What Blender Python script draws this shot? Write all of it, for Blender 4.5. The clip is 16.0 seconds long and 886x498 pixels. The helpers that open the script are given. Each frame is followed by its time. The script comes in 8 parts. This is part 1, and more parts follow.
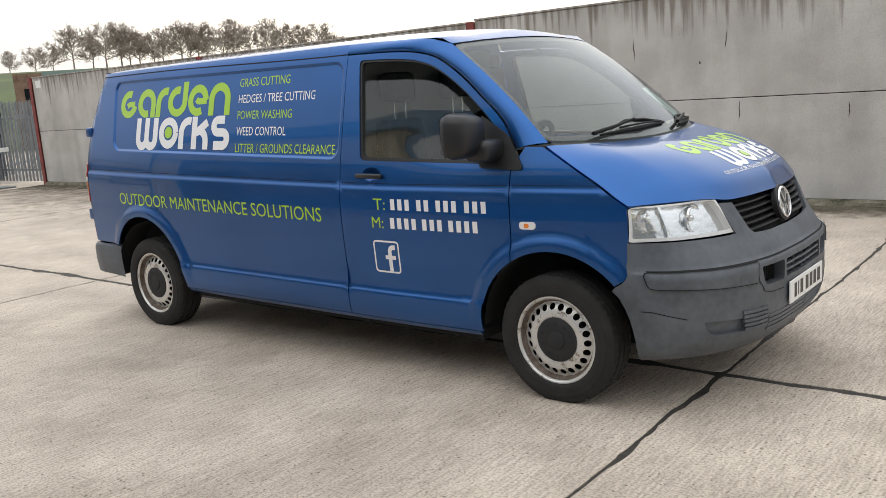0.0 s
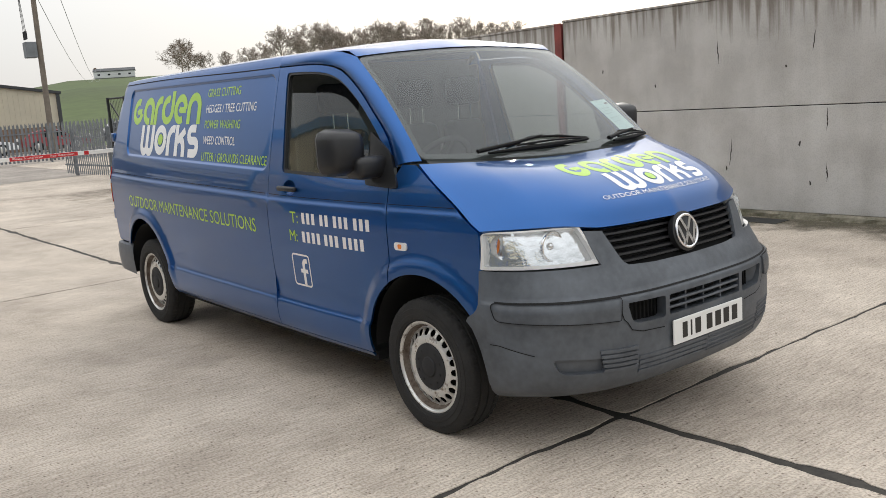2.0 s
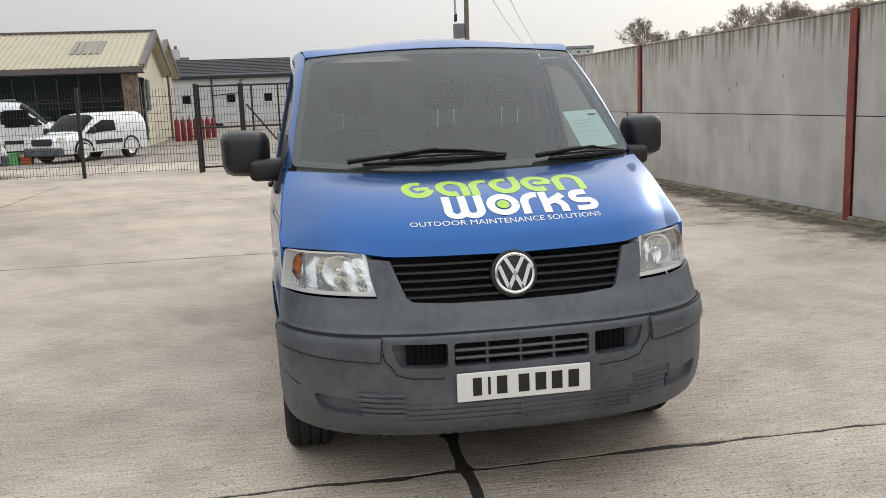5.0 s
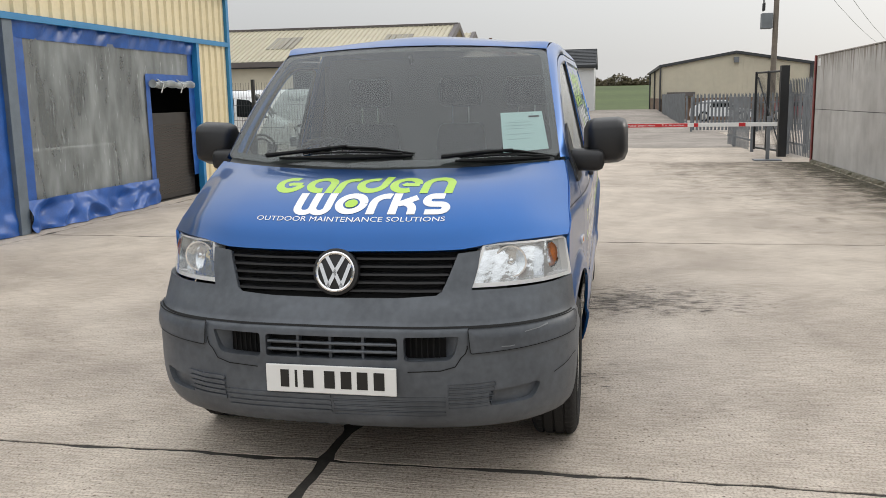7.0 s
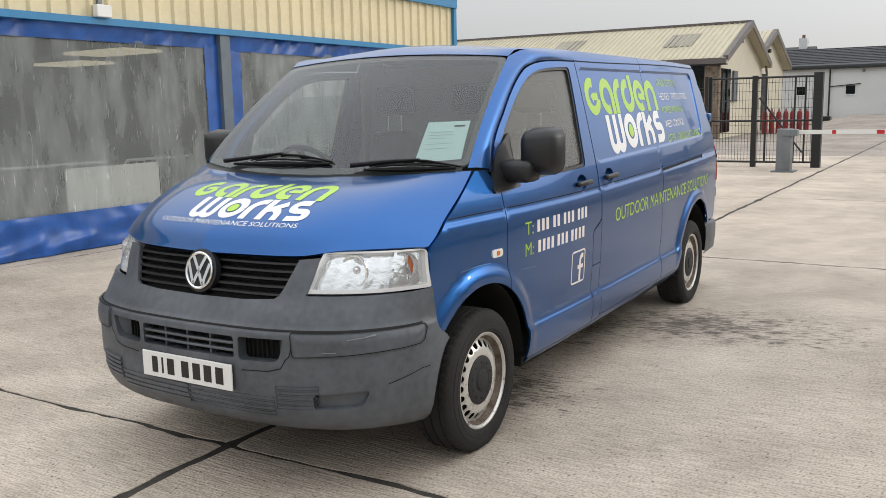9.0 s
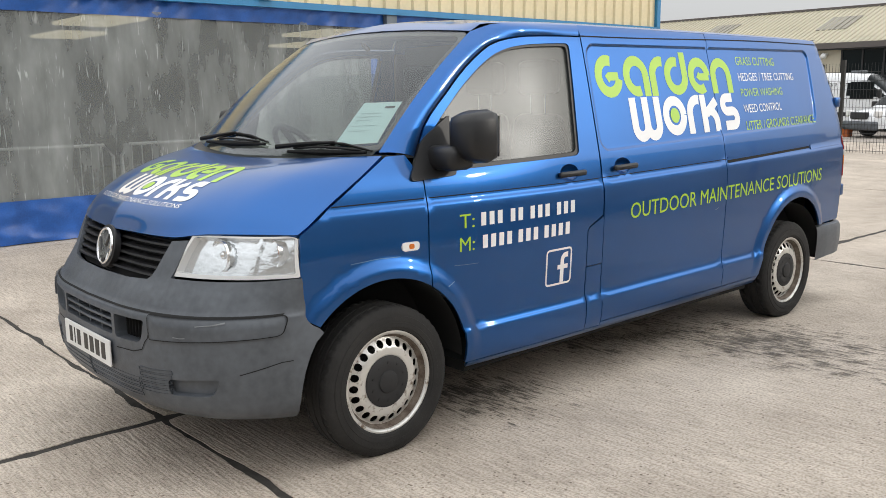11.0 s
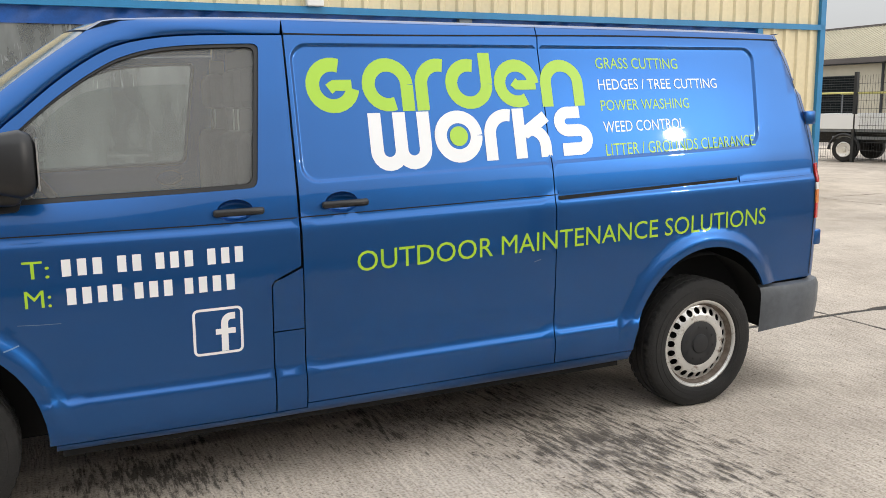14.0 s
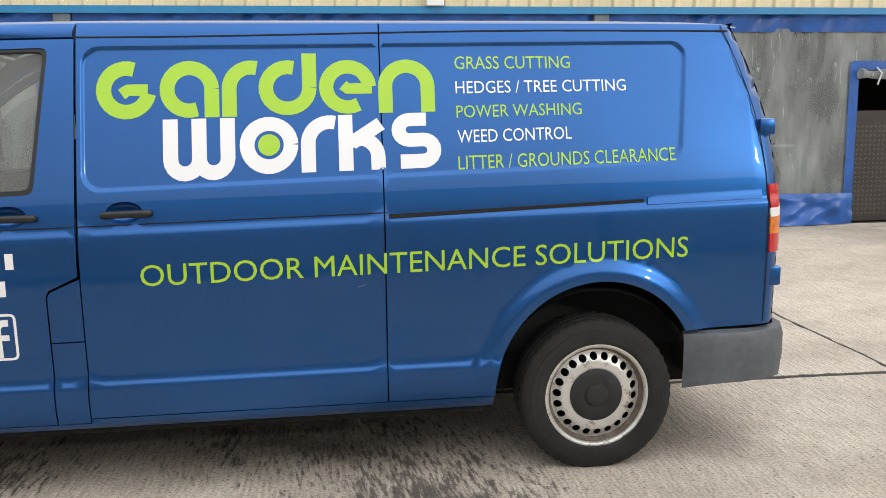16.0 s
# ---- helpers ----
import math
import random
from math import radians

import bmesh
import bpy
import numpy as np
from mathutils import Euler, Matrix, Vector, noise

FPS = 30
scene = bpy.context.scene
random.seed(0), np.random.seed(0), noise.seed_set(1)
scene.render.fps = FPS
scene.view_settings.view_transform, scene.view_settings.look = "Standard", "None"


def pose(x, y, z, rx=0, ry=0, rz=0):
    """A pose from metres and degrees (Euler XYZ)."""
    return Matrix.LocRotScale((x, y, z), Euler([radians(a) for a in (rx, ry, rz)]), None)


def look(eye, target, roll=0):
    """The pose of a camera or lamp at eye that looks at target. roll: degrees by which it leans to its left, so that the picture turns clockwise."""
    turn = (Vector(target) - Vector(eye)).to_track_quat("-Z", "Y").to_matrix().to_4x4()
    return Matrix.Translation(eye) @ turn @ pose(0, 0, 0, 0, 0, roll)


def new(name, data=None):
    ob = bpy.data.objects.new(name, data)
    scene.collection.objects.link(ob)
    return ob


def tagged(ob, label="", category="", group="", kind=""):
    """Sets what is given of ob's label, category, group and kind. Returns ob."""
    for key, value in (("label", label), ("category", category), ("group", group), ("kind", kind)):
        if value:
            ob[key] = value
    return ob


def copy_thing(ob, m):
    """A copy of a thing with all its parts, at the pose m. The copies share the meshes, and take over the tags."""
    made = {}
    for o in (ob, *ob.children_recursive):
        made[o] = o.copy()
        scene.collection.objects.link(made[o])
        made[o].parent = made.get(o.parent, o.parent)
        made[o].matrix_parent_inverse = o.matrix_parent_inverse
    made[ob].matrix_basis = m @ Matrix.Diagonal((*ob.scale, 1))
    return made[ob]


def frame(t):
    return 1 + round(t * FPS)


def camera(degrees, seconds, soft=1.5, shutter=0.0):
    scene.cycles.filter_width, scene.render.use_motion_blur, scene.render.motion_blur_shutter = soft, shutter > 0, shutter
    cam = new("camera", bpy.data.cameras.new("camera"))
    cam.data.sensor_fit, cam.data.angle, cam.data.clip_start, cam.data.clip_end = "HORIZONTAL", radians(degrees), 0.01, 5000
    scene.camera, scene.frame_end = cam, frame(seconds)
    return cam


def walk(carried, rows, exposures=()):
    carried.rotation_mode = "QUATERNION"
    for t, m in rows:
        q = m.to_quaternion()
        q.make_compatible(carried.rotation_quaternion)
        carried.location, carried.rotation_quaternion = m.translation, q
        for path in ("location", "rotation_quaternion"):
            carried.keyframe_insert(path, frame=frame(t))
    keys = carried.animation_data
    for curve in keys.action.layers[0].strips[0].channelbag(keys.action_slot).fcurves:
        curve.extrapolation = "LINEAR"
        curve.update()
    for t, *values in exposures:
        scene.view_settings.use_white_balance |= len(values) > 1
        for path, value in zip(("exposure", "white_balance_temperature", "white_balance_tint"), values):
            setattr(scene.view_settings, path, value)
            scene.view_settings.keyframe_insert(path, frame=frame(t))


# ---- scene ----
cam = camera(53.6, 16.0, soft=0.6)
PATH = [
    (0, (2.209, -4.438, 1.589), (0.968, -2.914, 1.221), -4.2),
    (0.5, (2.473, -4.24, 1.578), (1.17, -2.765, 1.225), -4.2),
    (1, (2.637, -3.95, 1.541), (1.257, -2.545, 1.194), -4.4),
    (1.5, (2.836, -3.618, 1.564), (1.375, -2.297, 1.219), -4.3),
    (2, (3.172, -3.276, 1.565), (1.628, -2.052, 1.222), -4.1),
    (2.5, (3.322, -2.89, 1.54), (1.694, -1.78, 1.199), -3.6),
    (3, (3.446, -2.482, 1.557), (1.737, -1.501, 1.217), -3.0),
    (3.5, (3.704, -2.068, 1.556), (1.918, -1.233, 1.219), -2.5),
    (6, (4.081, 0.102, 1.555), (2.11, 0.087, 1.221), -1.8),
    (6.5, (4.138, 0.605, 1.567), (2.176, 0.414, 1.232), -1.3),
    (7, (4.004, 1.047, 1.54), (2.068, 0.671, 1.206), -1.0),
    (7.5, (3.902, 1.483, 1.536), (2.007, 0.935, 1.205), -0.9),
    (8, (3.8, 1.936, 1.559), (1.96, 1.223, 1.232), -0.8),
    (8.5, (3.555, 2.317, 1.547), (1.785, 1.443, 1.225), -1.1),
    (9, (3.368, 2.745, 1.538), (1.68, 1.721, 1.223), -1.2),
    (11.5, (1.78, 3.876, 1.499), (0.572, 2.321, 1.153), -0.8),
    (12, (1.392, 4.041, 1.487), (0.263, 2.424, 1.152), -1.0),
    (12.5, (0.977, 4.139, 1.517), (-0.088, 2.48, 1.181), -0.9),
    (13, (0.5, 4.143, 1.527), (-0.5, 2.442, 1.196), -1.0),
    (13.5, (0.018, 4.225, 1.518), (-0.9, 2.478, 1.192), -0.9),
    (14, (-0.477, 4.228, 1.51), (-1.296, 2.433, 1.186), -0.7),
    (14.5, (-0.983, 4.206, 1.526), (-1.689, 2.363, 1.203), -0.4),
    (15, (-1.438, 4.304, 1.531), (-2.013, 2.415, 1.214), -0.4),
    (15.5, (-1.906, 4.259, 1.512), (-2.324, 2.329, 1.194), -0.4),
    (16, (-2.355, 4.326, 1.516), (-2.589, 2.365, 1.197), -0.6),
]
walk(cam, [(t, look(eye, target, roll)) for t, eye, target, roll in PATH], exposures=((0.0, 0.08), (3.5, -0.09), (7.0, -0.05), (9.0, 0.04), (11.5, 0.13), (13.5, 0.16), (16.0, 0.20)))

# ---- world, sun and exposure ----
SUN_AZ, SUN_EL = 133.0, 18.4
world = bpy.data.worlds.new("sky")
scene.world = world
world.use_nodes = True
wn, wl = world.node_tree.nodes, world.node_tree.links
wn.clear()
sky = wn.new("ShaderNodeTexSky")
sky.sky_type, sky.sun_disc = "NISHITA", False
sky.sun_elevation, sky.sun_rotation = radians(SUN_EL), radians(90 - SUN_AZ)
sky.air_density, sky.dust_density, sky.ozone_density = 1.0, 2.0, 1.0
cloud = wn.new("ShaderNodeMix")
cloud.data_type = "RGBA"
cloud.inputs["Factor"].default_value = 0.90
wl.new(sky.outputs["Color"], cloud.inputs["A"])
cloud.inputs["B"].default_value = (7.10, 7.18, 7.27, 1)
wbg = wn.new("ShaderNodeBackground")
wbg.inputs["Strength"].default_value = 0.118
wout = wn.new("ShaderNodeOutputWorld")
# an overcast sky is brighter overhead than at the horizon
wco, wsep, wup, wmul = wn.new("ShaderNodeTexCoord"), wn.new("ShaderNodeSeparateXYZ"), wn.new("ShaderNodeMapRange"), wn.new("ShaderNodeVectorMath")
wl.new(wco.outputs["Generated"], wsep.inputs[0])
wl.new(wsep.outputs["Z"], wup.inputs["Value"])
wup.inputs["From Min"].default_value, wup.inputs["From Max"].default_value, wup.inputs["To Min"].default_value, wup.inputs["To Max"].default_value = 0.04, 0.9, 0.66, 2.15
wmul.operation = "SCALE"
wl.new(cloud.outputs["Result"], wmul.inputs[0])
wl.new(wup.outputs["Result"], wmul.inputs["Scale"])
# thin cloud spreads the sun's light into a wide pale glow around it
SUN_DIR = Vector((math.cos(radians(SUN_AZ)) * math.cos(radians(SUN_EL)), math.sin(radians(SUN_AZ)) * math.cos(radians(SUN_EL)), math.sin(radians(SUN_EL))))
wdot, wclip, wglow, wwarm = wn.new("ShaderNodeVectorMath"), wn.new("ShaderNodeClamp"), wn.new("ShaderNodeMath"), wn.new("ShaderNodeVectorMath")
wdot.operation, wglow.operation, wwarm.operation = "DOT_PRODUCT", "ADD", "SCALE"
wdot.inputs[1].default_value = SUN_DIR
wl.new(wco.outputs["Generated"], wdot.inputs[0])
wl.new(wdot.outputs["Value"], wclip.inputs["Value"])
lobes = []
for power, gain in ((2.5, 0.48), (90.0, 0.45)):
    p, g = wn.new("ShaderNodeMath"), wn.new("ShaderNodeMath")
    p.operation, g.operation = "POWER", "MULTIPLY"
    p.inputs[1].default_value, g.inputs[1].default_value = power, gain
    wl.new(wclip.outputs["Result"], p.inputs[0])
    wl.new(p.outputs[0], g.inputs[0])
    lobes.append(g)
wl.new(lobes[0].outputs[0], wglow.inputs[0])
wl.new(lobes[1].outputs[0], wglow.inputs[1])
wwarm.inputs[0].default_value = (7.2, 7.05, 6.75)
wl.new(wglow.outputs[0], wwarm.inputs["Scale"])
wsum = wn.new("ShaderNodeVectorMath")
wl.new(wmul.outputs["Vector"], wsum.inputs[0])
wl.new(wwarm.outputs["Vector"], wsum.inputs[1])
wl.new(wsum.outputs["Vector"], wbg.inputs["Color"])
wl.new(wbg.outputs["Background"], wout.inputs["Surface"])
sun = new("sun", bpy.data.lights.new("sun", "SUN"))
sun.data.energy, sun.data.angle, sun.data.color = 0.52, radians(1.9), (1.0, 0.95, 0.87)
sun.matrix_world = look((0, 0, 0), -SUN_DIR)


# ---- materials ----
def material(name, color, rough=0.6, metal=0.0, vary=0.0, scale=4.0, fine=60.0, bump=0.0, bump_scale=80.0, coat=0.0, dark=None, spec=0.5, emit=None):
    """A surface with variation at two scales, fine relief and an optional second colour in patches."""
    m = bpy.data.materials.new(name)
    m.use_nodes = True
    n, l = m.node_tree.nodes, m.node_tree.links
    b = n["Principled BSDF"]
    b.inputs["Base Color"].default_value = (*color, 1)
    b.inputs["Roughness"].default_value, b.inputs["Metallic"].default_value = rough, metal
    b.inputs["Coat Weight"].default_value = coat
    b.inputs["Coat Roughness"].default_value = 0.05
    b.inputs["Specular IOR Level"].default_value = spec
    if emit:
        b.inputs["Emission Color"].default_value, b.inputs["Emission Strength"].default_value = (*emit[:3], 1), emit[3]
    co = n.new("ShaderNodeTexCoord")
    if vary:
        big, small = n.new("ShaderNodeTexNoise"), n.new("ShaderNodeTexNoise")
        big.inputs["Scale"].default_value, small.inputs["Scale"].default_value = scale, fine
        big.inputs["Detail"].default_value = 5
        mix = n.new("ShaderNodeMath")
        mix.operation = "MULTIPLY_ADD"
        mix.inputs[1].default_value = 0.45
        l.new(co.outputs["Object"], big.inputs["Vector"])
        l.new(co.outputs["Object"], small.inputs["Vector"])
        l.new(small.outputs["Fac"], mix.inputs[0])
        l.new(big.outputs["Fac"], mix.inputs[2])
        ramp = n.new("ShaderNodeValToRGB")
        lo = dark or tuple(c * (1 - vary) for c in color)
        hi = tuple(min(1, c * (1 + vary * 0.6)) for c in color)
        ramp.color_ramp.elements[0].position, ramp.color_ramp.elements[0].color = 0.5, (*lo, 1)
        ramp.color_ramp.elements[1].position, ramp.color_ramp.elements[1].color = 0.95, (*hi, 1)
        l.new(mix.outputs[0], ramp.inputs["Fac"])
        l.new(ramp.outputs["Color"], b.inputs["Base Color"])
    if bump:
        t = n.new("ShaderNodeTexNoise")
        t.inputs["Scale"].default_value, t.inputs["Detail"].default_value = bump_scale, 4
        l.new(co.outputs["Object"], t.inputs["Vector"])
        bp = n.new("ShaderNodeBump")
        bp.inputs["Strength"].default_value, bp.inputs["Distance"].default_value = bump, 0.01
        l.new(t.outputs["Fac"], bp.inputs["Height"])
        l.new(bp.outputs["Normal"], b.inputs["Normal"])
    return m


def glass(name, tint, see, rough=0.02, ior=1.5, dust=0.0):
    """A pane: mirror gloss by Fresnel over what is seen through it, dimmed by its tint, with a film of dust."""
    m = bpy.data.materials.new(name)
    m.use_nodes = True
    n, l = m.node_tree.nodes, m.node_tree.links
    n.clear()
    out, mix, gl, tr, lw, pw, fr = (n.new("ShaderNode" + k) for k in ("OutputMaterial", "MixShader", "BsdfGlossy", "BsdfTransparent", "LayerWeight", "Math", "Math"))
    gl.inputs["Roughness"].default_value = rough
    gl.inputs["Color"].default_value = (0.95, 0.98, 1, 1)
    tr.inputs["Color"].default_value = (*[c * see for c in tint], 1)
    f0 = ((ior - 1) / (ior + 1)) ** 2
    lw.inputs["Blend"].default_value = 0.5
    pw.operation, fr.operation = "POWER", "MULTIPLY_ADD"
    pw.inputs[1].default_value, fr.inputs[1].default_value, fr.inputs[2].default_value = 5.0, 1 - f0, f0
    l.new(lw.outputs["Facing"], pw.inputs[0])
    l.new(pw.outputs[0], fr.inputs[0])
    l.new(fr.outputs[0], mix.inputs[0])
    l.new(tr.outputs[0], mix.inputs[1])
    l.new(gl.outputs[0], mix.inputs[2])
    last = mix
    if dust:
        df, film, co, t, r = (n.new("ShaderNode" + k) for k in ("BsdfDiffuse", "MixShader", "TexCoord", "TexNoise", "MapRange"))
        df.inputs["Color"].default_value = (0.50, 0.49, 0.46, 1)
        t.inputs["Scale"].default_value, t.inputs["Detail"].default_value = 2.2, 6
        r.inputs["To Min"].default_value, r.inputs["To Max"].default_value = dust * 0.6, dust * 1.4
        l.new(co.outputs["Object"], t.inputs["Vector"])
        l.new(t.outputs["Fac"], r.inputs["Value"])
        l.new(r.outputs["Result"], film.inputs[0])
        l.new(mix.outputs[0], film.inputs[1])
        l.new(df.outputs[0], film.inputs[2])
        last = film
    l.new(last.outputs[0], out.inputs["Surface"])
    return m


def concrete(name, base, stripes, dark, bump=0.5):
    """Brushed or cast concrete with stains; stripes is the axis across which the brush marks lie."""
    m = material(name, base, 0.85)
    n, l = m.node_tree.nodes, m.node_tree.links
    b = n["Principled BSDF"]
    geo = n.new("ShaderNodeNewGeometry")
    mp = n.new("ShaderNodeMapping")
    mp.inputs["Scale"].default_value = {"x": (75, 6.5, 1), "z": (3.2, 3.2, 0.35), "": (8, 8, 8)}[stripes]
    l.new(geo.outputs["Position"], mp.inputs["Vector"])
    lines, stain, grit, blot = (n.new("ShaderNodeTexNoise") for _ in range(4))
    for t, s, d in ((lines, 1.0, 4), (stain, 0.55, 6), (grit, 80, 4), (blot, 2.3, 5)):
        t.inputs["Scale"].default_value, t.inputs["Detail"].default_value = s, d
    l.new(mp.outputs[0], lines.inputs["Vector"])
    for t in (stain, grit, blot):
        l.new(geo.outputs["Position"], t.inputs["Vector"])

    def ramp(src, a, b2, c0, c1):
        r = n.new("ShaderNodeValToRGB")
        r.color_ramp.elements[0].position, r.color_ramp.elements[1].position = a, b2
        r.color_ramp.elements[0].color, r.color_ramp.elements[1].color = (*c0, 1), (*c1, 1)
        l.new(src.outputs["Fac"], r.inputs["Fac"])
        return r

    def times(a, b2):
        x = n.new("ShaderNodeMix")
        x.data_type, x.blend_type = "RGBA", "MULTIPLY"
        x.inputs["Factor"].default_value = 1
        l.new(a, x.inputs["A"])
        l.new(b2, x.inputs["B"])
        return x.outputs["Result"]

    pit = n.new("ShaderNodeTexVoronoi")
    pit.inputs["Scale"].default_value = 46 if stripes == "x" else 22
    l.new(geo.outputs["Position"], pit.inputs["Vector"])
    # only some cells hold a pit, each of its own size
    cell, near_pit = n.new("ShaderNodeSeparateColor"), n.new("ShaderNodeMath")
    near_pit.operation = "MULTIPLY_ADD"
    l.new(pit.outputs["Color"], cell.inputs[0])
    l.new(cell.outputs["Red"], near_pit.inputs[0])
    near_pit.inputs[1].default_value = 0.75
    l.new(pit.outputs["Distance"], near_pit.inputs[2])
    pr = n.new("ShaderNodeValToRGB")
    pr.color_ramp.elements[0].position, pr.color_ramp.elements[1].position = 0.24, 0.34
    pr.color_ramp.elements[0].color, pr.color_ramp.elements[1].color = (0.42, 0.38, 0.34, 1), (1, 1, 1, 1)
    l.new(near_pit.outputs[0], pr.inputs["Fac"])
    c = ramp(stain, 0.38, 0.62, dark, base).outputs["Color"]
    c = times(c, ramp(lines, 0.36, 0.62, (0.78, 0.77, 0.755) if stripes == "x" else (0.92, 0.915, 0.91), (1.04, 1.04, 1.04)).outputs["Color"])
    c = times(c, ramp(blot, 0.34, 0.6, (0.87, 0.86, 0.85), (1.04, 1.04, 1.04)).outputs["Color"])
    c = times(c, ramp(grit, 0.38, 0.54, (0.72, 0.70, 0.68) if stripes == "x" else (0.90, 0.90, 0.90), (1.05, 1.05, 1.05) if stripes == "x" else (1.03, 1.03, 1.03)).outputs["Color"])
    if stripes == "x":
        c = times(c, pr.outputs["Color"])
    if stripes == "z":
        # rain streaks run down from the top edge
        drip, m3, sep, fade, msk = n.new("ShaderNodeTexNoise"), n.new("ShaderNodeMapping"), n.new("ShaderNodeSeparateXYZ"), n.new("ShaderNodeMapRange"), n.new("ShaderNodeMath")
        m3.inputs["Scale"].default_value = (11, 11, 0.4)
        drip.inputs["Scale"].default_value, drip.inputs["Detail"].default_value = 1.0, 5
        l.new(geo.outputs["Position"], m3.inputs["Vector"])
        l.new(m3.outputs[0], drip.inputs["Vector"])
        l.new(geo.outputs["Position"], sep.inputs[0])
        l.new(sep.outputs["Z"], fade.inputs["Value"])
        fade.inputs["From Min"].default_value, fade.inputs["From Max"].default_value, fade.inputs["To Min"].default_value, fade.inputs["To Max"].default_value = 1.45, 2.42, -0.20, 0.21
        msk.operation = "ADD"
        l.new(drip.outputs["Fac"], msk.inputs[0])
        l.new(fade.outputs["Result"], msk.inputs[1])
        dr = n.new("ShaderNodeValToRGB")
        dr.color_ramp.elements[0].position, dr.color_ramp.elements[1].position = 0.60, 0.74
        dr.color_ramp.elements[0].color, dr.color_ramp.elements[1].color = (1, 1, 1, 1), (0.50, 0.46, 0.42, 1)
        l.new(msk.outputs[0], dr.inputs["Fac"])
        c = times(c, dr.outputs["Color"])
    l.new(c, b.inputs["Base Color"])
    add = n.new("ShaderNodeMath")
    add.operation = "MULTIPLY_ADD"
    add.inputs[1].default_value = 0.35
    l.new(grit.outputs["Fac"], add.inputs[0])
    l.new(lines.outputs["Fac"], add.inputs[2])
    bp = n.new("ShaderNodeBump")
    bp.inputs["Strength"].default_value, bp.inputs["Distance"].default_value = bump, 0.012
    l.new(add.outputs[0], bp.inputs["Height"])
    l.new(bp.outputs["Normal"], b.inputs["Normal"])
    return m


M_PAINT = material("blue_paint", (0.010, 0.092, 0.308), 0.36, 0.90, vary=0.10, scale=1.5, fine=900, coat=0.7)
M_PAINT.node_tree.nodes["Principled BSDF"].inputs["Coat Roughness"].default_value = 0.03
M_PAINT.node_tree.nodes["Principled BSDF"].inputs["Coat IOR"].default_value = 1.5
M_PLASTIC = material("grey_bumper_plastic", (0.088, 0.098, 0.112), 0.46, vary=0.34, scale=5, fine=30, bump=0.08, bump_scale=500)
M_BLACK = material("black_plastic", (0.012, 0.012, 0.013), 0.42, vary=0.2, scale=6, bump=0.05, bump_scale=600)
M_WIPER = material("wiper_rubber", (0.004, 0.004, 0.004), 0.6, spec=0.25)
M_RUBBER = material("tyre_rubber", (0.019, 0.018, 0.017), 0.88, vary=0.35, scale=9, fine=80, bump=0.25, bump_scale=160)
M_STEEL = material("silver_wheel_steel", (0.62, 0.61, 0.58), 0.30, 0.55, vary=0.12, scale=17, fine=90, dark=(0.20, 0.15, 0.11), bump=0.08)
for e in M_STEEL.node_tree.nodes:
    if e.type == "VALTORGB":
        e.color_ramp.elements[1].position = 0.66
# brown grime with the rim well's shade mixed into the colour
M_GRIME_SHADE = material("rusty_brake_grime", (0.15, 0.125, 0.10), 0.75, vary=0.5, scale=22, fine=90, dark=(0.07, 0.045, 0.03))
M_CAP = material("dark_wheel_cap", (0.018, 0.018, 0.019), 0.7, vary=0.2, scale=20)
# near-black that puts the shade of gaps and recesses into colour
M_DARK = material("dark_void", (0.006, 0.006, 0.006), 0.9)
# van trim; inside the workshop this colour stands in for shade
M_CABIN = material("cabin_trim_and_shop_shade", (0.018, 0.018, 0.019), 0.85, vary=0.3, scale=6)
M_SEAT = material("grey_seat_cloth", (0.022, 0.023, 0.027), 0.95, vary=0.3, scale=30, bump=0.2)
M_BULK = material("grey_bulkhead", (0.18, 0.18, 0.168), 0.8, vary=0.15, scale=3)
M_CHROME = material("chrome", (0.78, 0.78, 0.78), 0.12, 1.0)
M_LAMPSILVER = material("reflector_silver", (0.84, 0.85, 0.86), 0.10, 0.92, bump=0.32, bump_scale=34)
M_ORANGE = material("amber_lens", (0.72, 0.20, 0.035), 0.2, vary=0.35, scale=30, fine=120)
M_RED = material("red_lens", (0.50, 0.012, 0.012), 0.15, coat=0.6)
M_CLEAR = material("clear_lens", (0.78, 0.76, 0.74), 0.15, coat=0.5)
M_GLASS = glass("tinted_glass", (0.80, 0.87, 0.83), 0.78, rough=0.10, ior=1.75, dust=0.02)
M_SIDEGLASS = glass("hazy_side_glass", (0.80, 0.86, 0.83), 0.80, rough=0.27, ior=1.5, dust=0.20)
M_CLEANGLASS = glass("clear_side_glass", (0.82, 0.88, 0.85), 0.82, rough=0.0, ior=1.7, dust=0.03)
M_LENS = glass("headlight_cover", (0.97, 0.98, 0.98), 0.96, ior=1.45)
M_LIME = material("lime_vinyl", (0.36, 0.60, 0.025), 0.35, coat=0.3)
M_WHITE = material("white_vinyl", (0.80, 0.80, 0.80), 0.35, coat=0.3)
M_PLATE = material("white_plate", (0.76, 0.76, 0.74), 0.3)
M_INK = material("black_ink", (0.01, 0.01, 0.01), 0.4)
M_PAPER = material("pale_blue_paper", (0.62, 0.80, 0.82), 0.7)
M_YARD = concrete("brushed_concrete", (0.615, 0.540, 0.455), "x", (0.475, 0.412, 0.346), 0.8)
M_WALL = concrete("cast_concrete_wall", (0.505, 0.49, 0.465), "z", (0.435, 0.418, 0.395), 0.12)
M_ROAD = concrete("worn_grey_road", (0.375, 0.335, 0.295), "x", (0.275, 0.245, 0.215), 0.5)
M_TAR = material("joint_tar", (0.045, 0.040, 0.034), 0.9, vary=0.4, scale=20)
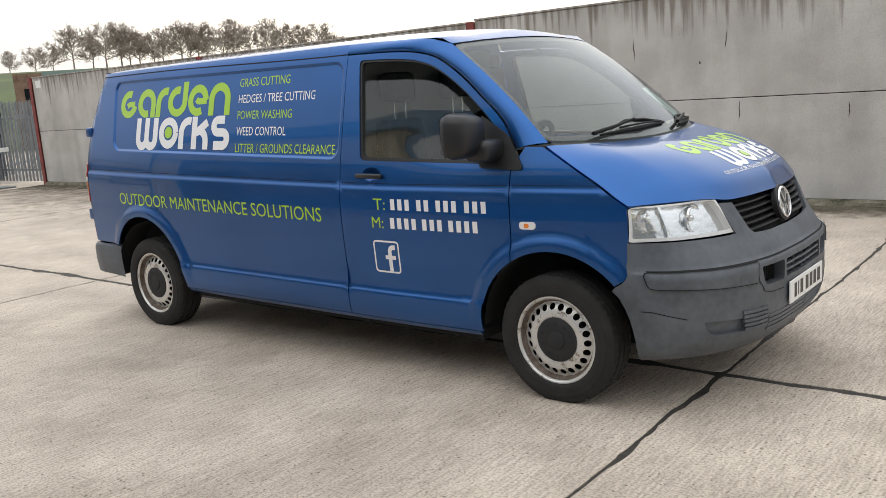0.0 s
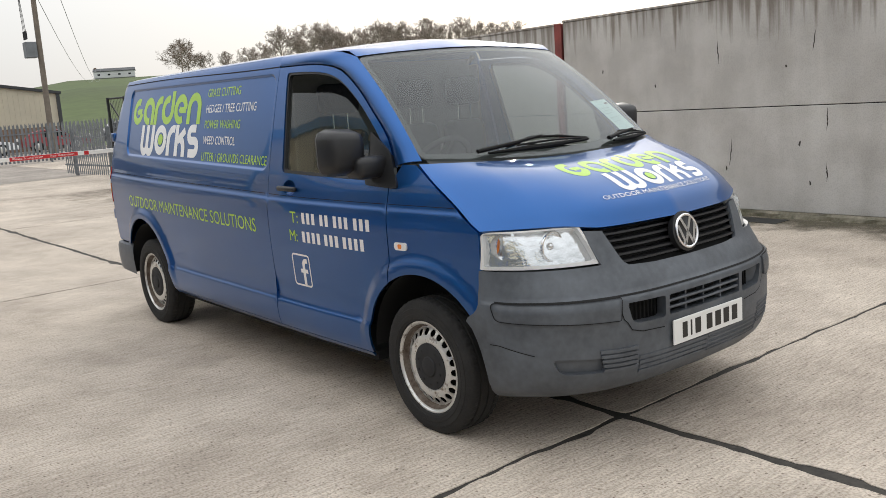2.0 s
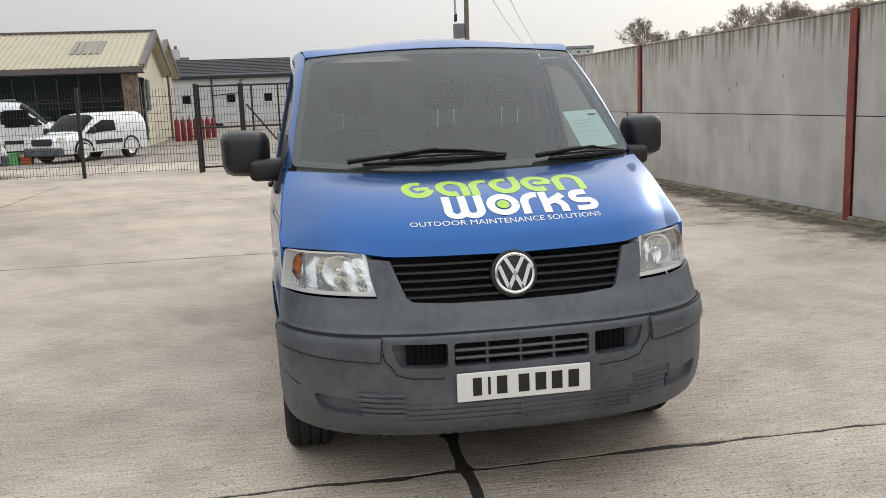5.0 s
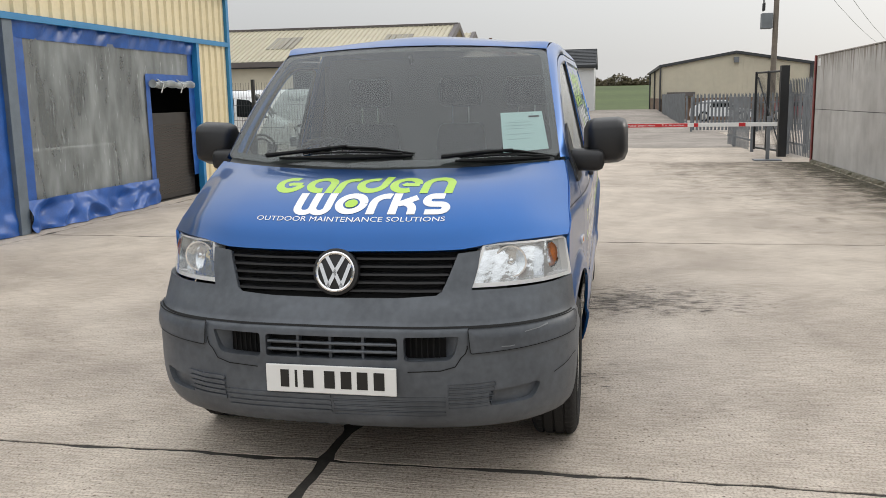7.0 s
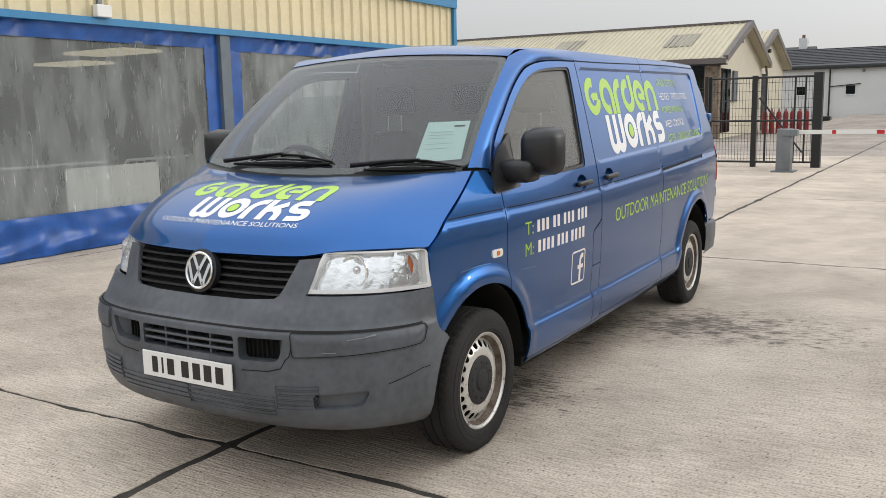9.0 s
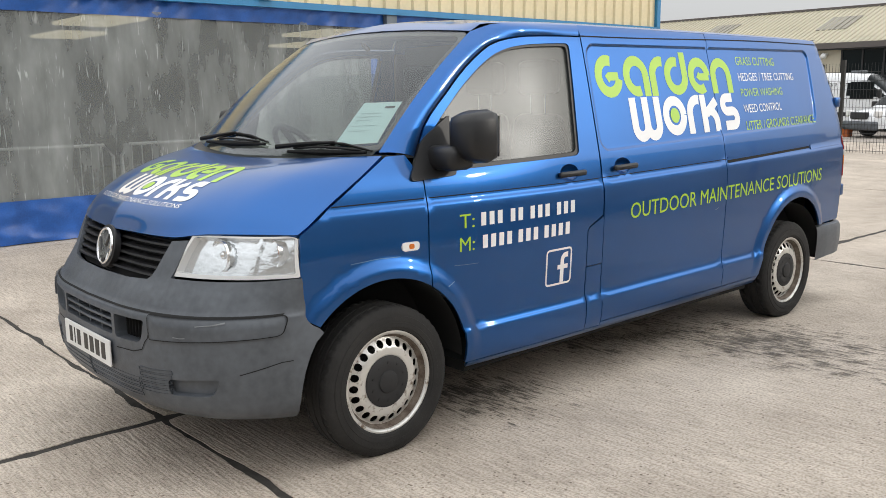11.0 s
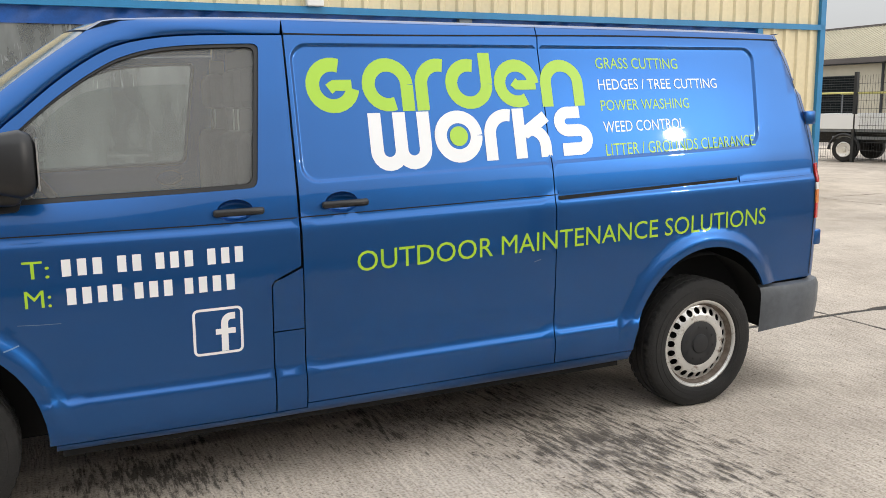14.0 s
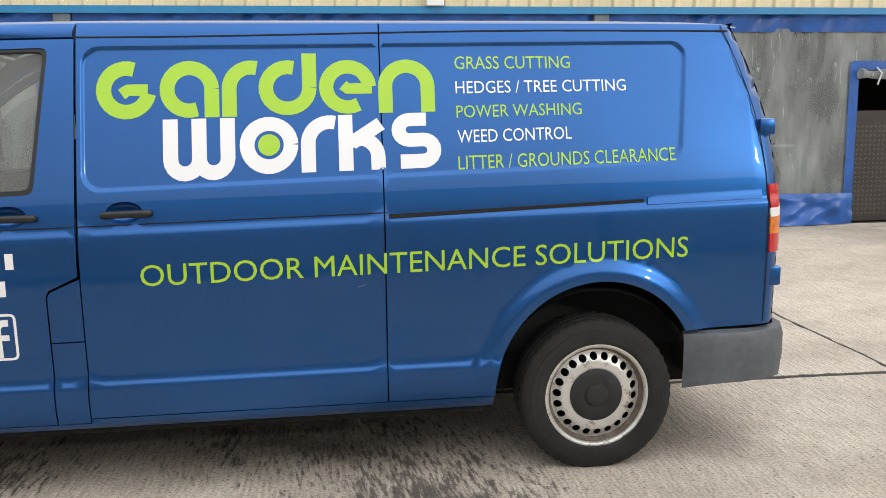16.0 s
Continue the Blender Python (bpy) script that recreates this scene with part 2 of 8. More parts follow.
M_REDSTEEL = material("red_oxide_steel", (0.21, 0.042, 0.035), 0.65, vary=0.35, scale=8, bump=0.1)
M_CREAM = material("cream_cladding", (0.72, 0.62, 0.40), 0.45, vary=0.10, scale=1.2, fine=20)
M_TRIM = material("bright_blue_trim", (0.02, 0.20, 0.42), 0.4, vary=0.12, scale=3)
M_PVC = material("blue_pvc_sheet", (0.018, 0.095, 0.36), 0.38, vary=0.3, scale=5, bump=0.15, bump_scale=9)
M_GREYSTEEL = material("painted_grey_steel", (0.12, 0.15, 0.18), 0.5, vary=0.2, scale=5)
M_BARRIER = material("bright_galvanised_tube", (0.42, 0.43, 0.43), 0.5, 0.2, vary=0.15, scale=4)
M_GALV = material("galvanised_steel", (0.19, 0.205, 0.22), 0.55, 0.3, vary=0.25, scale=3)
M_BLACKSTEEL = material("black_steel", (0.012, 0.013, 0.014), 0.5, vary=0.2, scale=6)
M_GRASS = material("field_grass", (0.072, 0.102, 0.026), 0.95, vary=0.35, scale=0.02, fine=0.6)
M_HEDGE = material("hedge_leaves", (0.095, 0.085, 0.045), 0.95, vary=0.5, scale=0.6, fine=6, dark=(0.07, 0.05, 0.03))
# the distance haze is put into this pale bark colour
M_BARK = material("grey_bark", (0.36, 0.30, 0.255), 0.95, vary=0.3, scale=2)
M_ROOF = material("dark_roof_sheet", (0.045, 0.048, 0.052), 0.6, vary=0.2, scale=0.6)
M_RENDER = material("white_render", (0.62, 0.63, 0.63), 0.8, vary=0.08, scale=0.4)
M_WINDOW = material("dark_window_glass", (0.008, 0.011, 0.012), 0.2, spec=0.10)
M_BRICK = material("brown_brick", (0.20, 0.13, 0.09), 0.9, vary=0.35, scale=3, fine=12)
M_WOOD = material("weathered_pole_wood", (0.20, 0.17, 0.14), 0.9, vary=0.3, scale=3)
M_WHITECAR = material("white_car_paint", (0.74, 0.75, 0.76), 0.3, coat=0.8)


# ---- builders ----
def mesh_object(name, verts, faces, mat, parent=None, label="", smooth=False, mats=None, fmat=None):
    me = bpy.data.meshes.new(name)
    me.from_pydata([tuple(map(float, v)) for v in verts], [], faces)
    for m in (mats or [mat]):
        me.materials.append(m)
    if fmat:
        me.polygons.foreach_set("material_index", fmat)
    me.polygons.foreach_set("use_smooth", [smooth] * len(me.polygons))
    me.update()
    ob = new(name, me)
    if parent:
        ob.parent = parent
    if label:
        tagged(ob, label)
    return ob


def part(name, bm, mat, parent=None, label="", smooth=None):
    """Links a bmesh as one mesh object; smooth is the angle in degrees below which edges are shaded smooth."""
    me = bpy.data.meshes.new(name)
    bmesh.ops.recalc_face_normals(bm, faces=bm.faces[:])
    if smooth:
        for f in bm.faces:
            f.smooth = True
        for e in bm.edges:
            if len(e.link_faces) == 2 and e.calc_face_angle(0) > radians(smooth):
                e.smooth = False
    bm.to_mesh(me)
    bm.free()
    me.materials.append(mat)
    ob = new(name, me)
    if parent:
        ob.parent = parent
    if label:
        tagged(ob, label)
    return ob


def add_box(bm, lo, hi, bevel=0.0, m=None):
    r = bmesh.ops.create_cube(bm, size=1)
    c, s = (Vector(lo) + Vector(hi)) / 2, Vector(hi) - Vector(lo)
    for v in r["verts"]:
        v.co = Vector((v.co.x * s.x, v.co.y * s.y, v.co.z * s.z)) + c
    if bevel:
        ed = list({e for v in r["verts"] for e in v.link_edges})
        r2 = bmesh.ops.bevel(bm, geom=ed, offset=bevel, segments=2, profile=0.5, affect="EDGES")
        vs = list({v for f in r2["faces"] for v in f.verts} | {v for v in r["verts"] if v.is_valid})
    else:
        vs = r["verts"]
    if m is not None:
        bmesh.ops.transform(bm, matrix=m, verts=vs)
    return vs


def box(name, lo, hi, mat, parent=None, label="", bevel=0.0, m=None):
    bm = bmesh.new()
    add_box(bm, lo, hi, bevel, m)
    return part(name, bm, mat, parent, label)


def add_tube(bm, pts, r, seg=8, cap=True):
    """A round bar along pts; r may be a list of radii."""
    rs = r if isinstance(r, (list, tuple)) else [r] * len(pts)
    rings, up = [], None
    for i, p in enumerate(pts):
        p = Vector(p)
        d = (Vector(pts[min(i + 1, len(pts) - 1)]) - Vector(pts[max(i - 1, 0)])).normalized()
        if up is None or abs(up.dot(d)) > 0.95:
            up = Vector((0, 0, 1)) if abs(d.z) < 0.9 else Vector((1, 0, 0))
        a = d.cross(up).normalized()
        b = a.cross(d)
        rings.append([bm.verts.new(p + rs[i] * (a * math.cos(2 * math.pi * k / seg) + b * math.sin(2 * math.pi * k / seg))) for k in range(seg)])
    for q, s in zip(rings, rings[1:]):
        for k in range(seg):
            bm.faces.new((q[k], q[(k + 1) % seg], s[(k + 1) % seg], s[k]))
    if cap:
        bm.faces.new(rings[0][::-1])
        bm.faces.new(rings[-1])


def tube(name, pts, r, mat, parent=None, label="", seg=8):
    bm = bmesh.new()
    add_tube(bm, pts, r, seg)
    return part(name, bm, mat, parent, label, smooth=40)


def add_lathe(bm, profile, seg, axis_m=None):
    """profile: (radius, along y). Turned about the y axis."""
    rings = []
    for r, y in profile:
        rings.append([bm.verts.new((r * math.cos(2 * math.pi * k / seg), y, r * math.sin(2 * math.pi * k / seg))) for k in range(seg)])
    for q, s in zip(rings, rings[1:]):
        for k in range(seg):
            bm.faces.new((q[k], q[(k + 1) % seg], s[(k + 1) % seg], s[k]))
    return rings


def curve(xs, ys, closed_slope=False):
    """A monotone cubic through the given knots (xs rising)."""
    xs, ys = np.array(xs, float), np.array(ys, float)
    h, d = np.diff(xs), np.diff(ys) / np.diff(xs)
    m = np.zeros(len(xs))
    m[0], m[-1] = d[0], d[-1]
    for i in range(1, len(xs) - 1):
        m[i] = 0 if d[i - 1] * d[i] <= 0 else (h[i - 1] + h[i]) / (h[i - 1] / d[i] + h[i] / d[i - 1]) if True else 0

    def at(x):
        x = min(max(x, xs[0]), xs[-1])
        i = min(max(int(np.searchsorted(xs, x)) - 1, 0), len(h) - 1)
        t = (x - xs[i]) / h[i]
        return ((1 + 2 * t) * ys[i] + t * h[i] * m[i]) * (1 - t) ** 2 + (ys[i + 1] * (3 - 2 * t) - (1 - t) * h[i] * m[i + 1]) * t * t
    return at


def inside(p, loop):
    x, y, c = p[0], p[1], False
    for (x0, y0), (x1, y1) in zip(loop, loop[1:] + loop[:1]):
        if (y0 > y) != (y1 > y) and x < (x1 - x0) * (y - y0) / (y1 - y0) + x0:
            c = not c
    return c


def near(p, loop):
    a = np.array(loop)
    b = np.roll(a, -1, 0) - a
    t = np.clip(((np.array(p) - a) * b).sum(1) / np.maximum((b * b).sum(1), 1e-12), 0, 1)
    return float(np.hypot(*((a + b * t[:, None]) - p).T).min())


def dense(loop, step):
    """The closed loop with points added so that none are further apart than step."""
    out = []
    for (x0, y0), (x1, y1) in zip(loop, loop[1:] + loop[:1]):
        n = max(1, int(math.hypot(x1 - x0, y1 - y0) / step + 0.999))
        out += [(x0 + (x1 - x0) * k / n, y0 + (y1 - y0) * k / n) for k in range(n)]
    return out


def rounded(loop, r, seg=5):
    """The loop with rounded corners; r: one radius or one for each corner."""
    out, n = [], len(loop)
    rs = r if isinstance(r, (list, tuple)) else [r] * n
    for i in range(n):
        p, a, b = Vector(loop[i]), Vector(loop[i - 1]), Vector(loop[(i + 1) % n])
        u, w = (a - p), (b - p)
        q = min(rs[i], u.length * 0.49, w.length * 0.49)
        if q < 1e-4:
            out.append(tuple(p))
            continue
        s, e = p + u.normalized() * q, p + w.normalized() * q
        for k in range(seg + 1):
            t = k / seg
            v = s * (1 - t) ** 2 + p * 2 * t * (1 - t) + e * t * t
            out.append((v.x, v.y))
    return out


def patch(name, outline, shape, mat, parent, label="", holes=(), xs=(), ys=(), extra=(), step=0.05, lip=0.012, hole_lip=None, off=0.0, flip=False, keep=None):
    """A panel: the outline (with holes) in two parameters, laid on the surface shape(a, b) with the surface's own normals and edges turned inwards."""
    from mathutils.geometry import delaunay_2d_cdt
    loops = [dense(list(outline), step)] + [dense(list(h), step) for h in holes]
    pts, edges = [], []
    for lp in loops:
        k = len(pts)
        pts += lp
        edges += [(k + i, k + (i + 1) % len(lp)) for i in range(len(lp))]
    lo = np.min(loops[0], 0)
    hi = np.max(loops[0], 0)
    xs = xs if len(xs) else np.arange(lo[0], hi[0], step)
    ys = ys if len(ys) else np.arange(lo[1], hi[1], step)
    grid = [(x, y) for x in xs for y in ys]
    cand = (keep(grid) if keep else grid) + list(extra)
    for p in cand:
        if lo[0] < p[0] < hi[0] and lo[1] < p[1] < hi[1] and inside(p, loops[0]) and not any(inside(p, h) for h in loops[1:]) and min(near(p, q) for q in loops) > min(0.011, step * 0.3):
            pts.append(p)
    vs, _, fs, *_ = delaunay_2d_cdt([Vector(p) for p in pts], edges, [], 0, 1e-5)
    tris = []
    for f in fs:
        c = sum((vs[i] for i in f), Vector((0, 0))) / len(f)
        if inside(c, loops[0]) and not any(inside(c, h) for h in loops[1:]):
            tris.append(tuple(f))
    e = 1e-3
    pos, nor = [], []
    for v in vs:
        p = Vector(shape(v.x, v.y))
        n = (Vector(shape(v.x + e, v.y)) - Vector(shape(v.x - e, v.y))).cross(Vector(shape(v.x, v.y + e)) - Vector(shape(v.x, v.y - e)))
        n = n.normalized() * (-1 if flip else 1)
        pos.append(p + n * off)
        nor.append(n)
    # slivers along straight edges would upset the normals
    tris = [t for t in tris if len(t) > 3 or (pos[t[1]] - pos[t[0]]).cross(pos[t[2]] - pos[t[0]]).length > 0.012 * max((pos[t[1]] - pos[t[0]]).length, (pos[t[2]] - pos[t[0]]).length, (pos[t[2]] - pos[t[1]]).length) ** 2]
    if flip:
        tris = [t[::-1] for t in tris]
    count = {}
    for t in tris:
        for i in range(3):
            count[(t[i], t[(i + 1) % 3])] = 1
    rim = [k for k in count if (k[1], k[0]) not in count]
    verts, faces, loops_n = list(pos), list(tris), [nor[i] for t in tris for i in t]
    if lip:
        low, acc = {}, {}
        for i, j in rim:
            a = (pos[j] - pos[i]).cross(nor[i]).normalized()
            for k in (i, j):
                acc[k] = acc.get(k, Vector((0, 0, 0))) + a
                if k not in low:
                    deep = lip if hole_lip is None or near((vs[k].x, vs[k].y), loops[0]) < 1e-3 else hole_lip
                    low[k] = len(verts)
                    verts.append(pos[k] - nor[k] * deep)
        for i, j in rim:
            faces.append((j, i, low[i], low[j]))
            loops_n += [acc[j].normalized(), acc[i].normalized(), acc[i].normalized(), acc[j].normalized()]
    used = sorted({i for f in faces for i in f})
    at = {o: k for k, o in enumerate(used)}
    me = bpy.data.meshes.new(name)
    me.from_pydata([tuple(verts[i]) for i in used], [], [tuple(at[i] for i in f) for f in faces])
    me.materials.append(mat)
    me.polygons.foreach_set("use_smooth", [True] * len(me.polygons))
    me.normals_split_custom_set([tuple(n) for n in loops_n])
    ob = new(name, me)
    ob.parent = parent
    if label:
        tagged(ob, label)
    return ob


def thing(name, label, category, group="", kind="", at=None):
    ob = new(name)
    if at is not None:
        ob.matrix_world = at
    return tagged(ob, label, category, group, kind)


def text_mesh(words, height, width=None):
    """Flat letters as (verts, faces), from the origin to the right, of that cap height and length."""
    cu = bpy.data.curves.new("letters", "FONT")
    cu.body, cu.size, cu.fill_mode, cu.resolution_u = words, 1.0, "FRONT", 3
    ob = bpy.data.objects.new("letters", cu)
    scene.collection.objects.link(ob)
    me = bpy.data.meshes.new_from_object(ob.evaluated_get(bpy.context.evaluated_depsgraph_get()))
    bpy.data.objects.remove(ob)
    v = np.array([p.co[:2] for p in me.vertices])
    f = [tuple(p.vertices) for p in me.polygons]
    v[:, 0] -= v[:, 0].min()
    s = height / 0.69
    w = v[:, 0].max()
    v[:, 1] *= s
    v[:, 0] *= (width / w if width else s)
    return v, f


def laid(name, v, f, shape, mat, parent, label="", off=0.0025):
    """Flat drawing (verts, faces) laid onto shape(a, b), a hair proud of it."""
    e, out = 1e-3, []
    for a, b in v:
        n = (Vector(shape(a + e, b)) - Vector(shape(a - e, b))).cross(Vector(shape(a, b + e)) - Vector(shape(a, b - e))).normalized()
        out.append(Vector(shape(a, b)) + n * off)
    return mesh_object(name, out, f, mat, parent, label)


def strip(points, width):
    """A flat stroke of even width along points: verts and faces."""
    p = np.array(points, float)
    d = np.gradient(p, axis=0)
    d /= np.maximum(np.hypot(*d.T)[:, None], 1e-9)
    n = np.stack([-d[:, 1], d[:, 0]], 1) * width / 2
    v = np.concatenate([p + n, p - n])
    k = len(p)
    return v, [(i, i + k, i + k + 1, i + 1) for i in range(k - 1)]


def arc(cx, cy, r, a0, a1, n=20):
    return [(cx + r * math.cos(radians(a0 + (a1 - a0) * i / n)), cy + r * math.sin(radians(a0 + (a1 - a0) * i / n))) for i in range(n + 1)]


# ---- ground ----
def hill_height(x, y):
    """Rising fields beyond the yard; flat concrete in it."""
    r, az = math.hypot(x, y), math.degrees(math.atan2(y, x)) % 360
    k = smooth_step2((az - 128) / 12) * (1 - smooth_step2((az - 163.5) / 12))
    up = (7.8 * smooth_step2((r - 62) / 108) + 7.6 * smooth_step2((r - 190) / 140)) * k
    low = 5.5 * smooth_step2((r - 125) / 220) * smooth_step2((az - 166) / 8) * (1 - smooth_step2((az - 205) / 20))
    crest = 0.66 * (smooth_step2((-x - 36) / 20) - 2.6 * smooth_step2((r - 63) / 16) + 1.6 * smooth_step2((r - 85) / 60)) * (1 - smooth_step2((az - 183) / 6)) * (1 - smooth_step2((y - 4.4) / 1.4)) if x < -36 else 0.0
    return up + low + crest + 1.2 * smooth_step2((r - 150) / 500) - (smooth_step2((r - 600) / 2500) * 4)


def smooth_step2(t):
    t = min(max(t, 0.0), 1.0)
    return t * t * (3 - 2 * t)


rads = [0, 10, 20, 30, 36, 40, 44, 48, 52, 56, 60, 63, 66, 70, 75, 80, 85, 92, 100, 120, 145, 175, 210, 250, 290, 330, 380, 450, 600, 900, 1500, 2600, 4500]
gv, gf, gm, ga = [(0, 0, -0.012)], [], [], 180
for r in rads[1:]:
    for k in range(ga):
        a = 2 * math.pi * k / ga
        gv.append((r * math.cos(a), r * math.sin(a), -0.012 + hill_height(r * math.cos(a), r * math.sin(a))))
for i in range(len(rads) - 1):
    for k in range(ga):
        a = 360 * (k + 0.5) / ga
        if i == 0:
            f = (0, 1 + k, 1 + (k + 1) % ga)
        else:
            b = 1 + (i - 1) * ga
            f = (b + k, b + ga + k, b + ga + (k + 1) % ga, b + (k + 1) % ga)
        gf.append(f)
        cx, cy = np.mean([gv[j][:2] for j in f], 0)
        inside_yard = cx > (-66 if cy > -4 else -121) and cy < (13 if cx > -17 else 15) and -60 < cy and cx < 70
        gm.append((2 if cx < -21 else 0) if inside_yard else 1)
tagged(mesh_object("ground", gv, gf, None, smooth=True, mats=[M_YARD, M_GRASS, M_ROAD], fmat=gm), "weathered concrete yard running out into green fields", "ground", kind="structure")

yard = tagged(new("yard_paving"), "brushed concrete yard slabs with dark tarred joints", "paving", kind="structure")
XJ, YJ = [12.64, 6.59, 0.54, -5.51, -11.56, -17.61, -23.66, -29.7, -35.8], [-11.4, -5.78, -0.16, 5.44]
for i in range(len(XJ) - 1):
    for j in range(len(YJ) - 1):
        rnd = random.Random(i * 7 + j)
        g = 0.009
        bm = bmesh.new()
        g0, g1 = (0.024 if YJ[j] == -0.16 else g), (0.024 if YJ[j + 1] == -0.16 else g)
        lo, hi = (XJ[i + 1] + g, YJ[j] + g0), (XJ[i] - g, YJ[j + 1] - g1)
        nx, ny = 120, 110
        pts = [(lo[0] + (hi[0] - lo[0]) * k / nx, lo[1]) for k in range(nx)] + [(hi[0], lo[1] + (hi[1] - lo[1]) * k / ny) for k in range(ny)] + [(hi[0] - (hi[0] - lo[0]) * k / nx, hi[1]) for k in range(nx)] + [(lo[0], hi[1] - (hi[1] - lo[1]) * k / ny) for k in range(ny)]
        top = []
        for k, p in enumerate(pts):
            cx, cy = (lo[0] + hi[0]) / 2, (lo[1] + hi[1]) / 2
            sx, sy_ = (1 if p[0] < cx else -1), (1 if p[1] < cy else -1)
            onx, ony = abs(p[0] - lo[0]) < 1e-6 or abs(p[0] - hi[0]) < 1e-6, abs(p[1] - lo[1]) < 1e-6 or abs(p[1] - hi[1]) < 1e-6
            jx, jy = round((p[0] - sx * g) * 100) / 100, min(YJ, key=lambda q: abs(q - p[1]))
            chip = max(0.0, noise.noise((p[0] * 3.3, p[1] * 3.3, 9.7 * sx)) - 0.1) * 0.05
            chip += max(0.0, noise.noise((p[0] * 11, p[1] * 11, 4.7 * sx)) - 0.05) * 0.022
            wx = 0.02 * noise.noise((jx, p[1] * 0.9, 3.1)) + 0.010 * noise.noise((jx, p[1] * 4.1, 5.1))
            wy = 0.02 * noise.noise((p[0] * 0.9, jy, 4.1)) + 0.010 * noise.noise((p[0] * 4.1, jy, 6.1))
            top.append((p[0] + (wx + sx * chip if onx else 0), p[1] + (wy + sy_ * chip if ony else 0)))
        a = [bm.verts.new((x, y, 0.0)) for x, y in top]
        b = [bm.verts.new((x, y, -0.011)) for x, y in top]
        bm.faces.new(a)
        for k in range(len(a)):
            bm.faces.new((a[k - 1], b[k - 1], b[k], a[k]))
        part("slab", bm, M_YARD if XJ[i] > -18 else M_ROAD, yard)
for x in XJ[1:-1]:
    box("tar_joint", (x - 0.09, -11.3, -0.0105), (x + 0.09, 5.4, -0.004), M_TAR, yard)
for y in YJ[1:-1]:
    box("tar_joint", (-35.7, y - 0.09, -0.0108), (12.6, y + 0.09, -0.0036), M_TAR, yard)

# oil stains on the slabs
def oil():
    m = bpy.data.materials.new("oil_stain")
    m.use_nodes = True
    n, l = m.node_tree.nodes, m.node_tree.links
    b = n["Principled BSDF"]
    b.inputs["Base Color"].default_value, b.inputs["Roughness"].default_value = (0.050, 0.043, 0.037, 1), 0.75
    co, mp, t1, t2 = n.new("ShaderNodeTexCoord"), n.new("ShaderNodeMapping"), n.new("ShaderNodeTexNoise"), n.new("ShaderNodeTexNoise")
    mp.inputs["Scale"].default_value = (46, 7.5, 1)
    l.new(co.outputs["Object"], mp.inputs["Vector"])
    l.new(mp.outputs[0], t1.inputs["Vector"])
    l.new(co.outputs["Object"], t2.inputs["Vector"])
    t1.inputs["Scale"].default_value, t2.inputs["Scale"].default_value, t1.inputs["Detail"].default_value, t2.inputs["Detail"].default_value = 1.0, 5.0, 6, 6
    t1.inputs["Roughness"].default_value = t2.inputs["Roughness"].default_value = 0.68
    gr = n.new("ShaderNodeTexGradient")
    gr.gradient_type = "SPHERICAL"
    m2 = n.new("ShaderNodeMapping")
    m2.inputs["Scale"].default_value = (1, 1, 1)
    l.new(co.outputs["Generated"], m2.inputs["Vector"])
    m2.inputs["Location"].default_value, m2.inputs["Scale"].default_value = (-1, -1, 0), (2, 2, 0)
    l.new(m2.outputs[0], gr.inputs["Vector"])
    s1, s2, s0 = (n.new("ShaderNodeMath") for _ in range(3))
    for q in (s0, s1, s2):
        q.operation = "MULTIPLY_ADD"
    l.new(t1.outputs["Fac"], s0.inputs[0])
    s0.inputs[1].default_value, s0.inputs[2].default_value = 0.92, 0.0
    l.new(t2.outputs["Fac"], s1.inputs[0])
    s1.inputs[1].default_value = 0.46
    l.new(s0.outputs[0], s1.inputs[2])
    l.new(gr.outputs["Fac"], s2.inputs[0])
    s2.inputs[1].default_value = 0.20
    l.new(s1.outputs[0], s2.inputs[2])
    r = n.new("ShaderNodeValToRGB")
    r.color_ramp.elements[0].position, r.color_ramp.elements[1].position = 0.79, 0.90
    r.color_ramp.elements[0].color, r.color_ramp.elements[1].color = (0, 0, 0, 1), (0.62, 0.62, 0.62, 1)
    l.new(s2.outputs[0], r.inputs["Fac"])
    s3 = n.new("ShaderNodeMath")
    s3.operation = "MULTIPLY"
    g2 = n.new("ShaderNodeMath")
    g2.operation, g2.use_clamp = "MULTIPLY", True
    g2.inputs[1].default_value = 5
    l.new(gr.outputs["Fac"], g2.inputs[0])
    l.new(g2.outputs[0], s3.inputs[0])
    l.new(r.outputs["Color"], s3.inputs[1])
    l.new(s3.outputs[0], b.inputs["Alpha"])
    return m


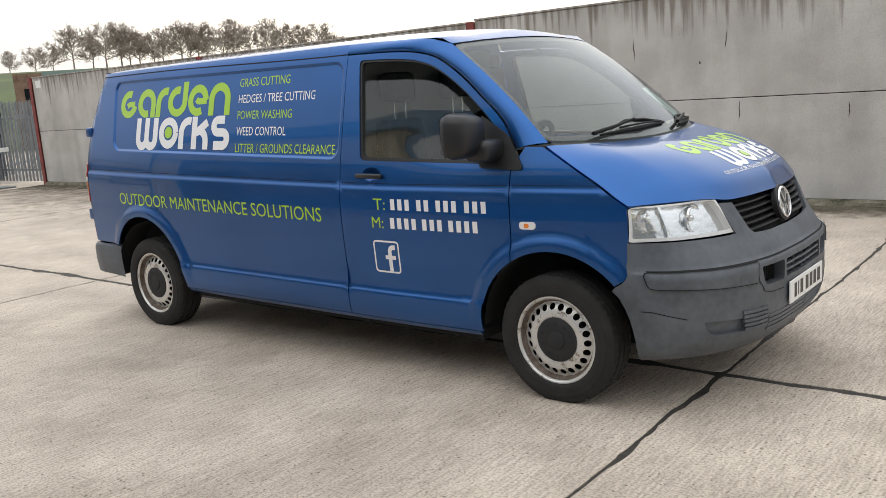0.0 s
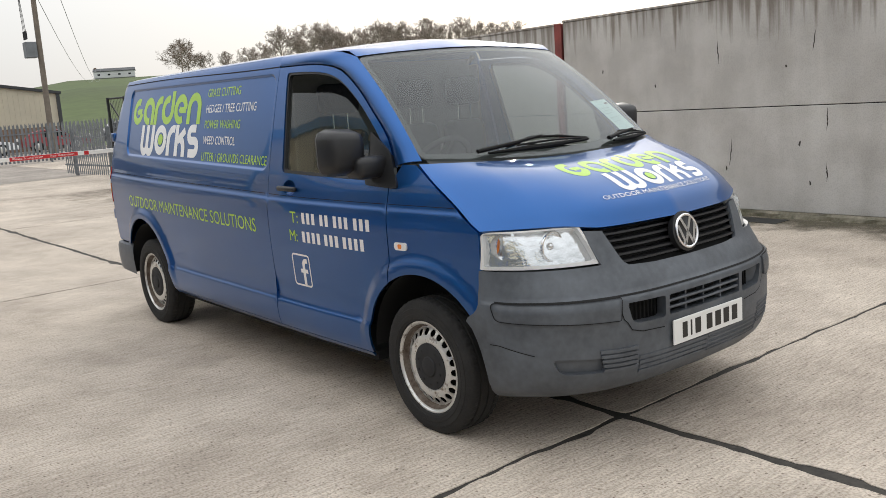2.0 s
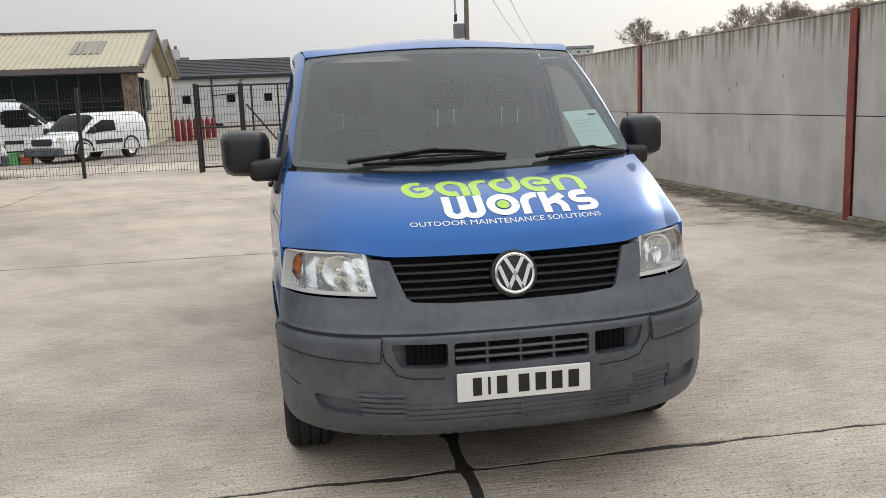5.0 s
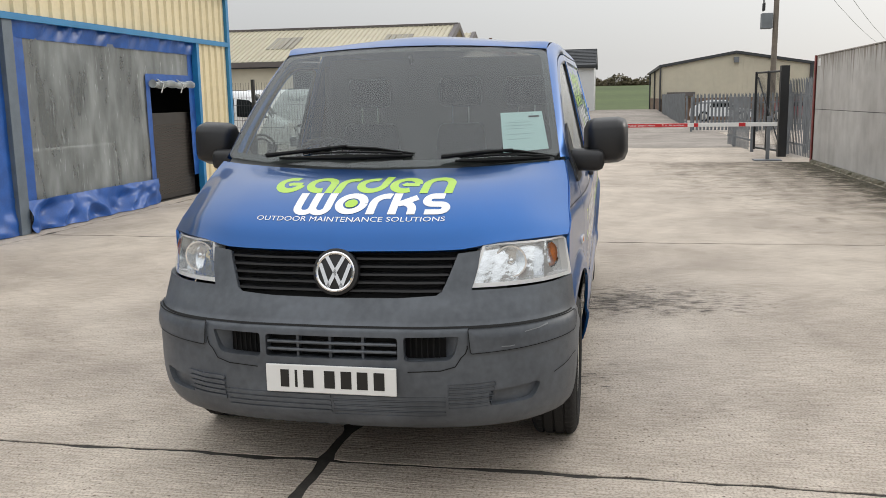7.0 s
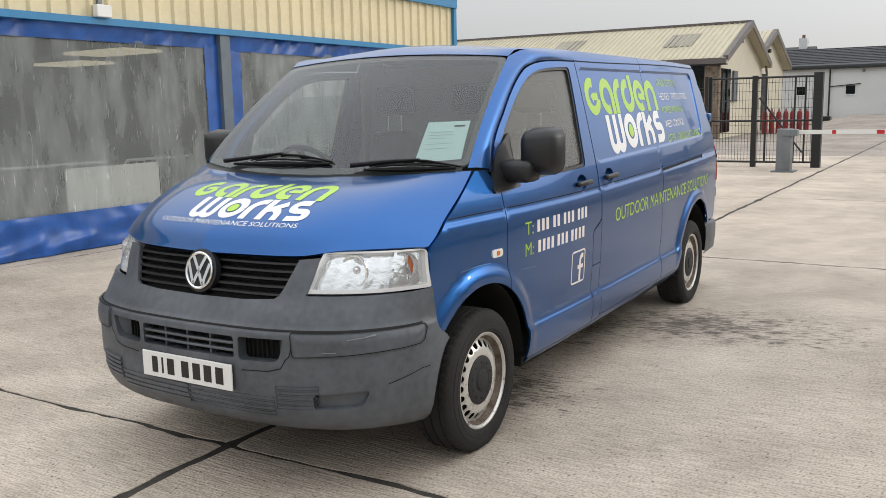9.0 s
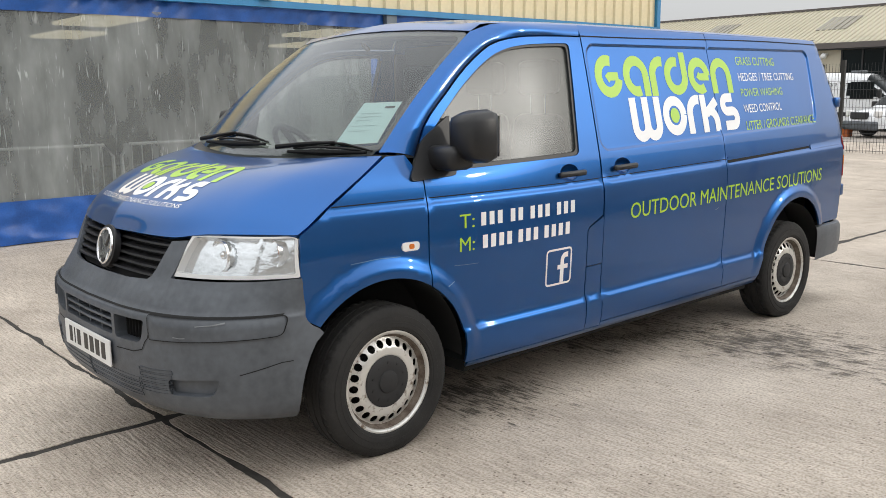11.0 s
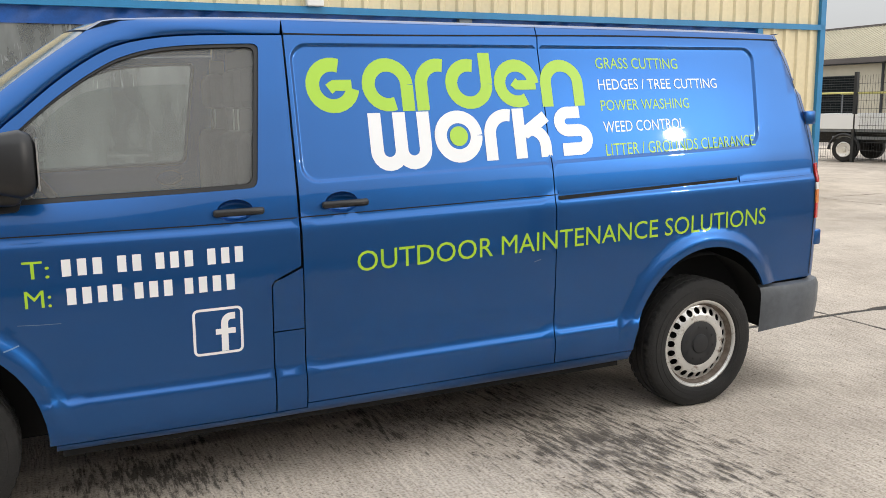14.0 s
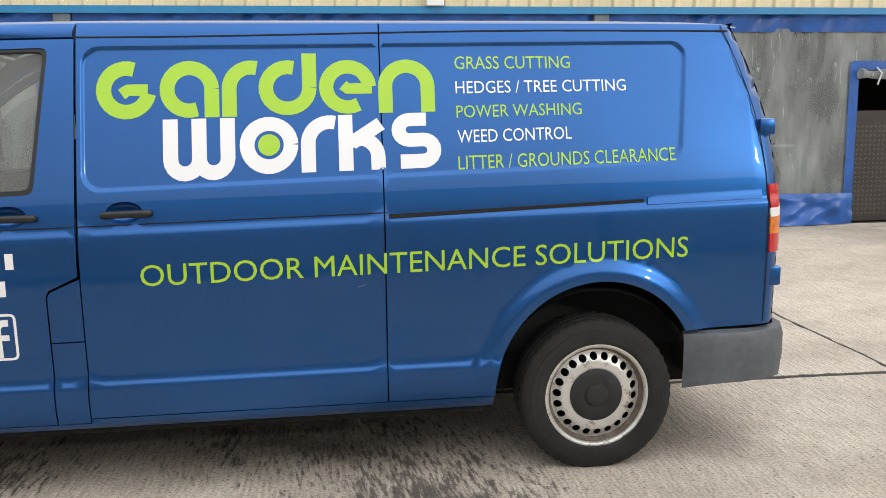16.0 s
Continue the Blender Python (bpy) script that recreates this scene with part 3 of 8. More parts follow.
M_OIL = oil()
for cx, cy, w, d, rot in ((-2.7, 1.1, 1.5, 2.9, 6), (-0.8, 0.6, 1.2, 1.3, 0), (-2.1, 0.45, 1.6, 1.1, 0)):
    ob = mesh_object("oil_stain", [(-w / 2, -d / 2, 0), (w / 2, -d / 2, 0), (w / 2, d / 2, 0), (-w / 2, d / 2, 0)], [(0, 1, 2, 3)], M_OIL, yard, "dark oil stain soaked into the concrete")
    ob.matrix_world = pose(cx, cy, 0.004, 0, 0, rot)
def ground_band(name, color, lo, hi, along, dense):
    """A ground tint that thickens towards the wall, and by along towards the far end."""
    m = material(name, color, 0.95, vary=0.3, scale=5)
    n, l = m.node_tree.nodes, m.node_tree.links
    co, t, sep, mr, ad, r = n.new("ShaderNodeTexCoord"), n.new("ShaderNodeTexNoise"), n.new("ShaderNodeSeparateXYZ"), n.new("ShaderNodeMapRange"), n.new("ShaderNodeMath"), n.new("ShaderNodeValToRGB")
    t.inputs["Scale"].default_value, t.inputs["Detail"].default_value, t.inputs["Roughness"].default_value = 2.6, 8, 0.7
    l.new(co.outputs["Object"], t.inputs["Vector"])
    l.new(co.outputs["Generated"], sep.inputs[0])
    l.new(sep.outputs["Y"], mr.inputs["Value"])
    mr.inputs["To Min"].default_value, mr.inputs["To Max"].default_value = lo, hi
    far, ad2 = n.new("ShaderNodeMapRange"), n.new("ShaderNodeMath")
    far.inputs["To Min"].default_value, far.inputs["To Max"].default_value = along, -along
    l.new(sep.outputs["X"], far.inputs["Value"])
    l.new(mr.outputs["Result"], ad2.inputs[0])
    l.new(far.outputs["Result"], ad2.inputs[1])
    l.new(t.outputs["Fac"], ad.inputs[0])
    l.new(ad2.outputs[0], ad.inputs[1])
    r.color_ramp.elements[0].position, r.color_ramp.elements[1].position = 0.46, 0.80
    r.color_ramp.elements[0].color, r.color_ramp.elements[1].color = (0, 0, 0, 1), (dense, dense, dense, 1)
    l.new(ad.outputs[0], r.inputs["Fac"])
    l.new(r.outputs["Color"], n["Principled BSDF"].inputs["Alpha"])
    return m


M_WALLDIRT = ground_band("mossy_dirt", (0.085, 0.075, 0.045), -0.24, 0.38, 0.0, 0.72)
M_BROWNBAND = ground_band("brown_silt", (0.17, 0.14, 0.10), -0.12, 0.14, 0.16, 0.55)
mesh_object("silt_band", [(-17.4, 1.9, 0.0035), (-1.8, 1.9, 0.0035), (-1.8, 5.44, 0.0035), (-17.4, 5.44, 0.0035)], [(0, 1, 2, 3)], M_BROWNBAND, yard, "thin brown band over the concrete, denser towards the wall and far end")
mesh_object("dirt_band", [(-17.4, 4.35, 0.0045), (7.0, 4.35, 0.0045), (7.0, 5.44, 0.0045), (-17.4, 5.44, 0.0045)], [(0, 1, 2, 3)], M_WALLDIRT, yard, "brown mossy dirt gathered along the wall foot")
box("drain_grate", (-2.35, 5.08, 0.001), (-1.75, 5.36, 0.006), M_BLACKSTEEL, yard, "dark iron drain grating")

# ---- concrete panel wall ----
M_FOOT = material("mossy_footing", (0.20, 0.18, 0.14), 0.95, vary=0.5, scale=6, fine=40, dark=(0.07, 0.07, 0.04), bump=0.5, bump_scale=30)
wall = tagged(new("wall_north"), "tall cast concrete panel wall between red steel posts, rain-streaked", "wall", kind="structure")
WY = 5.56
PX = [7.0, 0.95, -5.15, -11.27, -17.5]
for i in range(4):
    for z0, z1 in ((0.06, 1.1955), (1.2045, 2.375 + (0.03 if i < 2 else 0.0))):
        box("wall_panel", (PX[i + 1] + 0.065, WY, z0), (PX[i] - 0.065, WY + 0.14, z1), M_WALL, wall, "", 0.006)
    box("wall_cap", (PX[i + 1] + 0.065, WY - 0.012, 2.378 + (0.03 if i < 2 else 0.0)), (PX[i] - 0.065, WY + 0.152, 2.404 + (0.03 if i < 2 else 0.0)), M_WALL, wall, "thin concrete cap", 0.006)
    bm = bmesh.new()
    n = int((PX[i] - PX[i + 1]) / 0.11)
    foot = [[bm.verts.new((PX[i + 1] + 0.07 + (PX[i] - PX[i + 1] - 0.14) * k / n, WY - d * (0.6 + 0.8 * noise.noise((k * 0.9 + i * 31, d * 20, 1.3))), z)) for k in range(n + 1)] for d, z in ((0.09, -0.01), (0.075, 0.035), (0.045, 0.058), (-0.2, 0.059))]
    for p, q in zip(foot, foot[1:]):
        for k in range(n):
            bm.faces.new((p[k], p[k + 1], q[k + 1], q[k]))
    part("wall_footing", bm, M_FOOT, wall, "rough dark mossy footing")
for x in PX:
    bm = bmesh.new()
    add_box(bm, (x - 0.06, WY - 0.035, -0.02), (x + 0.06, WY - 0.023, 2.40))
    add_box(bm, (x - 0.005, WY - 0.023, -0.02), (x + 0.005, WY + 0.15, 2.40))
    add_box(bm, (x - 0.06, WY + 0.15, -0.02), (x + 0.06, WY + 0.162, 2.40))
    part("wall_post", bm, M_REDSTEEL, wall, "red oxide steel post")
for i in range(4):
    box("joint_filler", (PX[i + 1] + 0.07, WY + 0.02, 1.185), (PX[i] - 0.07, WY + 0.12, 1.215), M_DARK, wall)
crack_rnd = random.Random(3)
for x, z, h in ((-2.72, 1.83, 0.26), (-1.60, 1.86, 0.22), (-2.60, 0.70, 0.30), (-1.45, 0.50, 0.20), (-1.45, 1.05, 0.24), (-0.27, 1.02, 0.18), (-1.63, 0.38, 0.05), (-4.42, 1.72, 0.05), (-2.64, 0.52, 0.05), (-1.9, 1.62, 0.03), (-3.6, 1.5, 0.04), (0.3, 1.7, 0.03), (-1.75, 0.8, 0.06), (-7.4, 0.75, 0.22), (-8.3, 0.9, 0.14), (-8.0, 1.55, 0.05), (-7.8, 1.62, 0.04), (-6.6, 1.7, 0.05)):
    n = max(3, int(h / 0.02))
    xs = [x]
    for k in range(n):
        xs.append(xs[-1] + crack_rnd.uniform(-0.006, 0.006))
    ws = [0.001 + 0.0065 * math.sin(math.pi * k / n) * crack_rnd.uniform(0.4, 1.2) + (0.004 if h < 0.07 else 0) for k in range(n + 1)]
    vs = [(xs[k] + s * ws[k], WY - 0.0015, z - h / 2 + h * k / n) for k in range(n + 1) for s in (-1, 1)]
    mesh_object("wall_crack", vs, [(2 * k, 2 * k + 1, 2 * k + 3, 2 * k + 2) for k in range(n)], M_TAR, wall, "dark chipped crack in the wall")
tube("wall_cable", [(-11.9 + 0.02 * k, WY - 0.01, 1.2 - 0.05 * k + 0.002 * k * k) for k in range(9)], 0.012, M_BLACK, wall)
box("wall_sign", (-17.30, WY - 0.006, 2.16), (-17.08, WY - 0.001, 2.32), M_PLATE, wall, "small white sign")

# ---- blue and cream workshop ----
shop = tagged(new("workshop_building"), "cream clad workshop with blue trim and blue sheet curtains", "building", kind="structure")
FY = -6.03


def cladding(name, x0, x1, z0, z1, parent, y=FY, depth=0.035, pitch=0.25, rib=0.10):
    """Box-ribbed sheet: ribs upright along x."""
    bm = bmesh.new()
    xs, x = [], x0
    while x < x1:
        xs += [(x, 0), (x + pitch - rib, 0), (x + pitch - rib + 0.025, depth), (x + pitch - 0.025, depth)]
        x += pitch
    xs = [p for p in xs if p[0] <= x1] + [(x1, 0)]
    a = [bm.verts.new((p[0], y + p[1], z0)) for p in xs]
    b = [bm.verts.new((p[0], y + p[1], z1)) for p in xs]
    for k in range(len(a) - 1):
        bm.faces.new((a[k], a[k + 1], b[k + 1], b[k]))
    return part(name, bm, M_CREAM, parent)


cladding("cladding", -11.62, 6.0, 2.66, 3.44, shop)
cladding("cladding", -11.62, -10.42, 0.02, 2.58, shop)
box("trim_band", (-11.66, FY - 0.02, 2.58), (6.0, FY + 0.06, 2.66), M_TRIM, shop, "bright blue trim")
box("trim_band", (-11.66, FY - 0.06, 3.44), (6.0, FY + 0.09, 3.60), M_TRIM, shop, "bright blue eaves gutter")
box("corner_trim", (-11.68, FY - 0.05, 0.0), (-11.58, FY + 0.06, 3.44), M_TRIM, shop, "bright blue corner trim")
box("corner_trim", (-10.42, FY - 0.05, 0.0), (-10.33, FY + 0.05, 2.58), M_TRIM, shop, "bright blue door jamb")
box("shop_wall_end", (-11.66, -16.0, 0.0), (-11.60, FY - 0.06, 3.5), M_CREAM, shop)
box("shop_roof", (-11.75, -16.0, 3.46), (6.0, FY + 0.0, 3.52), M_ROOF, shop)
# inner walls near-black: the dim interior's shade put into their colour
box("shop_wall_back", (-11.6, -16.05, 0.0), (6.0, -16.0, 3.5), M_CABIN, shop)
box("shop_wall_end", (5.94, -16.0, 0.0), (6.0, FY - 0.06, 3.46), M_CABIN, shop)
# added sheet over the cream end wall, blackened as shade
box("inner_lining", (-11.58, -15.9, 0.01), (-11.55, FY - 0.10, 3.42), M_CABIN, shop, "near-black sheet standing in for the interior's shade")
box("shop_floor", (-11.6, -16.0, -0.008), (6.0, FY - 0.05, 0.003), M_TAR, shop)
# steel posts between the openings
for x in (-5.5, 0.6):
    box("door_post", (x - 0.09, FY - 0.12, 0.0), (x + 0.09, FY + 0.03, 2.58), M_GREYSTEEL, shop, "dark grey steel post", 0.004)

M_CLEARPVC = glass("dusty_clear_sheet", (0.9, 0.92, 0.9), 0.80, rough=0.45, ior=1.07)


def dusty():
    """Dust and scratches on the clear sheet."""
    m = M_CLEARPVC
    n, l = m.node_tree.nodes, m.node_tree.links
    out = next(x for x in n if x.type == "OUTPUT_MATERIAL")
    old = out.inputs["Surface"].links[0].from_socket
    co, mp, t = n.new("ShaderNodeTexCoord"), n.new("ShaderNodeMapping"), n.new("ShaderNodeTexNoise")
    mp.inputs["Scale"].default_value = (2.2, 2.2, 0.7)
    t.inputs["Scale"].default_value, t.inputs["Detail"].default_value = 1.6, 10
    l.new(co.outputs["Object"], mp.inputs["Vector"])
    l.new(mp.outputs[0], t.inputs["Vector"])
    r = n.new("ShaderNodeValToRGB")
    r.color_ramp.elements[0].position, r.color_ramp.elements[1].position = 0.40, 0.80
    r.color_ramp.elements[0].color, r.color_ramp.elements[1].color = (0.25, 0.25, 0.25, 1), (0.60, 0.60, 0.60, 1)
    l.new(t.outputs["Fac"], r.inputs["Fac"])
    d, mx = n.new("ShaderNodeBsdfDiffuse"), n.new("ShaderNodeMixShader")
    d.inputs["Color"].default_value = (0.53, 0.56, 0.55, 1)
    # fine upright scratches and creases
    m2, t2, r2, ad = n.new("ShaderNodeMapping"), n.new("ShaderNodeTexNoise"), n.new("ShaderNodeValToRGB"), n.new("ShaderNodeMath")
    m2.inputs["Scale"].default_value, m2.inputs["Rotation"].default_value = (15, 15, 1.8), (0, radians(9), 0)
    t2.inputs["Scale"].default_value, t2.inputs["Detail"].default_value, t2.inputs["Distortion"].default_value = 1.0, 6, 2.4
    l.new(co.outputs["Object"], m2.inputs["Vector"])
    l.new(m2.outputs[0], t2.inputs["Vector"])
    r2.color_ramp.elements[0].position, r2.color_ramp.elements[1].position = 0.63, 0.72
    r2.color_ramp.elements[0].color, r2.color_ramp.elements[1].color = (0, 0, 0, 1), (0.38, 0.38, 0.38, 1)
    l.new(t2.outputs["Fac"], r2.inputs["Fac"])
    l.new(r.outputs["Color"], ad.inputs[0])
    l.new(r2.outputs["Color"], ad.inputs[1])
    l.new(ad.outputs[0], mx.inputs[0])
    l.new(old, mx.inputs[1])
    l.new(d.outputs[0], mx.inputs[2])
    l.new(mx.outputs[0], out.inputs["Surface"])


dusty()


def sheet(name, x0, x1, z0, z1, mat, parent, y=FY - 0.05, amp=0.02, fx=5.0, label="", nx=40, nz=12, wild=0.0, hang=0.0):
    """A hanging sheet with soft folds; wild crumples its lower part."""
    bm = bmesh.new()
    g = []
    for j in range(nz + 1):
        row = []
        for i in range(nx + 1):
            x, z = x0 + (x1 - x0) * i / nx, z0 + (z1 - z0) * j / nz
            k = amp * (noise.noise((x * fx, z * 0.8, 2.0)) + 0.6 * noise.noise((x * fx * 2.1, z * 2.3, 7.0)))
            low = 1 - j / nz
            k += wild * (0.35 + 0.65 * low) * (1 - 2.6 * abs(noise.noise((x * 1.5 + z * 2.2, z * 3.0 - x * 0.7, 4.4)))) + wild * 0.35 * noise.noise((x * 4 - z * 3, z * 6, 1.4))
            k += hang * (1 - low) * (1 - 3.0 * abs(noise.noise((x * 3.4 + z * 2.0, z * 1.2, 9.1))))
            row.append(bm.verts.new((x, y + k, z)))
        g.append(row)
    for j in range(nz):
        for i in range(nx):
            bm.faces.new((g[j][i], g[j][i + 1], g[j + 1][i + 1], g[j + 1][i]))
    return part(name, bm, mat, parent, label, 80)


for x0, x1 in ((-5.41, 0.5), (0.7, 5.9)):
    cur = thing("sheet_curtain", "blue sheet curtain with large dusty clear window", "curtain")
    sheet("window_sheet", x0 + 0.22, x1 - 0.22, 0.40, 2.46, M_CLEARPVC, cur, label="dusty scratched clear sheet", nx=50)
    sheet("top_hem", x0, x1, 2.40, 2.605, M_PVC, cur, y=FY - 0.035, amp=0.02, fx=3, nx=110, nz=8, hang=0.045, label="blue hem")
    sheet("bottom_band", x0, x1, 0.01, 0.46, M_PVC, cur, y=FY - 0.03, amp=0.015, nx=110, nz=16, wild=0.05, label="crumpled blue lower band")
    sheet("side_band", x0, x0 + 0.24, 0.4, 2.45, M_PVC, cur, y=FY - 0.035, amp=0.01, nx=6, label="blue side band")
    sheet("side_band", x1 - 0.24, x1, 0.4, 2.45, M_PVC, cur, y=FY - 0.035, amp=0.01, nx=6, label="blue side band")
cur = thing("sheet_curtain", "blue sheet curtain with clear window and rolled-up doorway", "curtain")
sheet("window_sheet", -8.78, -5.80, 0.32, 2.42, M_CLEARPVC, cur, label="dusty scratched clear sheet", nx=50)
sheet("window_sheet", -10.16, -8.76, 2.0, 2.40, M_CLEARPVC, cur, nx=20, nz=4)
sheet("top_hem", -10.33, -5.59, 2.38, 2.605, M_PVC, cur, y=FY - 0.035, amp=0.02, fx=3, nx=90, nz=8, hang=0.05, label="blue hem")
sheet("side_band", -5.84, -5.58, 0.3, 2.42, M_PVC, cur, y=FY - 0.035, amp=0.01, nx=6, label="blue side band")
sheet("side_band", -10.33, -10.14, 0.35, 2.42, M_PVC, cur, y=FY - 0.045, amp=0.02, nx=8, label="blue side band")
sheet("bottom_band", -8.80, -5.58, 0.01, 0.40, M_PVC, cur, y=FY - 0.0, amp=0.015, nx=90, nz=18, wild=0.11, label="crumpled blue lower band")
sheet("doorway_band", -8.82, -8.70, 0.1, 2.02, M_PVC, cur, y=FY - 0.03, amp=0.01, nx=4, label="blue doorway edging")
sheet("doorway_band", -10.16, -8.74, 1.92, 2.03, M_PVC, cur, y=FY - 0.03, amp=0.01, nx=12, nz=3, label="blue doorway edging")
bm = bmesh.new()
add_tube(bm, [(-10.14 + 0.112 * k, FY + 0.02 + 0.008 * math.sin(k * 1.7), 1.87 + 0.012 * math.sin(k * 1.1)) for k in range(13)], [0.055 + 0.012 * math.sin(k * 2.2) for k in range(13)], 10)
part("rolled_sheet", bm, M_CLEARPVC, cur, "rolled clear sheet tied with white cord", 50)
for x in (-9.7, -9.05):
    tube("tie_cord", [(x, FY - 0.03, 1.95), (x + 0.01, FY + 0.09, 1.88), (x + 0.03, FY + 0.05, 1.74)], 0.010, M_PLATE, cur)

# steel tread-plate gate behind the doorway
tread = thing("tread_plate_door", "dark steel tread-plate half door", "door")
box("plate", (-10.30, FY - 0.15, 0.02), (-8.72, FY - 0.12, 1.42), material("dark_tread_steel", (0.045, 0.040, 0.036), 0.5, 0.4, vary=0.3, scale=4), tread, "", 0.004)
bm = bmesh.new()
for r in range(20):
    for c in range(26):
        x, z = -10.24 + 0.058 * c, 0.12 + 0.058 * r
        m = Matrix.Translation((x, FY - 0.118, z)) @ Matrix.Rotation(radians(45 if (r + c) % 2 else -45), 4, "Y")
        add_box(bm, (-0.018, 0, -0.005), (0.018, 0.004, 0.005), 0, m)
tagged(part("tread_studs", bm, material("worn_stud_steel", (0.16, 0.14, 0.12), 0.4, 0.6), tread), kind="stuff")

# crowd barriers standing inside the curtains
def crowd_barrier(x, y, w=2.1):
    b = thing("crowd_barrier", "galvanised crowd barrier standing behind the sheet", "barrier", group="barriers in the workshop")
    bm = bmesh.new()
    add_tube(bm, [(x, y, 0.12), (x, y, 0.85), (x + 0.1, y, 0.98), (x + w - 0.1, y, 0.98), (x + w, y, 0.85), (x + w, y, 0.12), (x, y, 0.12)], 0.02, 6)
    part("frame", bm, M_BARRIER, b, "", 50)
    for k in range(1, 17):
        xx = x + w * k / 17
        tube("bar", [(xx, y, 0.12), (xx, y, 0.98)], 0.006, M_BARRIER, b, seg=5)
    for xx in (x + 0.35, x + w - 0.35):
        tube("foot", [(xx, y - 0.3, 0.02), (xx, y, 0.12), (xx, y + 0.22, 0.02)], 0.015, M_BARRIER, b, seg=6)


for x in (-8.3, -6.1, -3.9, -1.7):
    crowd_barrier(x, FY - 0.40, 2.1)
box("white_board", (-4.35, FY - 0.14, 0.15), (-3.0, FY - 0.12, 0.95), M_PLATE, thing("notice_board", "white board hung on the barrier", "board"))
M_DIFFUSER = material("lamp_cover", (0.7, 0.66, 0.5), 0.5, emit=(1.0, 0.88, 0.62, 0.42))
# light panels inside
for x, y in ((-6.2, -8.2), (-8.0, -11.4), (-9.8, -15.0), (-3.3, -10.8), (-4.0, -14.3), (1.0, -10.8)):
    lt = thing("ceiling_light", "flat beige ceiling light panel hung in the workshop", "light", group="workshop light panels")
    box("diffuser", (x - 0.45, y - 0.85, 2.70), (x + 0.45, y + 0.85, 2.76), M_DIFFUSER, lt, "", 0.01)
    for s in (-0.7, 0.7):
        tube("hanger", [(x, y + s, 2.76), (x, y + s, 3.46)], 0.01, M_GALV, lt)
fl = thing("floodlight", "small white wall floodlight on the cladding", "light")
box("lamp_body", (-3.62, FY + 0.04, 2.66), (-3.42, FY + 0.13, 2.80), M_PLATE, fl, "", 0.01)
box("bracket", (-3.55, FY + 0.03, 2.79), (-3.49, FY + 0.06, 2.90), M_GALV, fl)

# ---- gate, fence and barrier at the yard's end ----
def mesh_fence(x, y0, y1, name, label, h=2.1, group=""):
    fe = thing(name, label, "fence", group)
    n = max(1, round((y1 - y0) / 2.5))
    for k in range(n + 1):
        y = y0 + (y1 - y0) * k / n
        box("post", (x - 0.04, y - 0.04, 0), (x + 0.04, y + 0.04, h + 0.08), M_BLACKSTEEL, fe)
    bm = bmesh.new()
    k = 0
    while y0 + 0.075 * k < y1:
        y = y0 + 0.075 * k
        add_tube(bm, [(x, y, 0.05), (x, y, h)], 0.0045, 4, False)
        k += 1
    for z in np.arange(0.1, h, 0.2):
        add_tube(bm, [(x + 0.006, y0, z), (x + 0.006, y1, z)], 0.0045, 4, False)
    tagged(part("wire_mesh", bm, M_BLACKSTEEL, fe), kind="stuff")
    return fe


mesh_fence(-18.6, -14.0, -2.95, "mesh_fence", "black welded mesh fence with square posts")
gate = thing("yard_gate", "open black steel and mesh yard gate leaf with diagonal brace", "gate")
for y, w in ((-2.92, 0.05), (-1.86, 0.06), (-0.44, 0.10)):
    box("gate_post", (-18.82 - w, y - w, 0), (-18.82 + w, y + w, 2.17 if y < -1 else 2.2), M_BLACKSTEEL, gate)
for z in (0.12, 1.1, 2.12):
    tube("gate_rail", [(-18.82, -2.9, z), (-18.82, -0.5, z)], 0.025, M_BLACKSTEEL, gate)
for y in (-1.6, -0.95, -0.72):
    tube("gate_stile", [(-18.82, y, 0.12), (-18.82, y, 2.12)], 0.022, M_BLACKSTEEL, gate)
tube("gate_brace", [(-18.8, -1.75, 1.65), (-18.8, -0.75, 0.35)], 0.022, M_BLACKSTEEL, gate)
bm = bmesh.new()
for y in np.arange(-2.9, -0.5, 0.075):
    add_tube(bm, [(-18.83, y, 0.12), (-18.83, y, 2.12)], 0.004, 4, False)
for z in np.arange(0.2, 2.1, 0.2):
    add_tube(bm, [(-18.83, -2.9, z), (-18.83, -0.5, z)], 0.004, 4, False)
tagged(part("gate_mesh", bm, M_BLACKSTEEL, gate), kind="stuff")

bar = thing("boom_barrier", "grey boom barrier with red and white arm lowered across the road", "barrier")
bm = bmesh.new()
add_box(bm, (-17.5, -1.03, 0.0), (-17.16, -0.73, 0.95), 0.015)
part("cabinet", bm, M_GALV, bar, "grey steel cabinet")
box("cabinet_base", (-17.56, -1.12, 0.0), (-17.1, -0.64, 0.03), M_GALV, bar)
box("arm_mount", (-17.42, -0.90, 0.80), (-17.12, -0.60, 0.94), M_GALV, bar, "", 0.01)
box("arm", (-17.38, -0.62, 0.83), (-17.33, 4.75, 0.92), M_PLATE, bar, "white boom arm", 0.006)
M_REDPAINT = material("red_paint", (0.50, 0.02, 0.025), 0.45)
for y0, y1 in ((0.08, 0.16), (0.95, 1.10), (1.34, 2.76), (2.90, 3.0), (3.9, 4.05)):
    st = box("arm_stripe", (-17.384, y0, 0.832), (-17.326, y1, 0.918), M_REDPAINT, bar, "red band on the arm")
    if y1 - y0 > 1:
        for words, y, ln in (("Please Sound Horn", 1.40, 0.62), ("For Attention", 2.18, 0.50)):
            wv, wf = text_mesh(words, 0.045, ln)
            tagged(mesh_object("lettering", [(-17.3245, y + p[0], 0.855 + p[1]) for p in wv], wf, M_WHITE, st), kind="stuff")
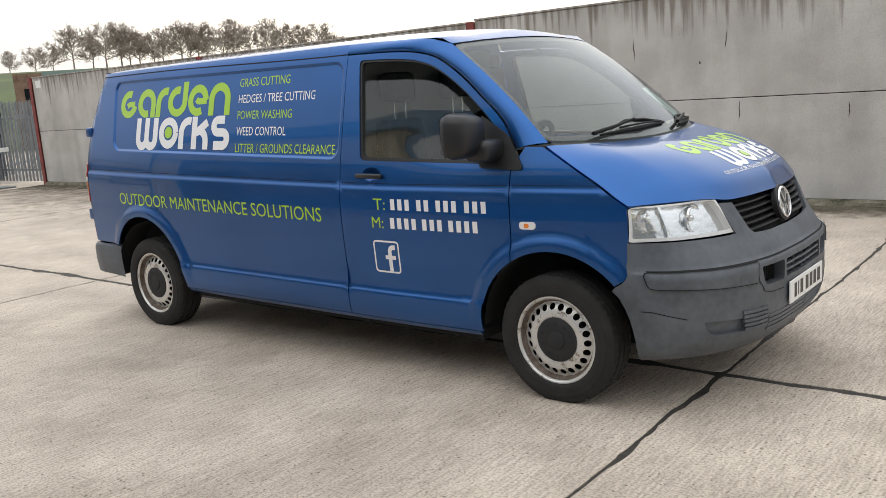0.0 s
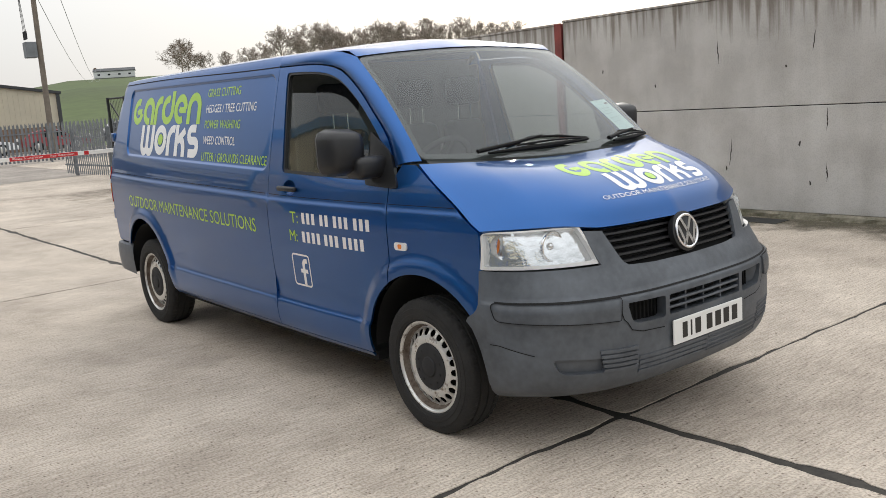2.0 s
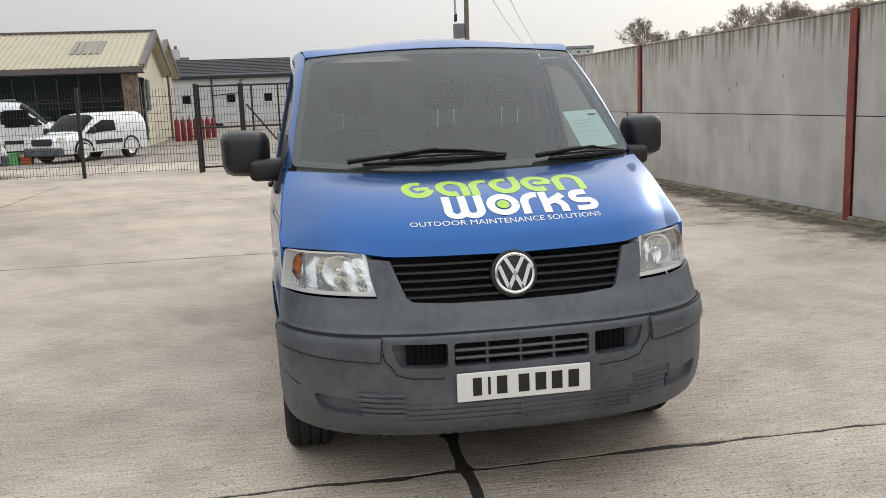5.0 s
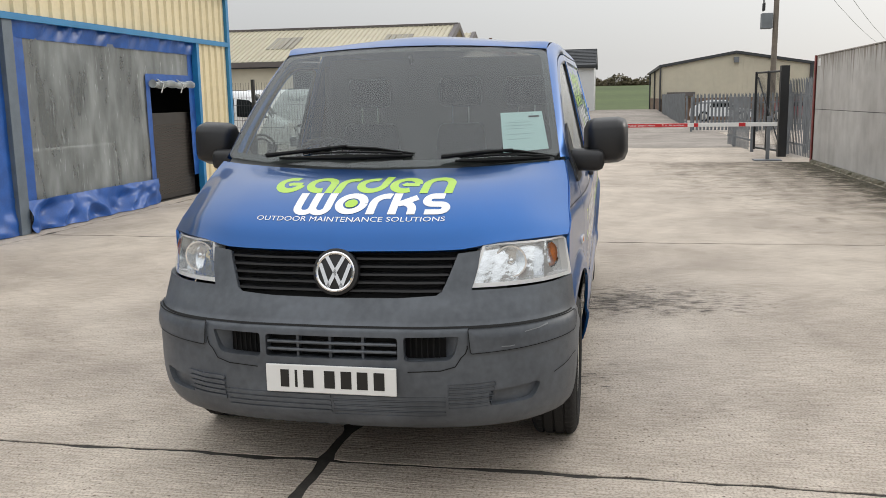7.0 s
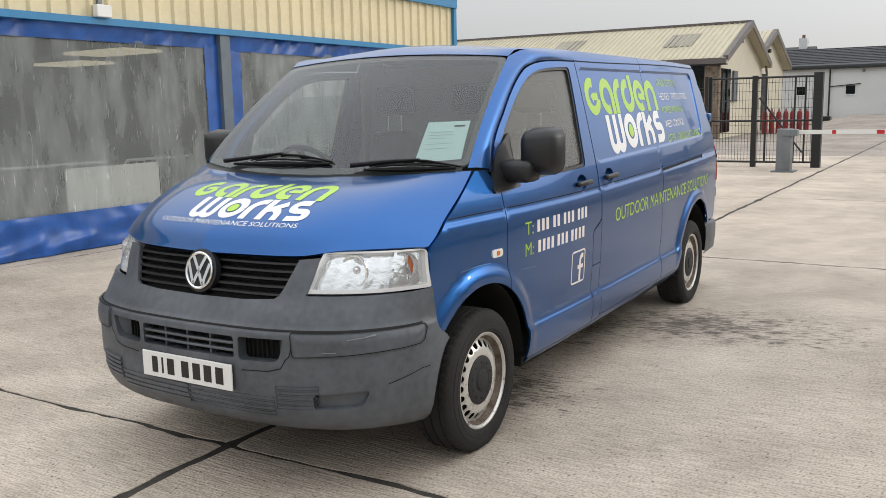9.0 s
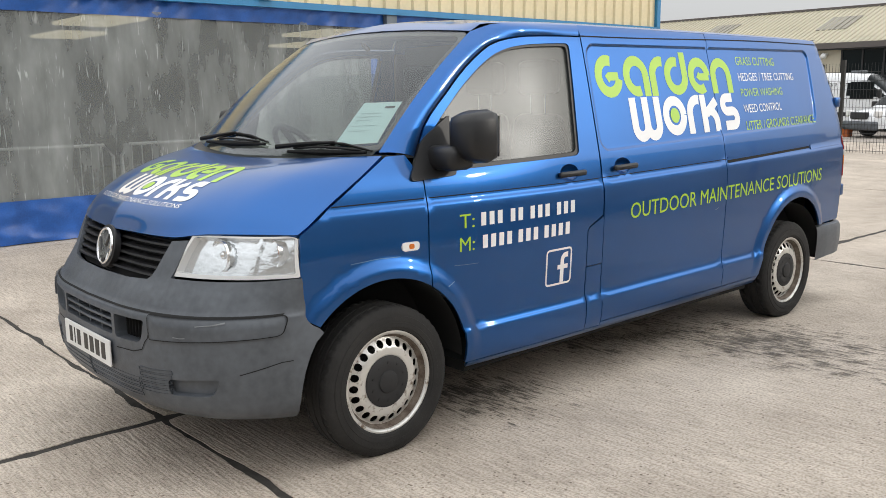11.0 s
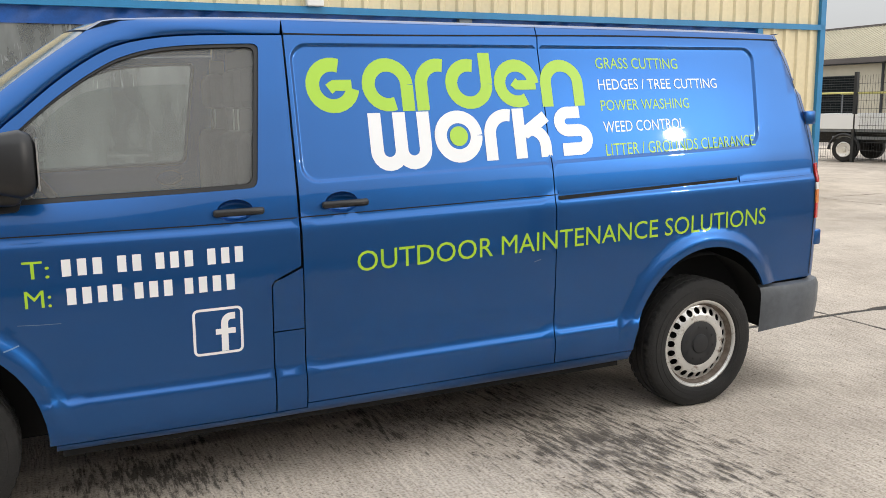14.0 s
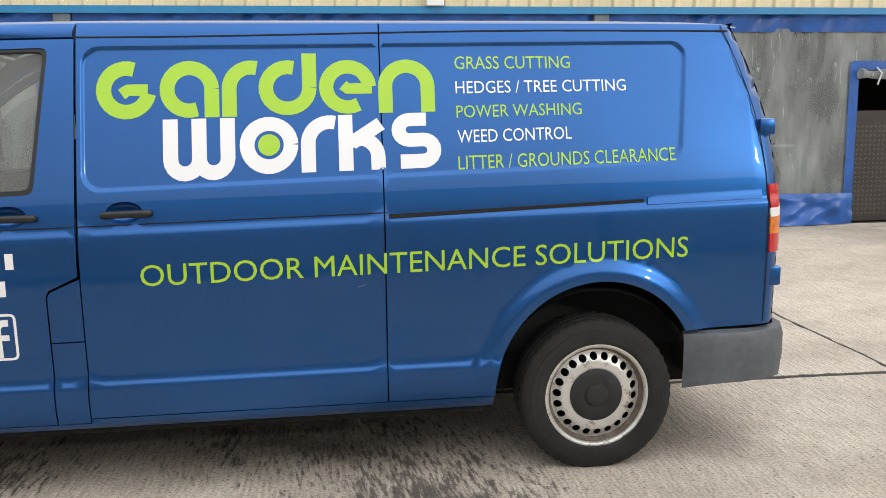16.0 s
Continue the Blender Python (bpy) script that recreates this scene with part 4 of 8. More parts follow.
rest = thing("boom_rest", "grey steel rest post for the boom arm on a square base", "post")
box("post", (-17.98, 4.62, 0.0), (-17.92, 4.70, 1.05), M_GALV, rest)
box("base_plate", (-18.2, 4.35, 0.0), (-17.7, 4.95, 0.03), M_GALV, rest)


def palisade(p, q, name, label, h=2.2, sparse=False):
    """Galvanised palisade fence from p to q."""
    fe = thing(name, label, "fence")
    d = Vector((q[0] - p[0], q[1] - p[1], 0))
    ln = d.length
    d.normalize()
    m = Matrix.Translation((p[0], p[1], 0)) @ Matrix.Rotation(math.atan2(d.y, d.x), 4, "Z")
    for z in (0.30, h - 0.45):
        box("rail", (0, -0.02, z), (ln, 0.02, z + 0.05), M_GALV, fe, m=m)
    for k in range(int(ln / 2.75) + 1):
        box("post", (2.75 * k - 0.04, -0.1, 0), (2.75 * k + 0.04, -0.02, h - 0.15), M_GALV, fe, m=m)
    n = int(ln / 0.155)
    for k in range(min(n, 290)):
        bm = bmesh.new()
        x = 0.155 * (k + 0.5)
        vs = [bm.verts.new(m @ Vector(c)) for c in ((x - 0.046, 0.02, 0.06), (x, 0.035, 0.06), (x + 0.046, 0.02, 0.06), (x + 0.046, 0.02, h - 0.12), (x, 0.035, h - 0.08), (x - 0.046, 0.02, h - 0.12), (x - 0.03, 0.02, h), (x + 0.03, 0.02, h))]
        bm.faces.new((vs[0], vs[1], vs[4], vs[5]))
        bm.faces.new((vs[1], vs[2], vs[3], vs[4]))
        bm.faces.new((vs[5], vs[4], vs[6]))
        bm.faces.new((vs[4], vs[3], vs[7]))
        part("pale", bm, M_GALV, fe)
    return fe


palisade((-17.7, 5.62), (-20.6, 5.5), "palisade_fence", "grey galvanised palisade fence beside the wall end", 1.95)
palisade((-20.7, 6.0), (-24.8, 10.2), "palisade_fence", "grey galvanised palisade fence behind the first", 2.0)
palisade((-21.4, 4.75), (-24.9, 4.60), "palisade_fence", "grey galvanised palisade fence along the road", 1.55)
palisade((-40.5, 4.5), (-53.8, 4.1), "palisade_fence", "grey galvanised palisade fence along the road", 1.70)
palisade((-36.4, 4.45), (-34.6, 13.0), "palisade_fence", "grey galvanised palisade fence across the side entrance", 1.66)
gate2 = thing("mesh_gate", "open black mesh gate leaf leaning back against the palisade", "gate")
for x, y, w in ((-19.6, 5.22, 0.03), (-20.3, 5.0, 0.03), (-21.0, 4.8, 0.03)):
    box("stile", (x - w, y - w, 0.1), (x + w, y + w, 2.15), M_BLACKSTEEL, gate2)
box("gate_post", (-19.46, 5.12, 0), (-19.26, 5.32, 2.25), M_BLACKSTEEL, gate2)
for z in (0.14, 2.12):
    tube("rail", [(-19.4, 5.22, z), (-21.05, 4.8, z)], 0.025, M_BLACKSTEEL, gate2)
tube("brace", [(-19.45, 5.2, 0.2), (-20.9, 4.83, 2.0)], 0.02, M_BLACKSTEEL, gate2)
bm = bmesh.new()
for k in range(26):
    t = k / 25
    add_tube(bm, [(-19.4 - 1.6 * t, 5.22 - 0.42 * t, 0.14), (-19.4 - 1.6 * t, 5.22 - 0.42 * t, 2.12)], 0.004, 4, False)
tagged(part("gate_mesh", bm, M_BLACKSTEEL, gate2), kind="stuff")
box("side_entry", (-35.6, 5.5, -0.010), (-25.2, 14, 0.001), M_YARD, tagged(new("side_entrance_slab"), "pale concrete side entrance", "paving", kind="structure"))

# ---- buildings beyond the fence ----
def gable(name, label, x0, x1, y0, y1, eave, ridge, wall_mat, roof_mat, along="x", over=0.3, ribs=0.0):
    """A gabled shed, ridge along x or y."""
    b = thing(name, label, "building")
    bm = bmesh.new()
    if along == "x":
        ym = (y0 + y1) / 2
        ends = [[(x, y0, 0), (x, y1, 0), (x, y1, eave), (x, ym, ridge), (x, y0, eave)] for x in (x0, x1)]
    else:
        xm = (x0 + x1) / 2
        ends = [[(x0, y, 0), (x1, y, 0), (x1, y, eave), (xm, y, ridge), (x0, y, eave)] for y in (y0, y1)]
    va = [[bm.verts.new(p) for p in e] for e in ends]
    bm.faces.new(va[0])
    bm.faces.new(va[1])
    for i, j in ((1, 2), (4, 0)):
        bm.faces.new((va[0][i], va[0][j], va[1][j], va[1][i]))
    part("wall_shell", bm, wall_mat, b)
    e = [[Vector(p) for p in q] for q in ends]
    ax = (e[1][0] - e[0][0]).normalized() * over
    for i, j in ((2, 3), (4, 3)):
        slope = (e[0][i] - e[0][j]).normalized() * over
        up = Vector((0, 0, 0.06))
        bm = bmesh.new()
        c = [e[0][i] + slope - ax, e[1][i] + slope + ax, e[1][j] + ax, e[0][j] - ax]
        lo = [bm.verts.new(p + up * 0.2) for p in c]
        hi = [bm.verts.new(p + up * 3) for p in c]
        bm.faces.new(lo)
        bm.faces.new(hi)
        for k in range(4):
            bm.faces.new((lo[k], lo[(k + 1) % 4], hi[(k + 1) % 4], hi[k]))
        part("roof", bm, roof_mat, b)
        if ribs:
            bm = bmesh.new()
            n = int((c[1] - c[0]).length / ribs)
            for k in range(1, n):
                t = k / n
                add_tube(bm, [c[0].lerp(c[1], t) + up * 3.4, c[3].lerp(c[2], t) + up * 3.3], 0.035, 4, False)
            tagged(part("roof_ribs", bm, roof_mat, b), kind="stuff")
    return b


M_CREAMROOF = material("weathered_cream_roof", (0.50, 0.455, 0.335), 0.6, vary=0.12, scale=0.15, fine=1.5)
M_ROOFLIGHT = material("roof_light_sheet", (0.24, 0.22, 0.17), 0.5, vary=0.2, scale=0.8)
M_FARCREAM = material("far_cream_sheet", (0.60, 0.55, 0.43), 0.55, vary=0.10, scale=0.3, fine=3)
def barge(b, x0, x1, xm, y, eave, ridge):
    """Brown flashing over the gable's edge and a dark board below it."""
    for xa in (x0, x1):
        p, q = Vector((xa + (0.3 if xa > xm else -0.3), y, eave - 0.3 * (ridge - eave) / abs(xa - xm))), Vector((xm, y, ridge))
        bm = bmesh.new()
        c = [p + Vector((0, 0.24, 0.20)), p + Vector((0, 0.46, 0.20)), q + Vector((0, 0.46, 0.20)), q + Vector((0, 0.24, 0.20))]
        lo = [bm.verts.new(v) for v in c]
        hi = [bm.verts.new(v + Vector((0, 0, 0.05))) for v in c]
        dn = [bm.verts.new(c[1] - Vector((0, 0, 0.26))), bm.verts.new(c[2] - Vector((0, 0, 0.26)))]
        bm.faces.new(hi)
        bm.faces.new(lo)
        for k in range(4):
            bm.faces.new((lo[k], lo[(k + 1) % 4], hi[(k + 1) % 4], hi[k]))
        bm.faces.new((lo[1], lo[2], dn[1], dn[0]))
        part("verge_trim", bm, M_VERGE, b, "grey-brown verge flashing")


M_VERGE = material("brown_flashing", (0.115, 0.10, 0.095), 0.55, vary=0.15, scale=1)
M_DARKGLASS = material("dark_shop_glass", (0.006, 0.011, 0.012), 0.06, vary=0.4, scale=0.7, spec=0.16)
SX = -36.0
big = gable("office_shed", "cream shed with ribbed roof and dark glazed ground floor", SX - 9.0, SX, -38.0, -7.0, 3.42, 5.12, M_FARCREAM, M_CREAMROOF, "y", 0.4, 0.25)
barge(big, SX - 9.0, SX, SX - 4.5, -7.0, 3.42, 5.12)
box("ridge_cap", (SX - 4.7, -38.0, 5.26), (SX - 4.3, -6.6, 5.36), M_VERGE, big, "grey-brown ridge cap")
box("fascia", (SX + 0.32, -38, 3.22), (SX + 0.46, -6.6, 3.46), M_VERGE, big, "dark brown gutter board")
box("soffit", (SX, -38, 3.17), (SX + 0.34, -6.6, 3.22), M_ROOF, big)
glz = box("shopfront", (SX, -13.7, 0.05), (SX + 0.05, -7.55, 3.16), M_DARKGLASS, big, "dark full-height shopfront glazing")
for k in range(8):
    y = -13.7 + 6.15 * k / 7
    box("mullion", (SX + 0.05, y - 0.035, 0.05), (SX + 0.10, y + 0.035, 3.16), M_BLACKSTEEL, glz)
for z in (0.9, 2.05):
    box("transom", (SX + 0.05, -13.7, z - 0.03), (SX + 0.095, -7.55, z + 0.03), M_BLACKSTEEL, glz)
M_STONE = material("brown_stone", (0.24, 0.185, 0.14), 0.9, vary=0.5, scale=5, fine=14, bump=0.6, bump_scale=9)
pier = box("stone_pier", (SX - 0.25, -7.55, 0), (SX + 0.12, -6.94, 3.2), M_STONE, big, "brown stone corner pier")
for r in range(17):
    for c in range(2):
        dx = 0.012 + 0.02 * ((r * 7 + c * 3) % 4) / 4
        z = 0.03 + 0.185 * r
        y = -7.54 + 0.30 * c + (0.05 if r % 2 else 0)
        box("stone", (SX + 0.12, y, z), (SX + 0.12 + dx, min(y + 0.27, -6.95), z + 0.165), M_STONE, pier)
        box("stone", (SX - 0.23 + 0.17 * c, -6.94, z), (SX - 0.23 + 0.17 * c + 0.155, -6.94 + dx, z + 0.165), M_STONE, pier)
for x0, w in ((SX - 1.2, 0.75), (SX - 2.1, 0.75)):
    wd = box("window", (x0, -7.0, 0.25), (x0 + w, -6.95, 3.05), M_DARKGLASS, big, "tall narrow dark window")
    box("window_frame", (x0 + w - 0.03, -6.95, 0.25), (x0 + w + 0.03, -6.90, 3.05), M_BLACKSTEEL, wd)
    box("window_frame", (x0, -6.95, 1.60), (x0 + w, -6.90, 1.66), M_BLACKSTEEL, wd)
box("shutter", (SX - 3.3, -6.98, 1.6), (SX - 2.55, -6.90, 3.0), material("grey_shutter", (0.10, 0.11, 0.13), 0.5), big, "grey wall panel")
tube("downpipe", [(SX - 9.05, -6.75, 0.0), (SX - 9.05, -6.75, 3.0), (SX - 8.8, -6.75, 3.35)], 0.06, M_VERGE, big, "brown downpipe")
for y in (-9.9, -15.6, -21.6):
    for k in range(5):
        bm = bmesh.new()
        q = [bm.verts.new((x, yy, 3.42 + (SX - x) * 0.3778 + dz)) for dz in (0.19, 0.235) for x, yy in ((SX - 3.0, y + 0.28 * k), (SX - 1.3, y + 0.28 * k), (SX - 1.3, y + 0.28 * k + 0.22), (SX - 3.0, y + 0.28 * k + 0.22))]
        bm.faces.new(q[:4])
        bm.faces.new(q[4:])
        for j in range(4):
            bm.faces.new((q[j], q[(j + 1) % 4], q[4 + (j + 1) % 4], q[4 + j]))
        part("roof_light", bm, M_ROOFLIGHT, big, "dull translucent roof light")
for y0, y1 in ((-29.0, -26.0), (-20.75, -18.15)):
    rd = box("roller_door", (SX, y0, 0.0), (SX + 0.05, y1, 2.66), M_ROOF, big, "dark slatted roller door")
    for k in range(22):
        box("slat", (SX + 0.05, y0 + 0.02, 0.05 + 0.118 * k), (SX + 0.07, y1 - 0.02, 0.14 + 0.118 * k), M_WINDOW, rd)
tube("downpipe", [(SX + 0.1, -24.6, 0.0), (SX + 0.1, -24.6, 3.2)], 0.06, M_ROOF, big)
for x, y, z, lab in ((SX + 0.25, -17.95, 3.0, "small black wall floodlight"), (SX - 3.1, -6.8, 4.35, "brown gable floodlight")):
    fl = thing("floodlight", lab + " on the shed", "light")
    box("lamp_body", (x - 0.13, y - 0.13, z - 0.09), (x + 0.13, y + 0.13, z + 0.09), M_BLACKSTEEL, fl, "", 0.02)
    box("bracket", (x - 0.26 if y < -10 else x - 0.03, y - (0.03 if y < -10 else 0.22), z - 0.03), (x - 0.1 if y < -10 else x + 0.03, y + 0.03, z + 0.03), M_BLACKSTEEL, fl)
two = gable("second_shed", "cream gabled shed behind the offices", -54.2, -45.2, -38.0, -7.6, 3.62, 5.35, M_FARCREAM, M_CREAMROOF, "y", 0.4, 0.25)
barge(two, -54.2, -45.2, -49.7, -7.6, 3.62, 5.35)
box("door", (-49.2, -7.62, 0), (-46.4, -7.54, 3.1), M_WINDOW, two, "tall dark doorway")
box("lamp", (-48.9, -7.6, 4.25), (-48.6, -7.3, 4.45), M_BLACKSTEEL, two)
white = gable("white_building", "long white rendered building with dark roof", -65.6, -59.7, -16.0, -0.30, 3.72, 4.88, M_RENDER, M_ROOF, "y", 0.16, 0.0)
bm = bmesh.new()
for k in range(1, 11):
    x, z = -59.7 - 0.295 * k + 0.06, 3.72 + 0.116 * k + 0.17
    add_tube(bm, [(x, -16.1, z), (x, -0.16, z)], 0.03, 4, False)
tagged(part("roof_ribs", bm, M_ROOF, white), kind="stuff")
box("gutter", (-59.55, -16.0, 3.60), (-59.43, -0.16, 3.71), M_BLACKSTEEL, white, "black gutter")
for y in (-1.85, -4.4, -7.4):
    wd = box("window", (-59.72, y - 0.27, 1.96), (-59.66, y + 0.27, 2.50), M_WINDOW, white, "small dark window")
    box("window_sill", (-59.68, y - 0.33, 1.90), (-59.62, y + 0.33, 1.96), M_WHITECAR, wd)
box("lamp", (-59.7, -3.75, 3.33), (-59.58, -3.57, 3.51), M_GALV, white)
tube("downpipe", [(-59.6, -5.65, 0), (-59.6, -5.65, 3.65)], 0.05, M_BLACKSTEEL, white)
tube("wall_cable", [(-59.64, -5.65, 2.46), (-59.64, -3.8, 2.61)], 0.03, M_BLACKSTEEL, white)
cot = gable("cottage", "white cottage with dark roof and chimney behind the long building", -72.0, -66.5, -17.4, -8.1, 3.93, 5.46, M_RENDER, M_ROOF, "y", 0.15, 0.0)
box("chimney", (-69.55, -9.2, 5.1), (-68.95, -8.6, 6.26), M_RENDER, cot, "white chimney")
tube("chimney_pot", [(-69.25, -8.9, 6.26), (-69.25, -8.9, 6.52)], 0.12, M_BRICK, cot)

far = gable("far_shed", "cream clad shed with dark edges and brown brick base", -72.0, -55.5, 4.15, 13.25, 3.40, 4.16, M_FARCREAM, M_ROOF, "x", 0.2)
box("brick_base", (-55.49, 4.15, 0.0), (-55.43, 13.25, 1.42), M_BRICK, far, "brown brick base")
box("brick_base", (-72.0, 4.09, 0.0), (-55.5, 4.14, 1.42), M_BRICK, far, "brown brick base")
for x in (-55.5, -63.5, -71.9):
    box("downpipe", (x - 0.13, 3.98, 0), (x + 0.13, 4.08, 3.45), M_ROOF, far, "dark corner trim and downpipe")
bm = bmesh.new()
for k in range(int(8.8 / 0.3)):
    y = 4.35 + 0.3 * k
    z1 = 3.35 + 0.76 * (1 - abs(y + 0.045 - 8.7) / 4.55)
    add_box(bm, (-55.5, y, 1.45), (-55.465, y + 0.09, z1))
for k in range(int(16.3 / 0.3)):
    add_box(bm, (-71.8 + 0.3 * k, 4.115, 1.45), (-71.71 + 0.3 * k, 4.15, 3.36))
tagged(part("cladding_ribs", bm, M_FARCREAM, far), kind="stuff")
box("door_hood", (-55.45, 4.45, 1.55), (-55.0, 6.2, 1.80), M_VERGE, far, "dark brown door hood")
box("lamp", (-55.45, 8.55, 3.60), (-55.25, 8.85, 3.95), M_GALV, far, "grey floodlight")
box("corner_trim", (-55.48, 13.15, 0), (-55.35, 13.35, 3.40), M_ROOF, far)

# ---- pole with transformer and wires ----
pole = thing("utility_pole", "wooden utility pole with grey transformer box", "pole")
tube("pole_shaft", [(-39.9, 8.35, 0), (-39.7, 8.35, 5.5), (-39.5, 8.35, 10.5)], [0.14, 0.12, 0.10], M_WOOD, pole, seg=10)
box("transformer_box", (-40.05, 7.72, 4.55), (-39.55, 8.2, 5.25), M_GALV, pole, "grey transformer box", 0.03)
for k in range(3):
    tube("insulator", [(-39.9 + 0.2 * k, 7.8, 5.35), (-39.9 + 0.2 * k, 7.8, 5.7)], 0.04, M_BLACKSTEEL, pole)
for k in range(3):
    tube("dropper", [(-39.9 + 0.2 * k, 7.8, 5.7), (-39.8 + 0.1 * k, 7.75, 7.2), (-39.6, 8.3 - 0.2 * k, 9.4)], 0.012, M_BLACKSTEEL, pole, seg=4)
tube("cross_arm", [(-39.6, 7.2, 9.6), (-39.6, 9.5, 9.6)], 0.07, M_WOOD, pole)
for dy in (-0.7, 0.6):
    p, q = Vector((-39.6, 8.35 + dy, 9.7)), Vector((-250, 80 + dy, 16))
    tube("overhead_wire", [p.lerp(q, t) - Vector((0, 0, 5.0 * 4 * t * (1 - t))) for t in np.linspace(0, 1, 15)], 0.018, M_GALV, pole, seg=4)


# ---- parked vehicles beyond the fence ----
def shell_shape(top, plan, z0):
    """A rounded body: x along, a from 0 (sill) to 1 (middle of the roof), for the side sd."""
    def at(x, a, sd):
        th = a * math.pi / 2
        c, q = max(math.cos(th), 0.0) ** 0.36, max(math.sin(th), 0.0) ** 0.50
        z = z0 + (top(x) - z0) * q
        return Vector((x, sd * plan(x) * c * (1 - 0.07 * smooth_step2((z - 1.0) / 1.0)), z))
    return at


def shell_angle(top, z0, x, z):
    """The a of shell_shape at the height z."""
    return math.asin(min(1.0, max(0.0, (z - z0) / max(top(x) - z0, 0.01))) ** 2.0) / (math.pi / 2)


def shell_body(name, shape, x0, x1, mat, parent, n=30):
    bm = bmesh.new()
    rows = []
    for k in range(n + 1):
        x = x0 + (x1 - x0) * (0.5 - 0.5 * math.cos(math.pi * k / n))
        half = [shape(x, a, 1) for a in np.linspace(0, 1, 13)]
        rows.append([bm.verts.new(v) for v in half + [Vector((v.x, -v.y, v.z)) for v in half[-2::-1]]])
    for p, q in zip(rows, rows[1:]):
        for i in range(len(p) - 1):
            bm.faces.new((p[i], p[i + 1], q[i + 1], q[i]))
    bm.faces.new(rows[0])
    bm.faces.new(rows[-1])
    bmesh.ops.remove_doubles(bm, verts=bm.verts, dist=0.0005)
    return part(name, bm, mat, parent, "", 38)


def shell_pane(name, shape, top, z0, pts, sd, mat, parent, label=""):
    """A side window between a lower and an upper line: pts of (x, low, high)."""
    bm = bmesh.new()
    rows = []
    for (xa, la, ha), (xb, lb, hb) in zip(pts, pts[1:]):
        for k in range(4 if (xb, lb, hb) != pts[-1] else 5):
            x, lo, hi = (xa + (xb - xa) * k / 4, la + (lb - la) * k / 4, ha + (hb - ha) * k / 4)
            row = []
            for j in range(5):
                v = shape(x, shell_angle(top, z0, x, lo + (hi - lo) * j / 4), sd)
                row.append(bm.verts.new(v + Vector((0, sd * 0.012, 0.004))))
            rows.append(row)
    for p, q in zip(rows, rows[1:]):
        for j in range(4):
            bm.faces.new((p[j], p[j + 1], q[j + 1], q[j]))
    return part(name, bm, mat, parent, label, 60)


def shell_screen(shape, x0, x1, a0, mat, parent):
    """The windscreen, from its top edge x0 to its foot x1."""
    bm = bmesh.new()
    rows = []
    for k in range(7):
        x = x0 + (x1 - x0) * k / 6
        half = [shape(x, a, 1) + Vector((0.012, 0, 0.014)) for a in np.linspace(a0, 1, 6)]
        rows.append([bm.verts.new(v) for v in half + [Vector((v.x, -v.y, v.z)) for v in half[-2::-1]]])
    for p, q in zip(rows, rows[1:]):
        for i in range(len(p) - 1):
            bm.faces.new((p[i], p[i + 1], q[i + 1], q[i]))
    return part("windscreen", bm, mat, parent, "dark windscreen", 60)


def road_wheel(parent, x, y, sd, r=0.33):
    bm = bmesh.new()
    add_lathe(bm, [(0.02, 0.0), (0.2, 0.02), (0.21, 0.06), (r - 0.03, 0.07), (r, 0.03), (r, -0.14), (0.1, -0.14)], 24)
    m = Matrix.Translation((x, y, r)) @ Matrix.Diagonal((1, sd, 1, 1))
    bmesh.ops.transform(bm, matrix=m, verts=bm.verts)
    wh = part("wheel", bm, M_RUBBER, parent, "", 40)
    bm = bmesh.new()
    add_lathe(bm, [(0.001, 0.055), (0.06, 0.055), (0.07, 0.03), (0.15, 0.04), (0.19, 0.062), (0.21, 0.055)], 20)
    bmesh.ops.transform(bm, matrix=m @ Matrix.Translation((0, 0.012, 0)), verts=bm.verts)
    part("rim", bm, M_STEEL, wh, "", 40)
    bm = bmesh.new()
    add_tube(bm, [(x + (r + 0.075) * math.cos(a), y + sd * 0.062, r + (r + 0.075) * math.sin(a)) for a in np.linspace(0.0, math.pi, 15)], 0.04, 6)
    part("wheel_arch", bm, M_BLACK, parent, "black wheel arch", 50)


